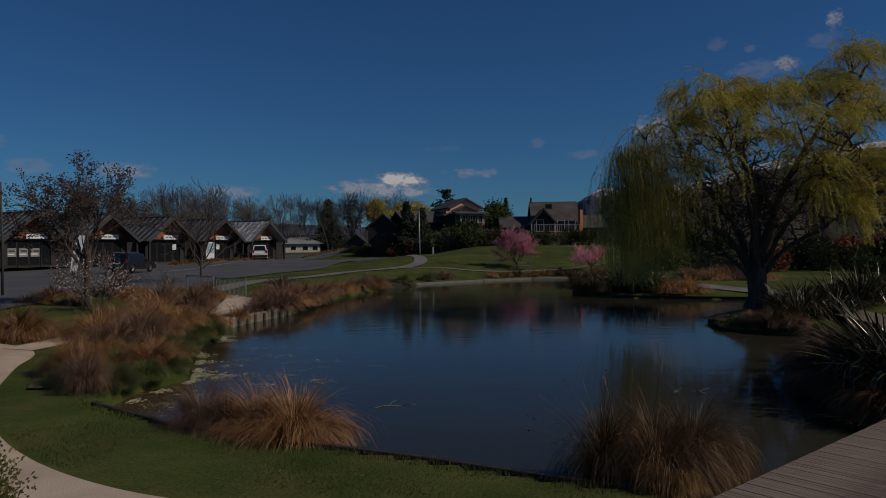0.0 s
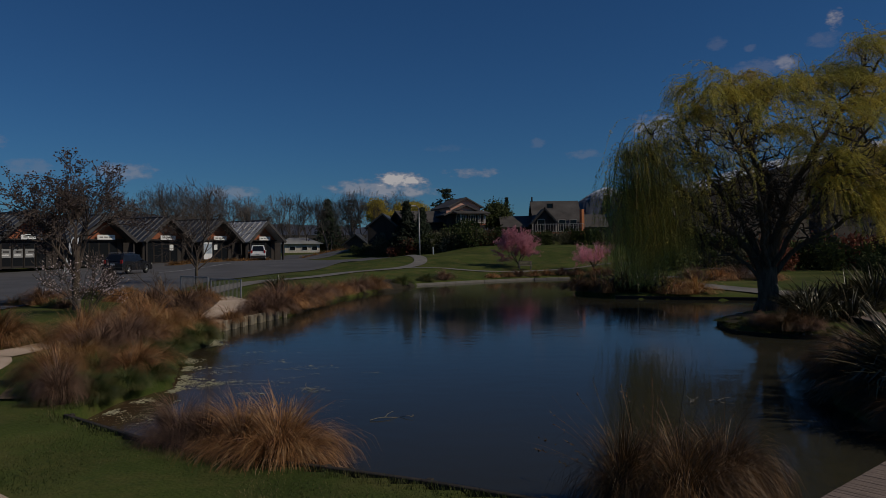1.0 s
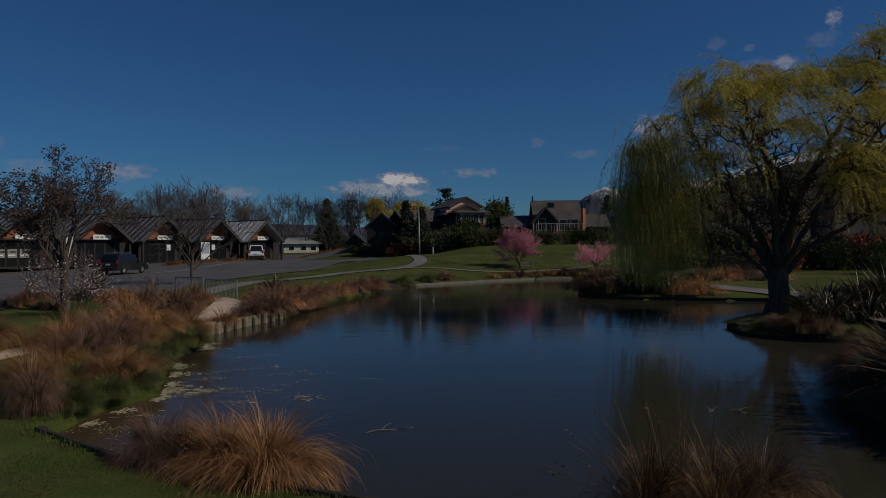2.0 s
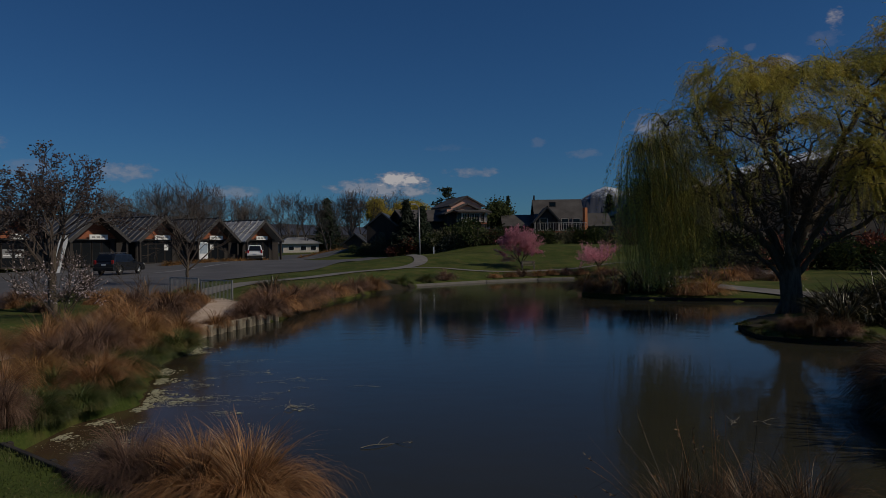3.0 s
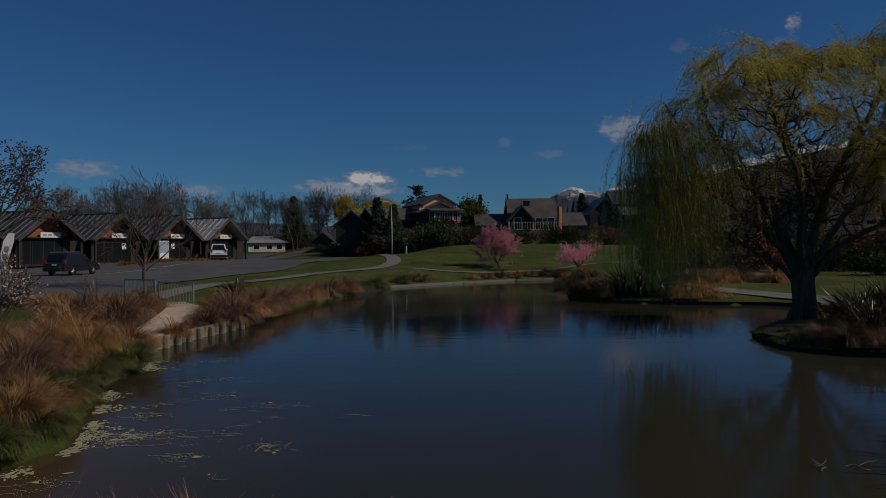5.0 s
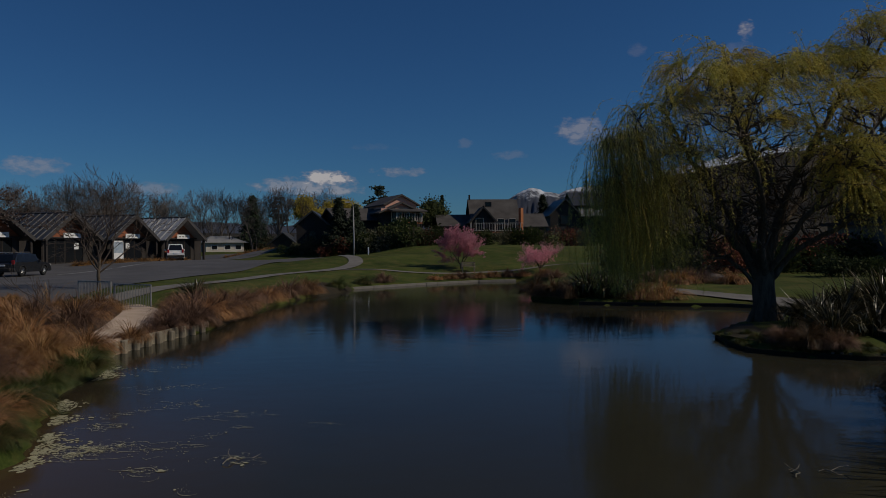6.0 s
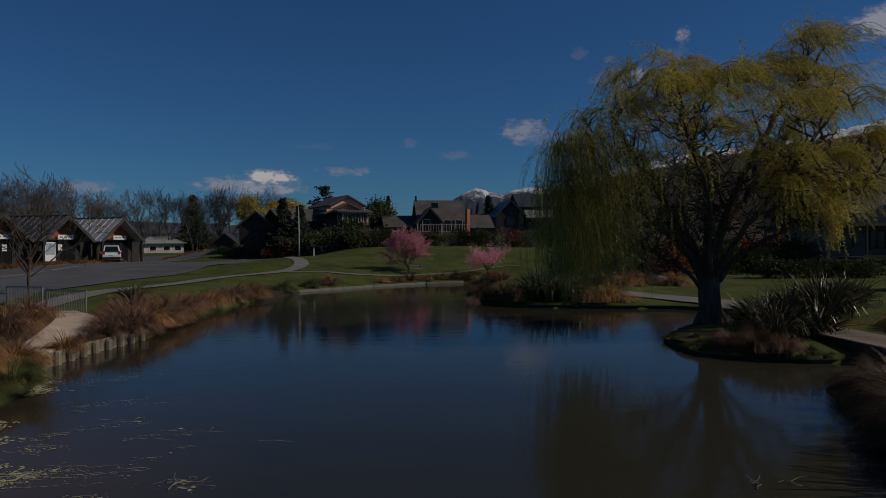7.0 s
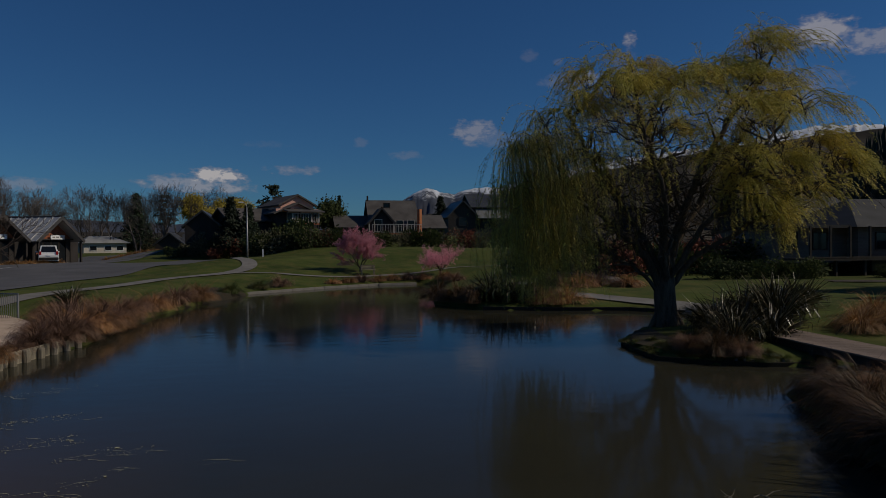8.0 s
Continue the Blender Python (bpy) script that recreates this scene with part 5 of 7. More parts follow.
def conifer(x, y, height, width, seed, label, layered=False):
    r = random.Random(seed)
    tree = thing("conifer", label, "conifer", at=Matrix.Translation((x, y, ground_z(x, y))))
    t, f = Geo(), Geo()
    t.tube([(0, 0, 0), (0.05, 0, height * 0.5), (0, 0, height)], [0.02 * height, 0.013 * height, 0.02], 6)
    tiers = 7 if layered else 22
    for k in range(tiers):
        u = (k + 1) / tiers
        z = height * (0.42 + 0.56 * u if layered else 0.1 + 0.88 * u)
        reach = width * (1.0 - 0.75 * u if layered else (1.05 - u)) * r.uniform(0.75, 1.15)
        for j in range(5 if layered else 7):
            a = r.uniform(0, 6.28)
            d = Vector((math.cos(a), math.sin(a), r.uniform(-0.1, 0.15)))
            end = Vector((0, 0, z)) + d * reach
            t.tube([(0, 0, z), tuple(end)], [0.05, 0.015], 3)
            for _ in range(24):
                p = Vector((0, 0, z)).lerp(end, r.uniform(0.35 if layered else 0.2, 1.05)) + Vector((r.gauss(0, .10), r.gauss(0, .10), r.gauss(0, .08))) * width * 0.5
                e = Vector((r.gauss(0, 1), r.gauss(0, 1), r.gauss(0, .6))).normalized()
                f.leaf(p, e, e.orthogonal().normalized(), 0.11 * width + 0.12, 0.03 * width + 0.04)
    part("trunk", t, BARK, tree)
    part("crown", f, CONIFER, tree)
    return tree


conifer(-20.4, 141, 10.0, 2.4, 1, "tall open pine tree with layered branches", True)
conifer(-25.0, 140, 10.0, 3.6, 2, "dark rounded conifer behind the houses")
conifer(7.7, 108, 6.6, 1.0, 3, "narrow pointed conifer between the houses")
conifer(-1.4, 112, 9.0, 3.4, 4, "dark windswept pine behind the house", True)
conifer(24.5, 118, 6.5, 2.0, 5, "dark conifer between the houses")
conifer(-5.4, 84.6, 6.0, 2.0, 6, "dark conical conifer beside the house")
conifer(-3.6, 84.6, 5.0, 1.7, 16, "dark conifer beside the house")


def leafy_tree(x, y, height, width, mat, seed, label, leaves=7000, leaf=0.34):
    r = random.Random(seed)
    tree = thing("leafy_tree", label, "tree", at=Matrix.Translation((x, y, ground_z(x, y))))
    g, tips = bare_mesh(seed, height, 5, BARK, 0.45 * width / height * 3, 0.03, sides=4)
    part("trunk", g, BARK, tree)
    f = Geo()
    for _ in range(leaves):
        q, h = r.choice(tips)
        p = q + Vector((r.gauss(0, .5), r.gauss(0, .5), r.gauss(0, .5)))
        d = Vector((r.gauss(0, 1), r.gauss(0, 1), r.gauss(0, 1))).normalized()
        f.leaf(p, d, d.orthogonal().normalized(), leaf, leaf * 0.3)
    part("crown", f, mat, tree)
    return tree


leafy_tree(-13.6, 132, 12.5, 4, YELLOWLEAF, 101, "tall yellow-green poplar behind the houses")
leafy_tree(-11.9, 130, 11.0, 4, YELLOWLEAF, 102, "yellow-green willow behind the houses")
leafy_tree(-10.2, 134, 11.2, 4, YELLOWLEAF, 103, "yellow-green tree behind the houses", 9000)
leafy_tree(-7.6, 132, 10.8, 4, YELLOWLEAF, 105, "olive-yellow tree behind the houses", 9000)
leafy_tree(5.2, 97, 6.5, 2.5, DARKLEAF, 104, "dark cabbage tree between the houses")


# ---- buildings ----
def at_frame(origin, along_dir):
    """Local frame: x along the facade, y into the building, z up."""
    u = Vector((*along_dir, 0)).normalized()
    v = Vector((-u.y, u.x, 0))
    return Matrix(((u.x, v.x, 0, origin[0]), (u.y, v.y, 0, origin[1]), (0, 0, 1, origin[2]), (0, 0, 0, 1)))


def roof_slab(g, a, b, c, d, thick=0.12):
    """A sloping slab with thickness from its four upper corners."""
    n = (Vector(b) - Vector(a)).cross(Vector(d) - Vector(a)).normalized()
    if n.z < 0:
        n = -n
    top = [Vector(p) for p in (a, b, c, d)]
    low = [p - n * thick for p in top]
    k = len(g.v)
    g.v += [tuple(p) for p in top + low]
    g.f += [(k, k + 1, k + 2, k + 3), (k + 7, k + 6, k + 5, k + 4)] + [(k + i, k + 4 + i, k + 4 + (i + 1) % 4, k + (i + 1) % 4) for i in range(4)]
    return g


def shop_unit(origin, along_dir, label, sign=True, pale=False):
    """A dark gabled shop bay: ribbed metal roof on a wide gable, cedar in the gable, glazed front, sign board."""
    b = thing("shop_unit", label, "shop", "row of gabled shops", at=at_frame(origin, along_dir))
    h, eave, apex, deep, over = 3.0, 2.55, 4.9, 9.5, 1.3
    w = 2.5
    part("wall", Geo().box((-w, deep / 2, eave / 2), (0.15, deep, eave)).box((w, deep / 2, eave / 2), (0.15, deep, eave)).box((0, deep, eave / 2), (2 * w, 0.15, eave)).box((3.6, 1.0, 1.3), (2.2, 0.2, 2.6)).box((-w + 0.25, 0.1, eave / 2), (0.65, 0.2, eave)).box((w - 0.25, 0.1, eave / 2), (0.65, 0.2, eave)), CLAD, b)
    front = Geo()
    front.v = [(-h + 0.1, 0.05, eave), (h - 0.1, 0.05, eave), (0, 0.05, apex - 0.12), (-h + 0.1, 0.2, eave), (h - 0.1, 0.2, eave), (0, 0.2, apex - 0.12)]
    front.f = [(0, 1, 2), (5, 4, 3), (0, 3, 4, 1), (1, 4, 5, 2), (2, 5, 3, 0)]
    part("gable_cladding", front, CEDAR, b, "orange cedar boards in the gable")
    for s in (-1, 1):
        e = Vector((s * (h + 0.25), 0, eave - 0.2))
        a0, a1 = Vector((0, -over, apex)), Vector((0, deep, apex))
        part("roof", roof_slab(Geo(), a0, a1, e + Vector((0, deep, 0)), e + Vector((0, -over, 0))), LIGHTTIN if pale else TIN, b, "dark standing-seam metal roof slope")
        n = Vector((s * (apex - e.z), 0, h + 0.25)).normalized()
        for k in range(13):
            y = -over + 0.15 + k * (deep + over - 0.3) / 12
            p, q = Vector((0, y, apex)) + n * 0.03, e + Vector((0, y, 0)) + n * 0.03
            # ribs lighter than the dark roof: sun glint put in as grey
            part("roof_rib", Geo().tube([p, q], 0.05, 4), LIGHTTIN if pale else MIDROOF, b)
        barge = roof_slab(Geo(), a0 + Vector((0, -0.06, 0.06)), a0 + Vector((0, 0.02, 0.06)), e + Vector((0, -over + 0.02, 0.06)), e + Vector((0, -over - 0.06, 0.06)), 0.3)
        part("barge_board", barge, BARGE, b)
        part("post", Geo().box((s * (h - 0.1), -over + 0.25, eave / 2 - 0.1), (0.2, 0.2, eave - 0.2)), CLAD, b)
    part("ridge_cap", Geo().tube([(0, -over, apex + 0.02), (0, deep, apex + 0.02)], 0.09, 6), TIN, b)
    for k, x in enumerate((-1.55, -0.52, 0.52, 1.55)):
        win = part("window", Geo().box((x, 0.12, 1.25), (0.98, 0.06, 2.4)), CLAD, b)
        part("pane", Geo().box((x, 0.08, 1.3), (0.84, 0.02, 2.1)), GLASS, win)
    if sign:
        board = part("sign_board", Geo().box((0.5, -0.25, eave + 0.22), (1.9, 0.08, 0.46), None, 0.01), WHITE, b, "white sign board under the gable")
        for k in range(3):
            part("lettering_bar", Geo().box((-0.05 + 0.5 * k, -0.296, eave + 0.22), (0.36, 0.008, 0.14)), GREYROOF, board)
    part("fascia", Geo().box((0, -0.12, eave + 0.0), (2 * w + 0.6, 0.2, 0.14)), CLAD, b)
    return b


row = Vector((3.3, 6.5, 0)).normalized()
for k in range(6):
    ox, oy = -22.4 - 3.3 * k, 87.5 - 6.5 * k
    ox, oy = ox - 0.892 * 1.3, oy + 0.453 * 1.3
    shop_unit((ox, oy, 1.2), (row.x, row.y), "dark gabled shop with ribbed roof and cedar gable" if k else "dark gabled shop with pale ribbed roof and cedar gable", True, k == 0)


def window_in(parent, x, y, z, w, h, depth=0.08, mat=WHITE):
    fr = part("window", Geo().box((x, y, z + h / 2 - 0.03), (w, depth, 0.06)).box((x, y, z - h / 2 + 0.03), (w, depth, 0.06)).box((x - w / 2 + 0.03, y, z), (0.06, depth, h)).box((x + w / 2 - 0.03, y, z), (0.06, depth, h)), mat, parent)
    part("pane", Geo().box((x, y + 0.01, z), (w - 0.1, 0.02, h - 0.1)), GLASS, fr)
    return fr


def gable_prism(b, cx, cy, w, d, eave, apex, wallmat, roofmat, ridge="x", over=0.5, base=-1.0, name="wall", gable_mat=None):
    """A wing with a gable roof; ridge along local x or y."""
    g = Geo().box((cx, cy, (eave + base) / 2), (w, d, eave - base))
    hw, hd = w / 2, d / 2
    part(name, g, wallmat, b)
    for s in (-1, 1):
        tri = Geo()
        if ridge == "x":
            x, o = cx + s * hw, 0.004 * s
            tri.v = [(q, w2, e) for q in (x - 0.06 * s, x + o) for w2, e in ((cy - hd, eave), (cy + hd, eave), (cy, apex - 0.1))]
        else:
            y, o = cy + s * hd, 0.004 * s
            tri.v = [(w2, q, e) for q in (y - 0.06 * s, y + o) for w2, e in ((cx - hw, eave), (cx + hw, eave), (cx, apex - 0.1))]
        tri.f = [(0, 1, 2), (3, 5, 4), (0, 2, 5, 3), (1, 4, 5, 2), (0, 3, 4, 1)]
        part("gable_wall", tri, gable_mat or wallmat, b)
    for s in (-1, 1):
        if ridge == "x":
            k = (apex - eave) / hd
            a, c = (cx - hw - over, cy, apex), (cx + hw + over, cy, apex)
            e = (cx + hw + over, cy + s * (hd + over), eave - k * over)
            f = (cx - hw - over, cy + s * (hd + over), eave - k * over)
        else:
            k = (apex - eave) / hw
            a, c = (cx, cy - hd - over, apex), (cx, cy + hd + over, apex)
            e = (cx + s * (hw + over), cy + hd + over, eave - k * over)
            f = (cx + s * (hw + over), cy - hd - over, eave - k * over)
        part("roof", roof_slab(Geo(), a, c, e, f, 0.15), roofmat, b)
    return b


def balcony(b, x0, x1, y0, y1, z, mat=STEEL):
    d = part("balcony", Geo().box(((x0 + x1) / 2, (y0 + y1) / 2, z - 0.08), (x1 - x0, y1 - y0, 0.16)), CEDAR, b)
    rail = Geo().box(((x0 + x1) / 2, y0, z + 1.0), (x1 - x0, 0.06, 0.06)).box(((x0 + x1) / 2, y0, z + 0.12), (x1 - x0, 0.05, 0.05))
    part("rail", rail, mat, d)
    n = int((x1 - x0) / 0.3)
    for k in range(n + 1):
        part("baluster", Geo().box((x0 + (x1 - x0) * k / n, y0, z + 0.55), (0.04, 0.04, 0.9)), mat, d)
    for x in (x0 + 0.1, (x0 + x1) / 2, x1 - 0.1):
        part("post", Geo().box((x, y0 + 0.1, z - 1.3), (0.12, 0.12, 2.4)), CLAD, d)
    return d


# house with the upper balcony, salmon gable
ha = thing("house", "two-storey house with salmon gable and white balcony", "house", at=pose(0.6, 86, 3.2, 0, 0, 20))
gable_prism(ha, 0.9, 4, 4.6, 8, 3.5, 4.5, CLAD, TILE, "y", 0.5, gable_mat=BRICKY)
gable_prism(ha, 1.3, 4.2, 3.8, 6.5, 4.45, 5.45, BRICKY, TILE, "y", 0.35, gable_mat=BRICKY)
gable_prism(ha, -2.6, 5.2, 6.4, 7, 2.7, 4.0, CLAD, TILE, "x", 0.5)
part("fascia", Geo().box((0.9, -0.12, 3.6), (4.8, 0.1, 0.35)), BRICKY, ha, "salmon boarded fascia")
balcony(ha, -0.2, 2.9, -1.5, 0, 2.2, BEIGE)
for x in (0.4, 2.0):
    window_in(ha, x, -0.05, 2.85, 1.35, 1.1, mat=BEIGE)
for x in (-0.1, 2.8):
    part("post", Geo().box((x, -1.4, 2.85), (0.14, 0.14, 1.3)), BEIGE, ha)
part("porch_roof", roof_slab(Geo(), (-0.8, -1.9, 3.45), (3.4, -1.9, 3.45), (3.4, 0.1, 3.8), (-0.8, 0.1, 3.8)), TILE, ha)

# dark gabled house left of it
hd = thing("house", "dark timber house with a steep gable", "house", at=pose(-8.6, 88, 2.8))
gable_prism(hd, 0, 4, 3.6, 8, 2.6, 4.1, CLAD, TIN, "y", 0.4)
gable_prism(hd, 3.2, 5, 4.4, 6, 2.4, 3.8, CLAD, TIN, "x", 0.3)
window_in(hd, 0, -0.05, 1.4, 0.8, 0.8, mat=CLAD)

# house with deck and orange end wall
hb = thing("house", "dark-roofed house with deck and orange end wall", "house", at=pose(12.9, 92, 3.6))
gable_prism(hb, 0.3, 4, 5.6, 7.5, 1.9, 5.0, CLAD, TILE, "x", 0.35)
part("end_wall", Geo().box((3.3, 0.1, 1.6), (0.5, 0.35, 4.2), spin(42)), ORANGE, hb, "orange plastered end wall")
gable_prism(hb, -4.3, 4.5, 4.4, 6.5, 1.7, 3.1, CLAD, TILE, "x", 0.4)
gable_prism(hb, -1.7, -0.6, 2.7, 3.5, 2.2, 3.75, CLAD, TILE, "y", 0.35)
for s in (-1, 1):
    part("barge_board", roof_slab(Geo(), (-1.7, -2.76, 3.85), (-1.7, -2.70, 3.85), (-1.7 + s * 1.75, -2.70, 1.9), (-1.7 + s * 1.75, -2.76, 1.9), 0.15), BARGE, hb)
    part("porch_post", Geo().box((-1.7 + s * 1.45, -2.5, 1.3), (0.14, 0.14, 1.9)), BEIGE, hb)
balcony(hb, -2.9, 2.9, -3.4, 0, 0.75, BEIGE)
for x in (-2.1, 0.8, 2.2):
    window_in(hb, x, -0.05 if x > -1 else -2.42, 1.65, 0.95, 1.5, mat=BEIGE)
gable_prism(hb, 5.0, 4.5, 3.4, 6, 1.6, 3.2, CLAD, TILE, "x", 0.3)
part("chimney", Geo().box((-2.6, 4, 4.9), (0.2, 0.2, 1.3)), CLAD, hb)
window_in(hb, -0.6, 1.1, 4.2, 0.8, 0.6, 0.3, mat=CLAD)

# tall dark house beyond
hc = thing("house", "dark two-storey house with grey upper gables", "house", at=pose(28.2, 110, 4.0))
gable_prism(hc, -2.2, 3, 4.4, 7, 3.4, 5.6, CLAD, TIN, "y", 0.4)
gable_prism(hc, 2.4, 4, 5.6, 7, 4.8, 6.8, CLAD, TIN, "x", 0.4)
part("lower_roof", roof_slab(Geo(), (0, -1.2, 2.9), (5.2, -1.2, 2.9), (5.2, 0.6, 4.4), (0, 0.6, 4.4)), MIDROOF, hc)
for x, z in ((-2.2, 2.4), (1.5, 1.9), (3.6, 1.9)):
    window_in(hc, x, -0.55 if x < 0 else 0.44, z, 1.3, 1.3, mat=CLAD)

# low pale house and dark garage at the end of the street
hw = thing("house", "low white house with a grey hipped roof", "house", at=pose(-27.3, 128, 1.9, 0, 0, 30))
# white wall toned down to BEIGE for the shadow under the eaves
part("wall", Geo().box((0, 2.5, 0.6), (6.4, 5, 2.2)), BEIGE, hw)
hip = Geo()
hip.v = [(-3.8, -0.6, 1.6), (3.8, -0.6, 1.6), (3.8, 5.6, 1.6), (-3.8, 5.6, 1.6), (-1.6, 2.5, 2.75), (1.6, 2.5, 2.75)]
hip.f = [(0, 1, 5, 4), (1, 2, 5), (2, 3, 4, 5), (3, 0, 4), (3, 2, 1, 0)]
part("roof", hip, GREYROOF, hw)
for x in (-1.8, 0.4, 2.2):
    window_in(hw, x, -0.03, 0.8, 1.1, 0.8)
hs = thing("garage", "dark gabled garage beside the street", "garage", at=pose(-15.9, 115, 1.75))
gable_prism(hs, 0, 3, 3.8, 6, 1.7, 3.2, CLAD, TIN, "y", 0.4)
gable_prism(hs, 3.6, 4, 4, 5, 1.6, 3.0, CLAD, TIN, "x", 0.3)

# house behind the willow, deck on posts
BROWNWALL = surface("brown_weatherboard", (0.14, 0.105, 0.078), (0.22, 0.17, 0.13), 0.6, 14, 0.8, 0.3, grain=(1, 1, 8))
hr = thing("house", "brown house with grey hipped roof and raised deck", "house", at=pose(43.4, 48, 0.9))
part("wall", Geo().box((3, 4, 2.15), (16, 8, 2.1)).box((1.5, 5, 0.3), (7, 6, 1.8)), BROWNWALL, hr)
roofr = Geo()
roofr.v = [(-5.6, -0.6, 3.15), (11.6, -0.6, 3.15), (11.6, 8.6, 3.15), (-5.6, 8.6, 3.15), (-2.2, 4, 5.35), (8.2, 4, 5.35)]
roofr.f = [(0, 1, 5, 4), (1, 2, 5), (2, 3, 4, 5), (3, 0, 4), (3, 2, 1, 0)]
part("roof", roofr, DARKROOF, hr)
part("wing_wall", Geo().box((-7.8, 4.5, 1.9), (6.4, 7, 2.4)), BROWNWALL, hr)
part("wing_roof", Geo().box((-7.8, 4.3, 3.2), (7.2, 8.2, 0.22)), DARKROOF, hr)
part("deck", Geo().box((-1.7, -1.2, 1.0), (18.6, 2.4, 0.16)), DARKWOOD, hr)
part("deck_rail", Geo().box((-1.7, -2.35, 1.12), (18.6, 0.1, 0.12)), DARKWOOD, hr)
for k in range(9):
    part("deck_post", Geo().box((-10.8 + 2.2 * k, -2.1, 0.4), (0.16, 0.16, 1.2)), DARKWOOD, hr)
for k in range(5):
    part("verandah_post", Geo().box((-10.6 + 1.5 * k, -2.2, 2.1), (0.12, 0.12, 2.1)), DARKWOOD, hr)
for k in range(42):
    part("fence_board", Geo().box((-3.2 + 0.12 * k, -2.3, 1.65), (0.11, 0.03, 1.2)), TIMBER, hr)
for x in (-9.6, -7.2, -3.0, -1.0):
    window_in(hr, x, -0.04 if x > -5 else 0.96, 2.2, 1.2, 1.2, mat=CLAD)


# ---- street furniture ----
lamp = thing("street_lamp", "tall pale street lamp with a curved arm", "street lamp", at=pose(-3.05, 70.4, ground_z(-3.05, 70.4)))
part("pole", Geo().tube([(0, 0, -0.2), (0, 0, 0.9), (-0.04, 0, 4.4)], [0.08, 0.07, 0.05], 10), STEEL, lamp, smooth=True)
part("arm", Geo().tube([(-0.04, 0, 4.38), (-0.1, 0, 4.6), (-0.25, 0, 4.75), (-0.42, 0, 4.8)], [0.045, 0.04, 0.035, 0.03], 8), STEEL, lamp, smooth=True)
part("lantern", Geo().box((-0.55, 0, 4.8), (0.45, 0.18, 0.1), None, 0.03), WHITE, lamp)

post = thing("marker_post", "short white marker post on the lawn", "post", at=pose(-1.8, 72, ground_z(-1.8, 72)))
part("shaft", Geo().box((0, 0, 0.3), (0.12, 0.05, 0.8), None, 0.01), WHITE, post)

bench = thing("park_bench", "grey timber park bench under a blossom tree", "bench", at=pose(6.35, 61.7, ground_z(6.35, 61.7), 0, 0, 0) @ Matrix.Diagonal((0.78, 0.8, 0.85, 1)))
for k in range(4):
    part("seat_slat", Geo().box((0, -0.18 + 0.12 * k, 0.44), (1.5, 0.1, 0.04), None, 0.008), PILE, bench)
for k in range(3):
    part("back_slat", Geo().box((0, 0.27 + 0.02 * k, 0.56 + 0.13 * k), (1.5, 0.04, 0.1), None, 0.008), PILE, bench)
for s in (-0.6, 0.6):
    part("leg", Geo().box((s, -0.15, 0.2), (0.08, 0.08, 0.44)).box((s, 0.25, 0.42), (0.08, 0.08, 0.88)), TIMBER, bench)


def bar_fence(x0, y0, x1, y1, z, height, label):
    n, a = math.hypot(x1 - x0, y1 - y0), math.atan2(y1 - y0, x1 - x0)
    f = thing("bar_fence", label, "fence", "bar fences at the ramp", at=pose(x0, y0, z, 0, 0, math.degrees(a)))
    part("top_rail", Geo().box((n / 2, 0, height - 0.025), (n, 0.05, 0.05)), STEEL, f)
    part("bottom_rail", Geo().box((n / 2, 0, 0.12), (n, 0.04, 0.04)), STEEL, f)
    for x in (0.03, n - 0.03):
        part("post", Geo().box((x, 0, height / 2 - 0.1), (0.06, 0.06, height + 0.2)), STEEL, f)
    for k in range(1, int(n / 0.10)):
        part("bar", Geo().tube([(k * 0.10, 0, 0.12), (k * 0.10, 0, height - 0.04)], 0.011, 5), STEEL, f)
    return f


bar_fence(-11.9, 37.6, -9.9, 36.3, 0.12, 1.1, "galvanised bar fence beside the gravel ramp")
bar_fence(-14.0, 39.0, -12.1, 37.8, 0.22, 1.08, "galvanised bar fence near the footpath")


# ---- distance: foothills and snow mountains ----
def ridge_height(table, az):
    a, e = zip(*table)
    return float(np.interp(az, a, e))


def range_mesh(table, dist, a0, a1, n, depth, seed, rough):
    """A mountain range as seen from the pond: crest by compass bearing, slopes falling to both sides."""
    g, rows = Geo(), 26
    for i in range(n + 1):
        az = a0 + (a1 - a0) * i / n
        ca, sa = math.cos(radians(az)), math.sin(radians(az))
        top = math.tan(radians(ridge_height(table, az))) * dist * (1 + 0.025 * noise.noise((az * 0.5, seed, 0)) + 0.010 * noise.noise((az * 1.3, seed, 0)) + 0.014 * noise.noise((az * 3.2, seed, 0)) + 0.008 * abs(noise.noise((az * 6.5, seed, 0))))
        for j in range(rows + 1):
            u = j / rows
            rr = dist - depth * (1 - u) if u < 1 else dist
            prof = u ** 1.25
            k = noise.noise((az * 0.55 + seed, u * 2.2, seed)) + 0.5 * noise.noise((az * 1.9, u * 3, seed)) + 0.4 * noise.noise((az * 5, u * 5, seed))
            spur = abs(noise.noise((az * 0.8 + seed, u * 0.7, 3.0)))
            gully = abs(noise.noise((az * 1.3 + 0.8 * u, seed, 7.0))) + 0.5 * abs(noise.noise((az * 3.1 - 1.1 * u, seed, 9.0)))
            rr += depth * 0.16 * (gully - 0.35) * min(1, 4 * (1 - u))
            z = top * prof * (1 + rough * k * (1 - 0.93 * u)) - top * 0.25 * spur * (1 - u) * u * 2
            g.v.append((rr * sa, rr * ca, max(z, -2) + (2.7 if j else -5)))
        rr = dist + depth * 0.5
        g.v.append((rr * sa, rr * ca, -10))
    w = rows + 2
    for i in range(n):
        for j in range(w - 1):
            a = i * w + j
            g.f.append((a, a + 1, a + w + 1, a + w))
    return g


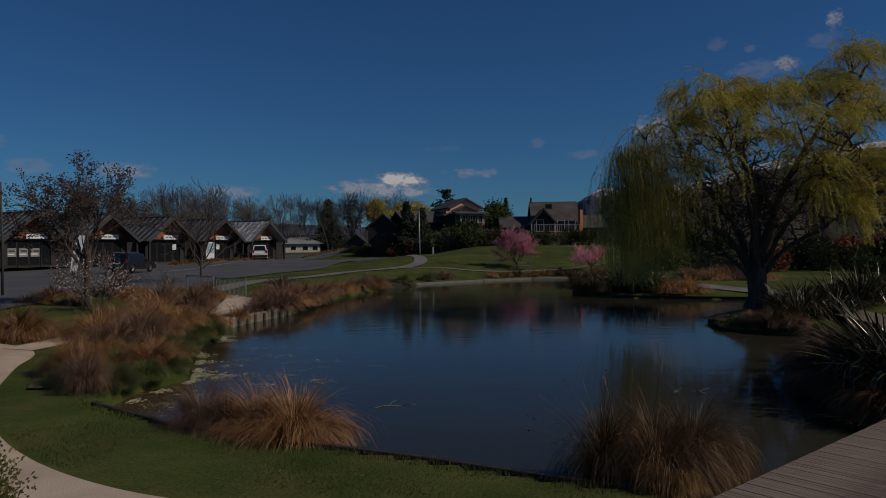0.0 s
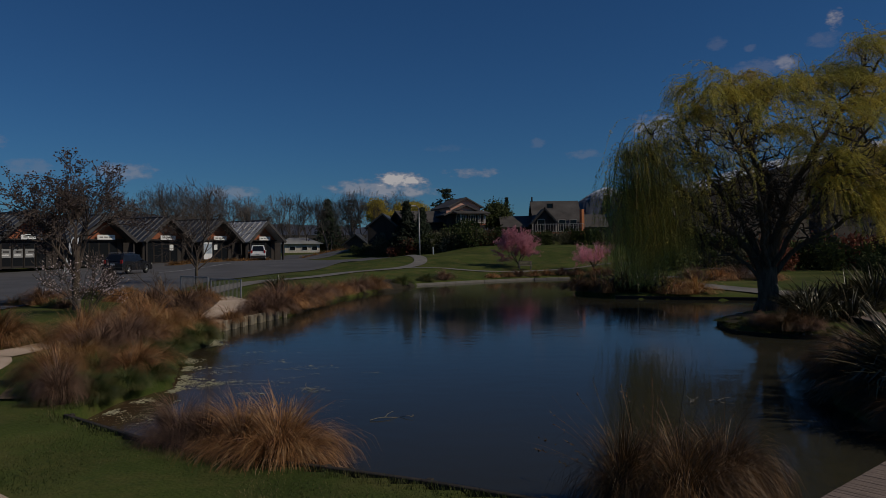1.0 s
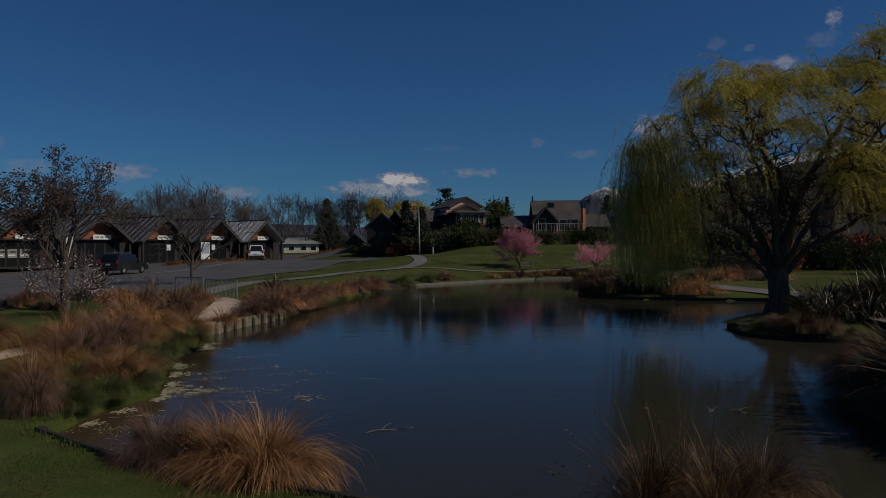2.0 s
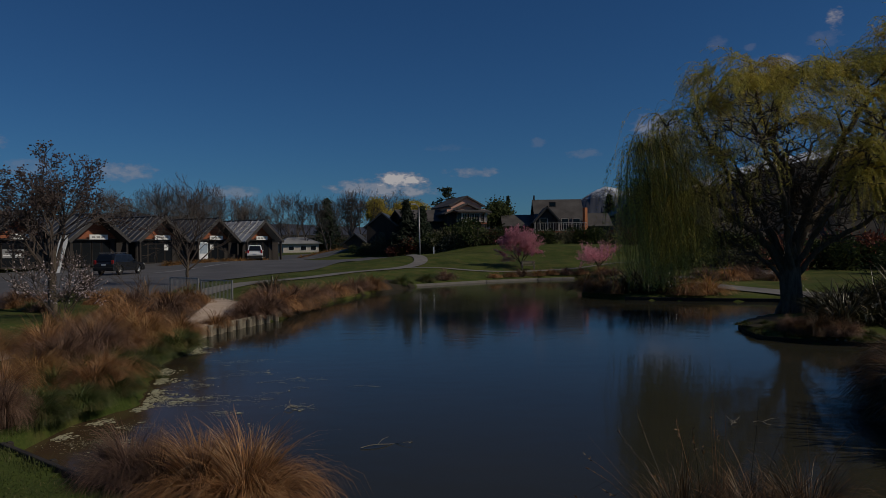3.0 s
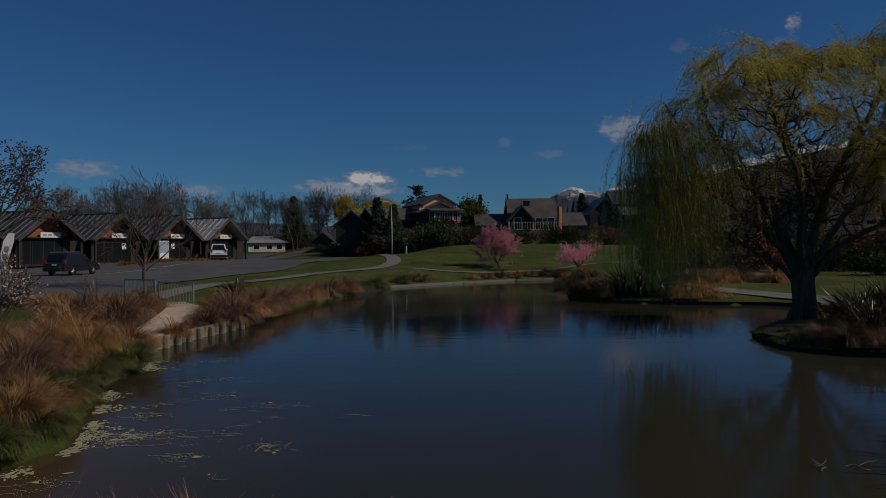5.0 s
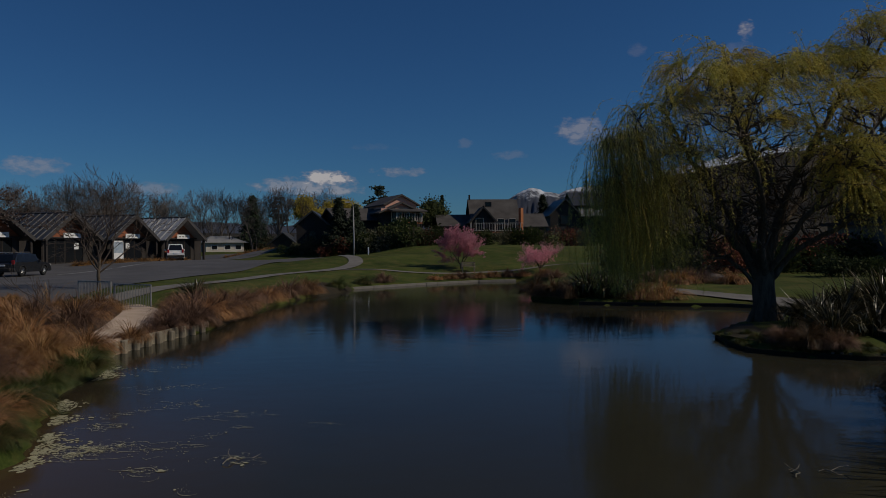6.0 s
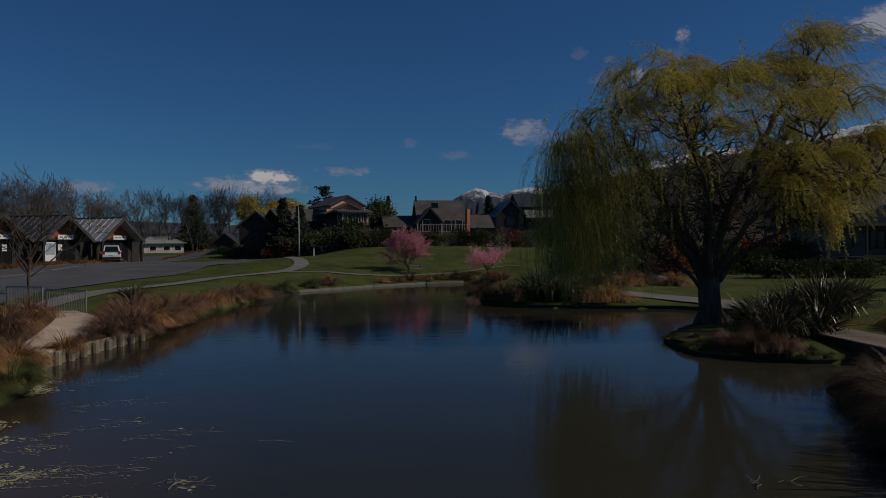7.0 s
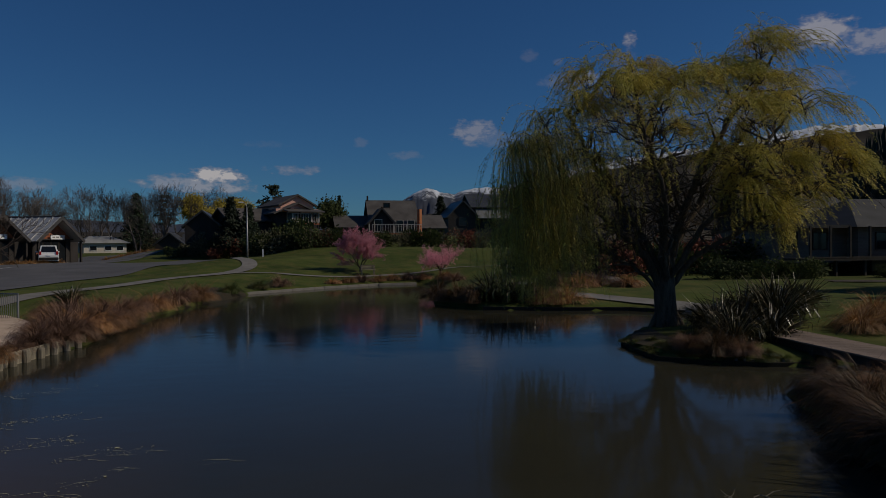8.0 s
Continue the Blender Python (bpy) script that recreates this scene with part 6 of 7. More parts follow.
def mountain_material():
    """Blue-grey rock with snow lying above an uneven line."""
    m, t, bsdf = material("snow_and_rock")
    geo = t.nodes.new("ShaderNodeNewGeometry")
    sep = t.nodes.new("ShaderNodeSeparateXYZ")
    t.links.new(geo.outputs["Position"], sep.inputs[0])
    n1 = t.nodes.new("ShaderNodeTexNoise")
    n1.inputs["Scale"].default_value, n1.inputs["Detail"].default_value, n1.inputs["Roughness"].default_value = 0.02, 9, 0.75
    flow = t.nodes.new("ShaderNodeMapping")
    flow.inputs["Scale"].default_value = (1.0, 0.35, 0.30)
    t.links.new(geo.outputs["Position"], flow.inputs[0])
    t.links.new(flow.outputs[0], n1.inputs["Vector"])
    add = t.nodes.new("ShaderNodeMath")
    add.operation = "MULTIPLY_ADD"
    t.links.new(n1.outputs[0], add.inputs[0])
    add.inputs[1].default_value = 300
    t.links.new(sep.outputs[2], add.inputs[2])
    line = t.nodes.new("ShaderNodeMapRange")
    line.inputs[1].default_value, line.inputs[2].default_value = 362, 410
    t.links.new(add.outputs[0], line.inputs[0])
    mix = t.nodes.new("ShaderNodeMix")
    mix.data_type = "RGBA"
    mix.inputs[6].default_value, mix.inputs[7].default_value = (0.032, 0.038, 0.056, 1), (0.58, 0.61, 0.66, 1)
    t.links.new(line.outputs[0], mix.inputs[0])
    t.links.new(mix.outputs[2], bsdf.inputs["Base Color"])
    bsdf.inputs["Roughness"].default_value = 0.9
    return m


CREST = [(-70, 3.0), (-45, 2.6), (-30, 2.5), (-25, 2.8), (-18, 2.1), (-8, 1.6), (0, 2.2), (4, 1.9), (8, 2.7), (9.5, 3.65), (10.6, 4.2), (11.4, 4.45), (12.4, 4.2), (13.4, 4.0), (14.5, 4.35), (15.4, 4.5), (17, 4.5), (19, 5.0), (22.6, 5.9), (28, 6.7), (34, 7.2), (40, 8.2), (46, 7.8), (55, 8.2), (75, 7)]
thing("mountain_range", "snow-covered mountain range on the horizon", "mountains", kind="structure", geo=range_mesh(CREST, 3400, -75, 78, 1000, 1500, 4.0, 0.22), mat=mountain_material(), smooth=True)
HILLS = [(-80, 1.6), (-30, 1.3), (-10, 1.0), (6, 1.2), (10, 2.2), (16, 3.2), (22, 5.2), (28, 6.2), (34, 7.0), (40, 7.5), (48, 7.8), (60, 7.8), (85, 6)]
FOREST = surface("winter_woodland", (0.028, 0.027, 0.024), (0.070, 0.063, 0.055), 0.012, 0.16, 1.0, 0.0, spec=0.0)
thing("foothills", "dark wooded foothills below the mountains", "hills", kind="structure", geo=range_mesh(HILLS, 800, -85, 88, 300, 560, 9.0, 0.12), mat=FOREST, smooth=True)

# conifer wood on the hillside
wood = Geo()
rw = random.Random(77)
for _ in range(520):
    az, d = rw.uniform(41, 62), rw.uniform(115, 230)
    x, y = d * math.sin(radians(az)), d * math.cos(radians(az))
    base = 2 + (d - 110) * 0.15 * min(1, (az - 39) / 4)
    h, w = rw.uniform(9, 15), rw.uniform(1.8, 2.8)
    for k in range(5):
        z0, rad = base + h * (0.12 + 0.17 * k), w * (1 - 0.17 * k)
        ring = [(x + rad * rw.uniform(.7, 1.2) * math.cos(q * 0.9), y + rad * rw.uniform(.7, 1.2) * math.sin(q * 0.9), z0 + rw.uniform(-.3, .3)) for q in range(7)]
        n = len(wood.v)
        wood.v += ring + [(x, y, z0 + h * 0.3)]
        wood.f += [(n + q, n + (q + 1) % 7, n + 7) for q in range(7)]
thing("conifer_wood", "dark conifer plantation on the hillside", "woodland", kind="stuff", geo=wood, mat=CONIFER)

# scrub and hedges closing the park behind the willow
for i in range(22):
    x = 20 + i * 1.5 + r0.uniform(-.5, .5)
    bush(r0.choice(["dark", "dark", "grey", "red"]), x, 66 - 0.45 * (x - 12) + r0.uniform(-2, 2), r0.uniform(1.4, 2.4), r0.uniform(0.8, 1.2))
for i in range(18):
    bush(r0.choice(["dark", "dark", "red", "grey"]), 15.5 + i * 1.1 + r0.uniform(-.4, .4), 52 + r0.uniform(-1.5, 2.5) - 0.12 * i, r0.uniform(1.5, 2.2), r0.uniform(0.8, 1.1))
for i in range(40):
    x = -64 + i * 1.25 + r0.uniform(-.5, .5)
    bush(r0.choice(["dark", "grey", "dark"]), x, 142 + r0.uniform(-3, 3), r0.uniform(1.6, 2.6), r0.uniform(0.8, 1.2))
for i in range(6):
    bush("dark", 26.0 + i * 1.15, 45.2 + r0.uniform(-.4, .4) - 0.2 * i, r0.uniform(1.0, 1.35), 1.0)
bush("dark", 36.5, 43.8, 0.9, 0.9)
for i in range(6, 16):
    x = 14 + i * 2.4
    ob = new("bare_tree", r0.choice(FARTREES))
    s = r0.uniform(0.45, 0.75)
    y = 72 - 0.3 * (x - 14) + r0.uniform(-3, 6)
    ob.matrix_basis = pose(x, y, ground_z(x, y), 0, 0, r0.uniform(0, 360)) @ Matrix.Diagonal((s, s, s, 1))
    tagged(ob, "bare deciduous tree behind the park", "tree", "bare trees behind the park")
h2 = thing("house", "brown house with grey roof behind the hedge", "house", at=pose(44, 60, 2.5))
gable_prism(h2, 0, 3, 9, 6, 3.2, 5.2, CLAD, DARKROOF, "x", 0.5)
window_in(h2, -2, -0.05, 1.9, 1.4, 1.2)
window_in(h2, 1.5, -0.05, 1.9, 1.4, 1.2)


# shaded soil and prunings below the house
bareground = ribbon_path([(30, 41.0), (34, 39.5), (38, 38.5), (44, 37.5)], (0.8, 1.8), 0.05)
thing("planting_bed", "bare dark soil below the raised deck", "planting bed", kind="structure", geo=bareground, mat=SOIL, smooth=True)

# ---- vehicles ----
def lathe_wheel(parent, x, y, r, w):
    tyre = Geo()
    side = [(0.55, -0.5), (0.88, -0.5), (1.0, -0.32), (1.0, 0.32), (0.88, 0.5), (0.55, 0.5)]
    n = 20
    for k in range(n):
        a = 2 * math.pi * k / n
        for rad, off in side:
            tyre.v.append((x + r * rad * math.cos(a), y + w * off, r + r * rad * math.sin(a)))
    m = len(side)
    for k in range(n):
        for j in range(m):
            a, b = k * m + j, k * m + (j + 1) % m
            c, d = ((k + 1) % n) * m + (j + 1) % m, ((k + 1) % n) * m + j
            tyre.f.append((a, b, c, d))
    wheel = part("wheel", tyre, RUBBER, parent, smooth=True)
    rim = Geo()
    for s in (-1, 1):
        for k in range(5):
            a = 2 * math.pi * k / 5
            rim.tube([(x, y + s * w * 0.4, r), (x + r * 0.56 * math.cos(a), y + s * w * 0.42, r + r * 0.56 * math.sin(a))], [r * 0.16, r * 0.10], 6)
    part("rim", rim, ALLOY, wheel)


def loft_body(profile, half, tuck):
    """Car body from a side profile, pulled in towards its top; half: half width."""
    g = Geo()
    n = len(profile)
    zs = [p[1] for p in profile]
    lo, hi = min(zs), max(zs)
    stations = [(-1, 0.06), (-0.97, 0.0), (0.97, 0.0), (1, 0.06)]
    for s, inset in stations:
        for x, z in profile:
            pull = tuck * max(0, (z - lo) / (hi - lo) - 0.45) / 0.55
            cx = sum(p[0] for p in profile) / n
            cz = (lo + hi) / 2
            g.v.append((x + (cx - x) * inset * 0.3, s * (half - pull), z + (cz - z) * inset * 0.3))
    for k in range(3):
        for i in range(n):
            j = (i + 1) % n
            g.f.append((k * n + i, k * n + j, (k + 1) * n + j, (k + 1) * n + i))
    g.f.append(tuple(range(n)))
    g.f.append(tuple(3 * n + i for i in reversed(range(n))))
    return g


def paint(name, colour, rough=0.25):
    m, t, bsdf = material(name)
    bsdf.inputs["Base Color"].default_value = (*colour, 1)
    bsdf.inputs["Roughness"].default_value, bsdf.inputs["Coat Weight"].default_value = rough, 0.6
    return m


RUBBER = surface("tyre_rubber", (0.012, 0.012, 0.012), (0.025, 0.025, 0.025), 4, 40, 0.8, 0.2)
ALLOY = surface("alloy_rim", (0.35, 0.35, 0.36), (0.5, 0.5, 0.5), 4, 40, 0.35, 0.0, metal=0.8)
REDLAMP, CLEARLAMP = paint("red_lamp_glass", (0.35, 0.01, 0.01)), paint("clear_lamp_glass", (0.6, 0.6, 0.58))


def vehicle(name, label, at, length, half, lower, cabin, colour, rails=False, wheel_r=0.36):
    v = thing(name, label, "car", at=at)
    part("body", loft_body(lower, half, 0.05), colour, v, smooth=False)
    part("cabin", loft_body(cabin, half - 0.06, 0.16), colour, v)
    zlo, zhi = min(p[1] for p in cabin), max(p[1] for p in cabin)
    x0, x1 = min(p[0] for p in cabin), max(p[0] for p in cabin)
    for s in (-1, 1):
        for a, b in ((0.10, 0.36), (0.38, 0.62), (0.64, 0.86)):
            xa, xb = x0 + (x1 - x0) * a, x0 + (x1 - x0) * b
            z0, z1 = zlo + 0.06, zhi - 0.10
            y0, y1 = s * (half - 0.06 + 0.012), s * (half - 0.19)
            part("side_window", Geo().quad((xa, y0, z0), (xb, y0, z0), (xb - 0.05, y1, z1), (xa + 0.05, y1, z1)), GLASS, v)
        for wx in (-length * 0.30, length * 0.30):
            lathe_wheel(v, wx, s * (half - 0.12), wheel_r, 0.22)
            arch = [(wx + (wheel_r + 0.07) * math.cos(a), s * (half + 0.006), wheel_r + (wheel_r + 0.07) * math.sin(a)) for a in [math.pi * k / 10 for k in range(11)]]
            part("wheel_arch", Geo().tube(arch, 0.035, 5), RUBBER, v)
        part("tail_lamp", Geo().box((-length / 2 + 0.03, s * (half - 0.16), 1.02), (0.08, 0.18, 0.34), None, 0.02), REDLAMP, v)
        part("head_lamp", Geo().box((length / 2 - 0.07, s * (half - 0.24), 0.78), (0.14, 0.36, 0.16), None, 0.03), CLEARLAMP, v)
        part("mirror", Geo().box((x0 + (x1 - x0) * 0.86, s * (half + 0.08), zlo + 0.08), (0.14, 0.2, 0.14), None, 0.03), colour, v)
        if rails:
            part("roof_rail", Geo().tube([(x0 + 0.4, s * (half - 0.26), zhi + 0.05), (x1 - 1.1, s * (half - 0.26), zhi + 0.05)], 0.022, 6), ALLOY, v)
    rx = x0 + 0.03
    part("rear_window", Geo().quad((rx - 0.03, -half + 0.2, zlo + 0.08), (rx - 0.03, half - 0.2, zlo + 0.08), (rx + 0.10, half - 0.32, zhi - 0.12), (rx + 0.10, -half + 0.32, zhi - 0.12)), GLASS, v)
    fx = x1 - 0.02
    part("windscreen", Geo().quad((fx + 0.02, -half + 0.14, zlo + 0.04), (fx + 0.02, half - 0.14, zlo + 0.04), (fx - 0.62, half - 0.26, zhi - 0.05), (fx - 0.62, -half + 0.26, zhi - 0.05)), GLASS, v)
    part("rear_bumper", Geo().box((-length / 2 - 0.02, 0, 0.48), (0.14, 2 * half - 0.06, 0.26), None, 0.04), RUBBER, v)
    part("front_bumper", Geo().box((length / 2 + 0.0, 0, 0.46), (0.14, 2 * half - 0.06, 0.24), None, 0.04), RUBBER, v)
    part("number_plate", Geo().box((-length / 2 - 0.03, 0, 0.82), (0.02, 0.36, 0.12)), WHITE, v)
    return v


L = 4.55
suv_low = [(-2.25, 0.32), (2.2, 0.30), (2.27, 0.62), (2.1, 0.90), (1.15, 1.02), (-2.1, 1.06), (-2.28, 0.9)]
suv_top = [(-2.16, 1.04), (1.05, 1.01), (0.35, 1.60), (-0.4, 1.70), (-1.7, 1.66)]
vehicle("parked_car", "dark grey parked sport utility car with roof rails", pose(-26.0, 58.5, ground_z(-26.0, 58.5) + 0.06, 0, 0, 83) @ Matrix.Diagonal((0.92, 0.95, 0.96, 1)), L, 0.92, suv_low, suv_top, paint("dark_grey_car_paint", (0.018, 0.019, 0.022)), True)
van_low = [(-2.2, 0.30), (2.15, 0.28), (2.25, 0.6), (2.05, 0.95), (1.35, 1.05), (-2.15, 1.08), (-2.25, 0.8)]
van_top = [(-2.2, 1.06), (1.3, 1.04), (0.55, 1.66), (-0.4, 1.78), (-2.02, 1.74)]
vehicle("parked_van", "silver-white parked people carrier seen from behind", pose(-22.5, 83.1, ground_z(-22.5, 83.1) + 0.05, 0, 0, 108), 4.5, 0.86, van_low, van_top, paint("silver_white_car_paint", (0.80, 0.80, 0.79)), False, 0.33)

# plain pole by the street
pole2 = thing("utility_pole", "plain grey pole at the roadside", "pole", at=pose(-19.0, 31.0, ground_z(-19.0, 31.0)))
part("shaft", Geo().tube([(0, 0, -0.2), (0, 0, 2.5), (-0.05, 0, 5.0)], [0.06, 0.055, 0.04], 10), BARGE, pole2, smooth=True)

forecourt = ribbon_path([(-37, 40), (-33.5, 52), (-29.8, 63), (-26.6, 73), (-23.2, 82), (-19.8, 92), (-17.5, 101)], 6.4, 0.034)
thing("forecourt", "grey asphalt parking strip before the shops", "car park", kind="structure", geo=forecourt, mat=ASPHALT, smooth=True)
bare_tree(30.5, 29.0, 12.0, 62, "tall bare tree shading the lawn", 7, None, 0, 0.55)
bare_tree(34.0, 33.0, 11.0, 63, "tall bare tree shading the lawn", 7, None, 0, 0.55)
for x, y, h, k in ((38.5, 33.0, 11.5, 71), (41.5, 30.5, 12.0, 72), (37.0, 29.0, 10.5, 73)):
    conifer(x, y, h, 4.2, k, "tall dark conifer shading the lawn beside the house")
bare_tree(31.5, 35.5, 10.5, 61, "bare tree at the edge of the park", 7, None, 0, 0.5)

apron = ribbon_path([(-31, 33), (-27.6, 44), (-25.3, 52), (-22.3, 63), (-19.4, 72), (-15.8, 80.5)], (3.5, 5.6), 0.042)
thing("forecourt", "grey asphalt between the street and the parking", "car park", kind="structure", geo=apron, mat=ASPHALT, smooth=True)

# low straw planting in front of the shops
for i in range(16):
    s = i / 15
    tussock("straw", -27.2 + 5.6 * s + r0.uniform(-.3, .3), 70.5 + 12.5 * s + r0.uniform(-.4, .4), r0.uniform(0.55, 0.75), 1.2)
for i in range(8):
    s = i / 7
    tussock("straw", -19.2 + 4.0 * s, 92.5 + 7.0 * s, r0.uniform(0.5, 0.7), 1.2)

# white parking lines
for (ax, ay), (bx, by) in (((-24.2, 60.0), (-22.6, 66.0)), ((-22.4, 67.0), (-21.6, 71.0)), ((-20.6, 77.0), (-19.9, 80.5)), ((-19.0, 87.0), (-18.2, 92.0))):
    strip = ribbon_path([(ax, ay), ((ax + bx) / 2, (ay + by) / 2), (bx, by)], 0.2, 0.06, 4)
    thing("road_marking", "worn white parking line on the asphalt", "road marking", kind="structure", geo=strip, mat=GREYROOF)

# poster and notices on the shop fronts
def shop_front(unit, x, y, z):
    ox, oy = -22.4 - 3.3 * unit - 0.892 * 1.3, 87.5 - 6.5 * unit + 0.453 * 1.3
    return at_frame((ox, oy, 1.2), (row.x, row.y)) @ pose(x, y, z)


poster = thing("poster_panel", "pale blue and white poster panel at a shop front", "poster", at=shop_front(1, -2.1, -1.05, 1.35))
part("backing", Geo().box((0, 0, 0), (1.2, 0.05, 1.85), None, 0.01), WHITE, poster)
part("picture", Geo().box((0, -0.032, 0.25), (1.08, 0.012, 1.1)), surface("blue_grey_print", (0.16, 0.24, 0.34), (0.5, 0.55, 0.58), 3, 12, 0.5, 0), poster, "blurred blue print")
part("leg", Geo().box((-0.5, 0.03, -1.1), (0.05, 0.05, 0.6)).box((0.5, 0.03, -1.1), (0.05, 0.05, 0.6)), CLAD, poster)
for unit, x in ((1, 0.1), (2, 1.2)):
    note = thing("notice", "small white notice on the shop glass", "notice", at=shop_front(unit, x, 0.045, 1.75))
    part("sheet", Geo().box((0, 0, 0), (0.5, 0.012, 0.6)), WHITE, note)
for k in range(3):
    note = thing("window_poster", "pale printed poster in the shop window", "poster", at=shop_front(4, -1.55 + 1.03 * k, 0.045, 1.35))
    part("sheet", Geo().box((0, 0, 0), (0.8, 0.012, 0.75)), GREYROOF, note)
    part("print_bar", Geo().box((0.05 * k, -0.012, 0.12), (0.5, 0.008, 0.14)), BARGE, note)
    part("print_bar", Geo().box((-0.05, -0.012, -0.15), (0.6, 0.008, 0.1)), WHITE, note)
flag = thing("feather_banner", "white leaning feather banner before the shops", "banner", at=pose(-27.35, 52.0, ground_z(-27.35, 52.0), 0, 0, 20))
part("foot", Geo().box((-0.25, 0, 0.05), (0.5, 0.4, 0.08), None, 0.02), BARGE, flag)
part("rod", Geo().tube([(-0.3, 0, 0.05), (-0.12, 0, 1.4), (0.1, 0, 2.5), (0.42, 0, 3.05), (0.75, 0, 3.05)], [0.02, 0.018, 0.015, 0.012, 0.01], 6), BARGE, flag)
cloth = Geo()
for s in (-0.012, 0.012):
    cloth.poly([(-0.26, s, 0.35), (0.20, s + 0.03, 0.4), (0.42, s + 0.05, 1.4), (0.72, s + 0.03, 2.5), (0.75, s, 3.0), (0.42, s, 3.02), (0.12, s, 2.48), (-0.10, s, 1.4)])
part("cloth", cloth, WHITE, flag)
for k in range(3):
    part("lettering_bar", Geo().box((0.10 + 0.11 * k, -0.03, 1.0 + 0.5 * k), (0.24, 0.008, 0.3)), GREYROOF, flag)
screen = thing("timber_screen", "low red-brown timber screen at a shop", "screen", at=shop_front(0, -2.6, -1.2, 0.0))
for k in range(6):
    part("slat", Geo().box((0, 0, 0.15 + 0.19 * k), (1.5, 0.05, 0.16), None, 0.006), CEDAR, screen)
for s in (-0.7, 0.7):
    part("post", Geo().box((s, 0.05, 0.6), (0.08, 0.06, 1.25)), CLAD, screen)

# shrub at the path's corner
small = new("garden_shrub", bush_mesh("shrub", OLIVE, 97, 5500, 0.3, 1.35, 0.04))
small.matrix_basis = pose(-2.2, 4.75, ground_z(-2.2, 4.75) - 0.02) @ Matrix.Diagonal((0.62, 0.62, 0.78, 1))
tagged(small, "small olive shrub beside the gravel path", "shrub", "garden shrubs")


# ---- on the water: algae, twigs ----
def algae_blob(g, r, x, y, rad, stretch, ang, z):
    n = 7
    pts = []
    for k in range(n):
        a = 2 * math.pi * k / n
        q = rad * r.uniform(0.2, 1.3)
        u, v = q * stretch * math.cos(a), q * math.sin(a)
        pts.append((x + u * math.cos(ang) - v * math.sin(ang), y + u * math.sin(ang) + v * math.cos(ang), z))
    g.poly(pts)


scum = Geo()
rs = random.Random(31)
fringe = [(-4.95, 12.0), (-4.95, 13.4), (-4.6, 14.9), (-5.25, 16.9), (-6.05, 19.2), (-6.15, 21.3), (-6.9, 23.6)]
level = 0
for x, y, a in along(fringe, 0.006):
    level += 1
    patchy = noise.noise((x * 1.3, y * 1.3, 2))
    if patchy < -0.02:
        continue
    wide = 0.10 + 0.34 * max(0, patchy)
    algae_blob(scum, rs, x + abs(rs.gauss(0, wide)) + 0.02, y + rs.gauss(0, 0.08), rs.uniform(0.016, 0.042), rs.uniform(1, 2.2), a + rs.gauss(0, .6), 0.004 + 0.0000012 * level)


def drift(x0, y0, x1, y1, n, spread, big):
    """A ragged mat of floating scraps and threads that thins out to its ends."""
    global level
    for _ in range(int(n * 1.5)):
        level += 1
        t = rs.betavariate(1.6, 1.6)
        bend = 0.55 * noise.noise((t * 3, x0, y0)) + 0.2 * noise.noise((t * 9, x0, y0))
        thin = 0.35 + abs(noise.noise((t * 4, y0, 5)))
        x, y = x0 + (x1 - x0) * t, y0 + (y1 - y0) * t + bend
        algae_blob(scum, rs, x + rs.gauss(0, spread * 1.6), y + rs.gauss(0, spread * 1.7 * thin), big * (1.2 if rs.random() < 0.05 else 0.36) * rs.uniform(0.25, 1.0) ** 1.5, rs.uniform(1.2, 2.6), rs.gauss(-0.1, 0.9), 0.004 + 0.0000012 * level)
    for _ in range(n // 6):
        level += 1
        t = rs.random()
        p = Vector((x0 + (x1 - x0) * t + rs.gauss(0, spread * 2), y0 + (y1 - y0) * t + 0.55 * noise.noise((t * 3, x0, y0)) + 0.2 * noise.noise((t * 9, x0, y0)) + rs.gauss(0, spread * 1.6), 0.004 + 0.0000012 * level))
        a, pts = rs.uniform(0, 6.28), []
        for _ in range(7):
            pts.append(p)
            a += rs.gauss(0, 0.5)
            p = p + Vector((math.cos(a) * 0.07, math.sin(a) * 0.05, 0))
        scum.ribbon(pts, Vector((0.25, 0.97, 0)), [0.001, 0.003, 0.005, 0.004, 0.005, 0.003, 0.001])


for args in ((-4.6, 15.2, -3.7, 15.5, 150, 0.12, 0.045), (-3.9, 15.5, -2.6, 15.0, 90, 0.09, 0.035), (-3.9, 15.4, -4.2, 14.9, 90, 0.05, 0.05), (-4.6, 17.6, -3.1, 18.2, 90, 0.08, 0.035), (-3.2, 17.0, -1.9, 17.4, 60, 0.06, 0.03),
             (-3.2, 14.4, -2.6, 14.2, 50, 0.05, 0.04), (-2.1, 14.9, -1.7, 14.5, 50, 0.04, 0.04), (-4.7, 12.7, -3.3, 12.2, 200, 0.16, 0.035), (-5.0, 19.4, -3.6, 19.8, 60, 0.12, 0.03), (-5.4, 21.6, -4.4, 22.6, 60, 0.15, 0.03), (-4.6, 13.4, -3.9, 13.2, 70, 0.1, 0.035),
             (-2.9, 15.9, -2.2, 16.2, 30, 0.04, 0.03), (-4.8, 16.4, -3.9, 16.6, 60, 0.06, 0.035), (-1.3, 16.4, -0.8, 16.5, 12, 0.04, 0.025), (-2.4, 13.5, -2.1, 13.3, 12, 0.03, 0.025)):
    drift(*args)
thing("algae_scum", "pale yellow-green algae mats floating near the bank", "algae", kind="stuff", geo=scum, mat=ALGAE)


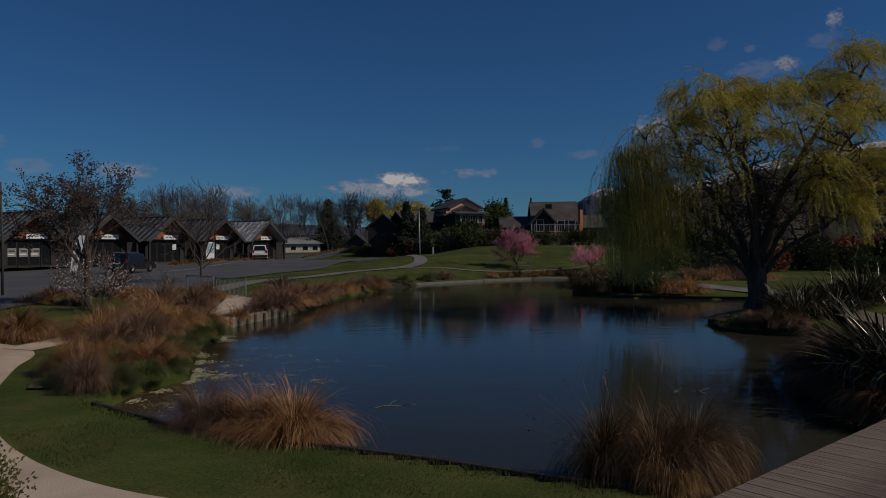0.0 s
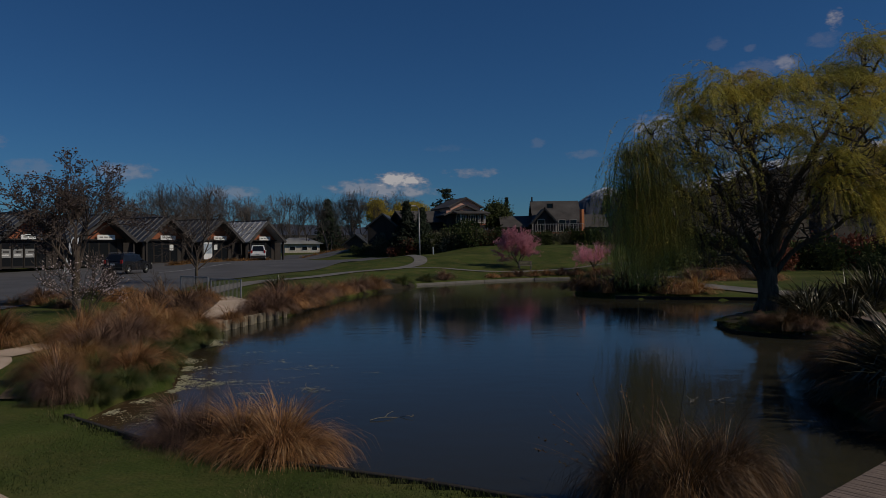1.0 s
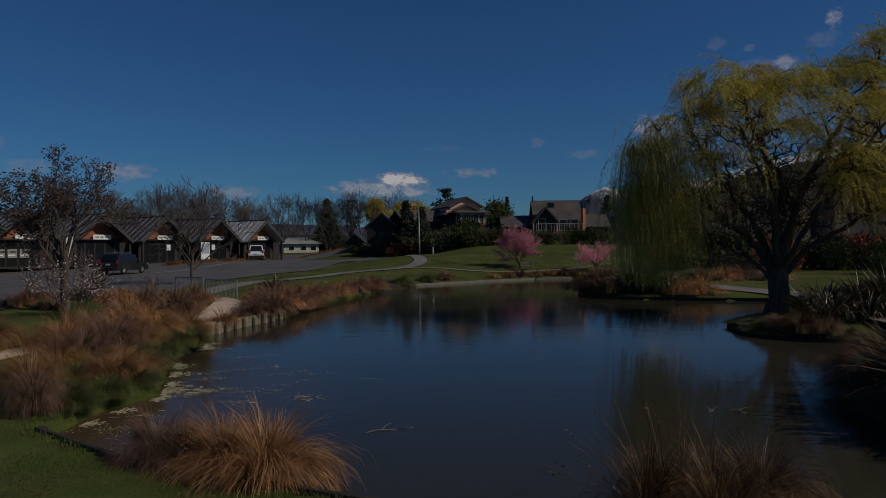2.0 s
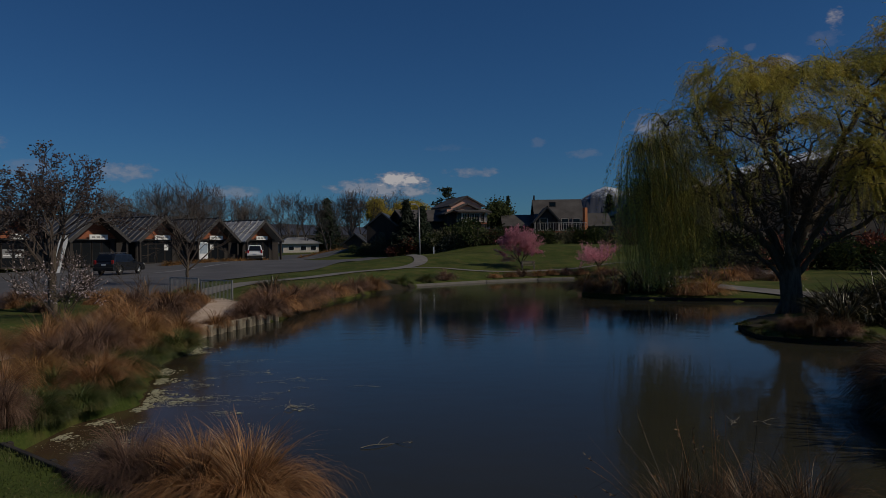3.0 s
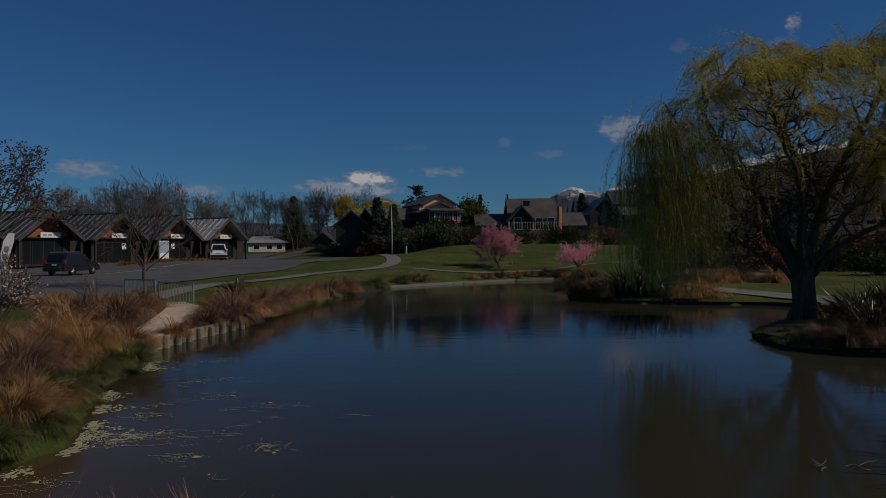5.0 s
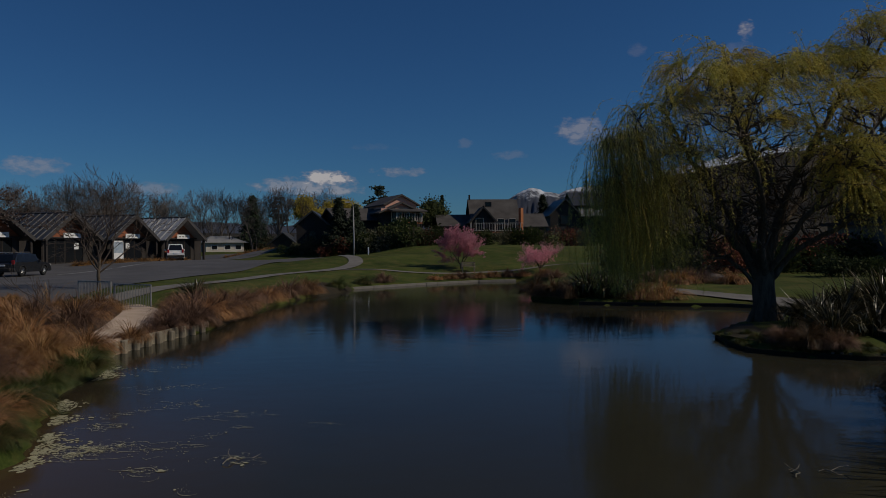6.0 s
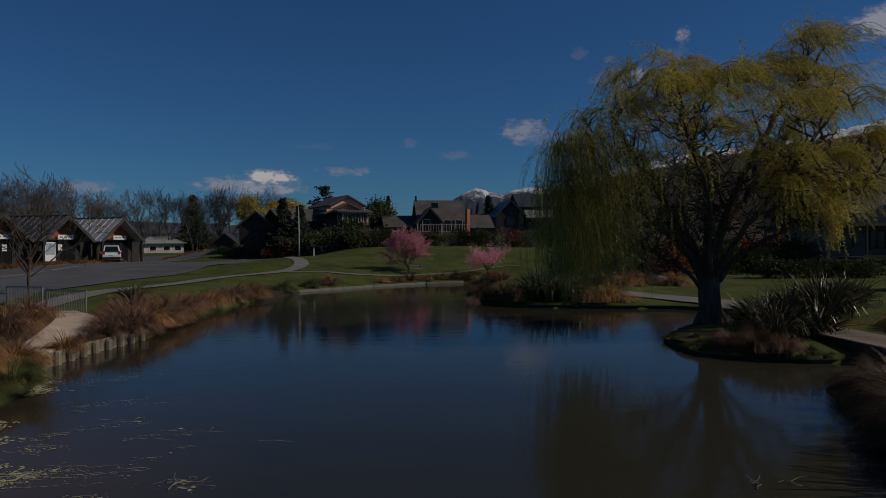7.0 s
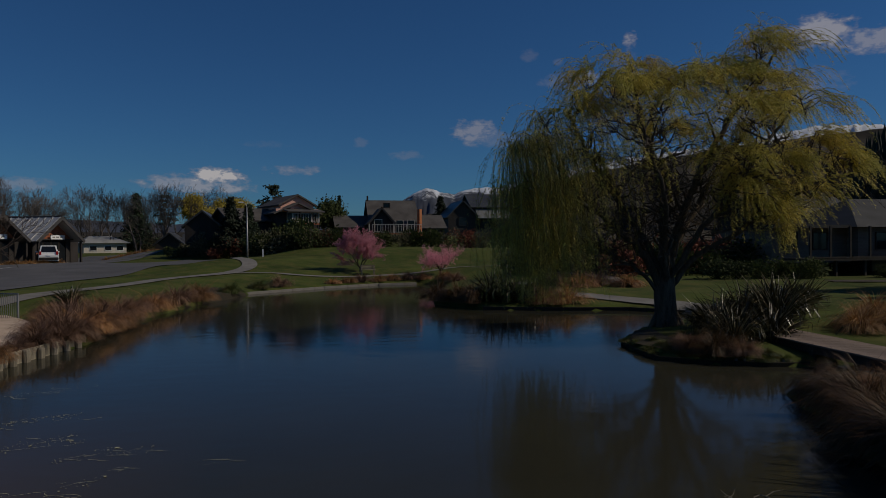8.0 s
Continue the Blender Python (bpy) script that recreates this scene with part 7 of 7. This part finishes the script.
def twig(x, y, ang, length, label, up=0.02):
    r = random.Random(int(x * 100))
    g = Geo()
    pts = [Vector((length * (k / 6 - 0.5), r.gauss(0, 0.03), up * math.sin(k))) for k in range(7)]
    g.tube(pts, [0.007, 0.007, 0.0065, 0.006, 0.005, 0.004, 0.003], 5)
    t = thing("floating_twig", label, "twig", "twigs on the water", at=pose(x, y, 0.012, 0, 0, ang))
    part("stem", g, PILE, t)
    for k in (2, 4):
        part("offshoot", Geo().tube([pts[k], pts[k] + Vector((0.09, 0.10 * (1 if k == 2 else -1), 0.03)), pts[k] + Vector((0.2, 0.14 * (1 if k == 2 else -1), 0.05))], [0.0045, 0.004, 0.002], 4), PILE, t)
    return t


twig(-0.1, 12.4, 25, 0.75, "thin pale stick lying on the water")
twig(-1.9, 14.7, 70, 0.45, "short bent twig sticking out of the water", 0.05)
twig(4.95, 13.5, 70, 0.35, "small twig lying on the dark water")
twig(5.45, 13.4, -30, 0.4, "small twig lying on the dark water")


# ---- grass blades on the near lawn ----
turf = Geo()
rt = random.Random(55)
MIDLAWN = foliage("lawn_blades", [(0.03, 0.046, 0.012), (0.055, 0.072, 0.018), (0.10, 0.105, 0.034), (0.24, 0.19, 0.09)], 0.6, 0.3, 0.2, 1.2)
xs = np.array([rt.uniform(-9.5, 3.4) for _ in range(110000)])
ys = np.array([rt.uniform(6.2, 14.0) for _ in range(110000)])
ds = shore_distance(xs, ys)
zs = land(xs, ys)
gp = [(-11.2, 16.75), (-9.6, 15.9), (-8.85, 14.0), (-7.65, 11.5), (-6.12, 9.24), (-4.64, 7.68), (-3.12, 6.6), (-1.68, 6.0), (0.6, 5.4), (3.4, 4.6)]
gd = np.full(xs.shape, 1e9)
for (ax, ay), (bx, by) in zip(gp, gp[1:]):
    ux, uy = bx - ax, by - ay
    q = np.clip(((xs - ax) * ux + (ys - ay) * uy) / (ux * ux + uy * uy), 0, 1)
    gd = np.minimum(gd, np.hypot(xs - ax - q * ux, ys - ay - q * uy))
for x, y, d, z, g in zip(xs, ys, ds, zs, gd):
    if d < 0.07 or g < 1.02 or (y > 12 and x < -6.2):
        continue
    if noise.noise((x * 0.9, y * 0.9, 4.0)) > 0.1 and rt.random() < 0.8:
        continue
    tall = 0.022 + (0.035 if d < 0.35 else 0.0)
    a = rt.uniform(0, 6.28)
    lean = Vector((math.cos(a), math.sin(a), 0)) * rt.uniform(0.01, 0.04)
    side = Vector((-math.sin(a), math.cos(a), 0)) * rt.uniform(0.003, 0.006)
    h = tall * rt.uniform(0.6, 1.4)
    p = Vector((x, y, z - 0.005))
    n = len(turf.v)
    turf.v += [tuple(p - side), tuple(p + side), tuple(p + lean + Vector((0, 0, h)))]
    turf.f.append((n, n + 1, n + 2))
thing("lawn_grass", "short tufty grass of the near lawn", "grass", kind="stuff", geo=turf, mat=MIDLAWN)
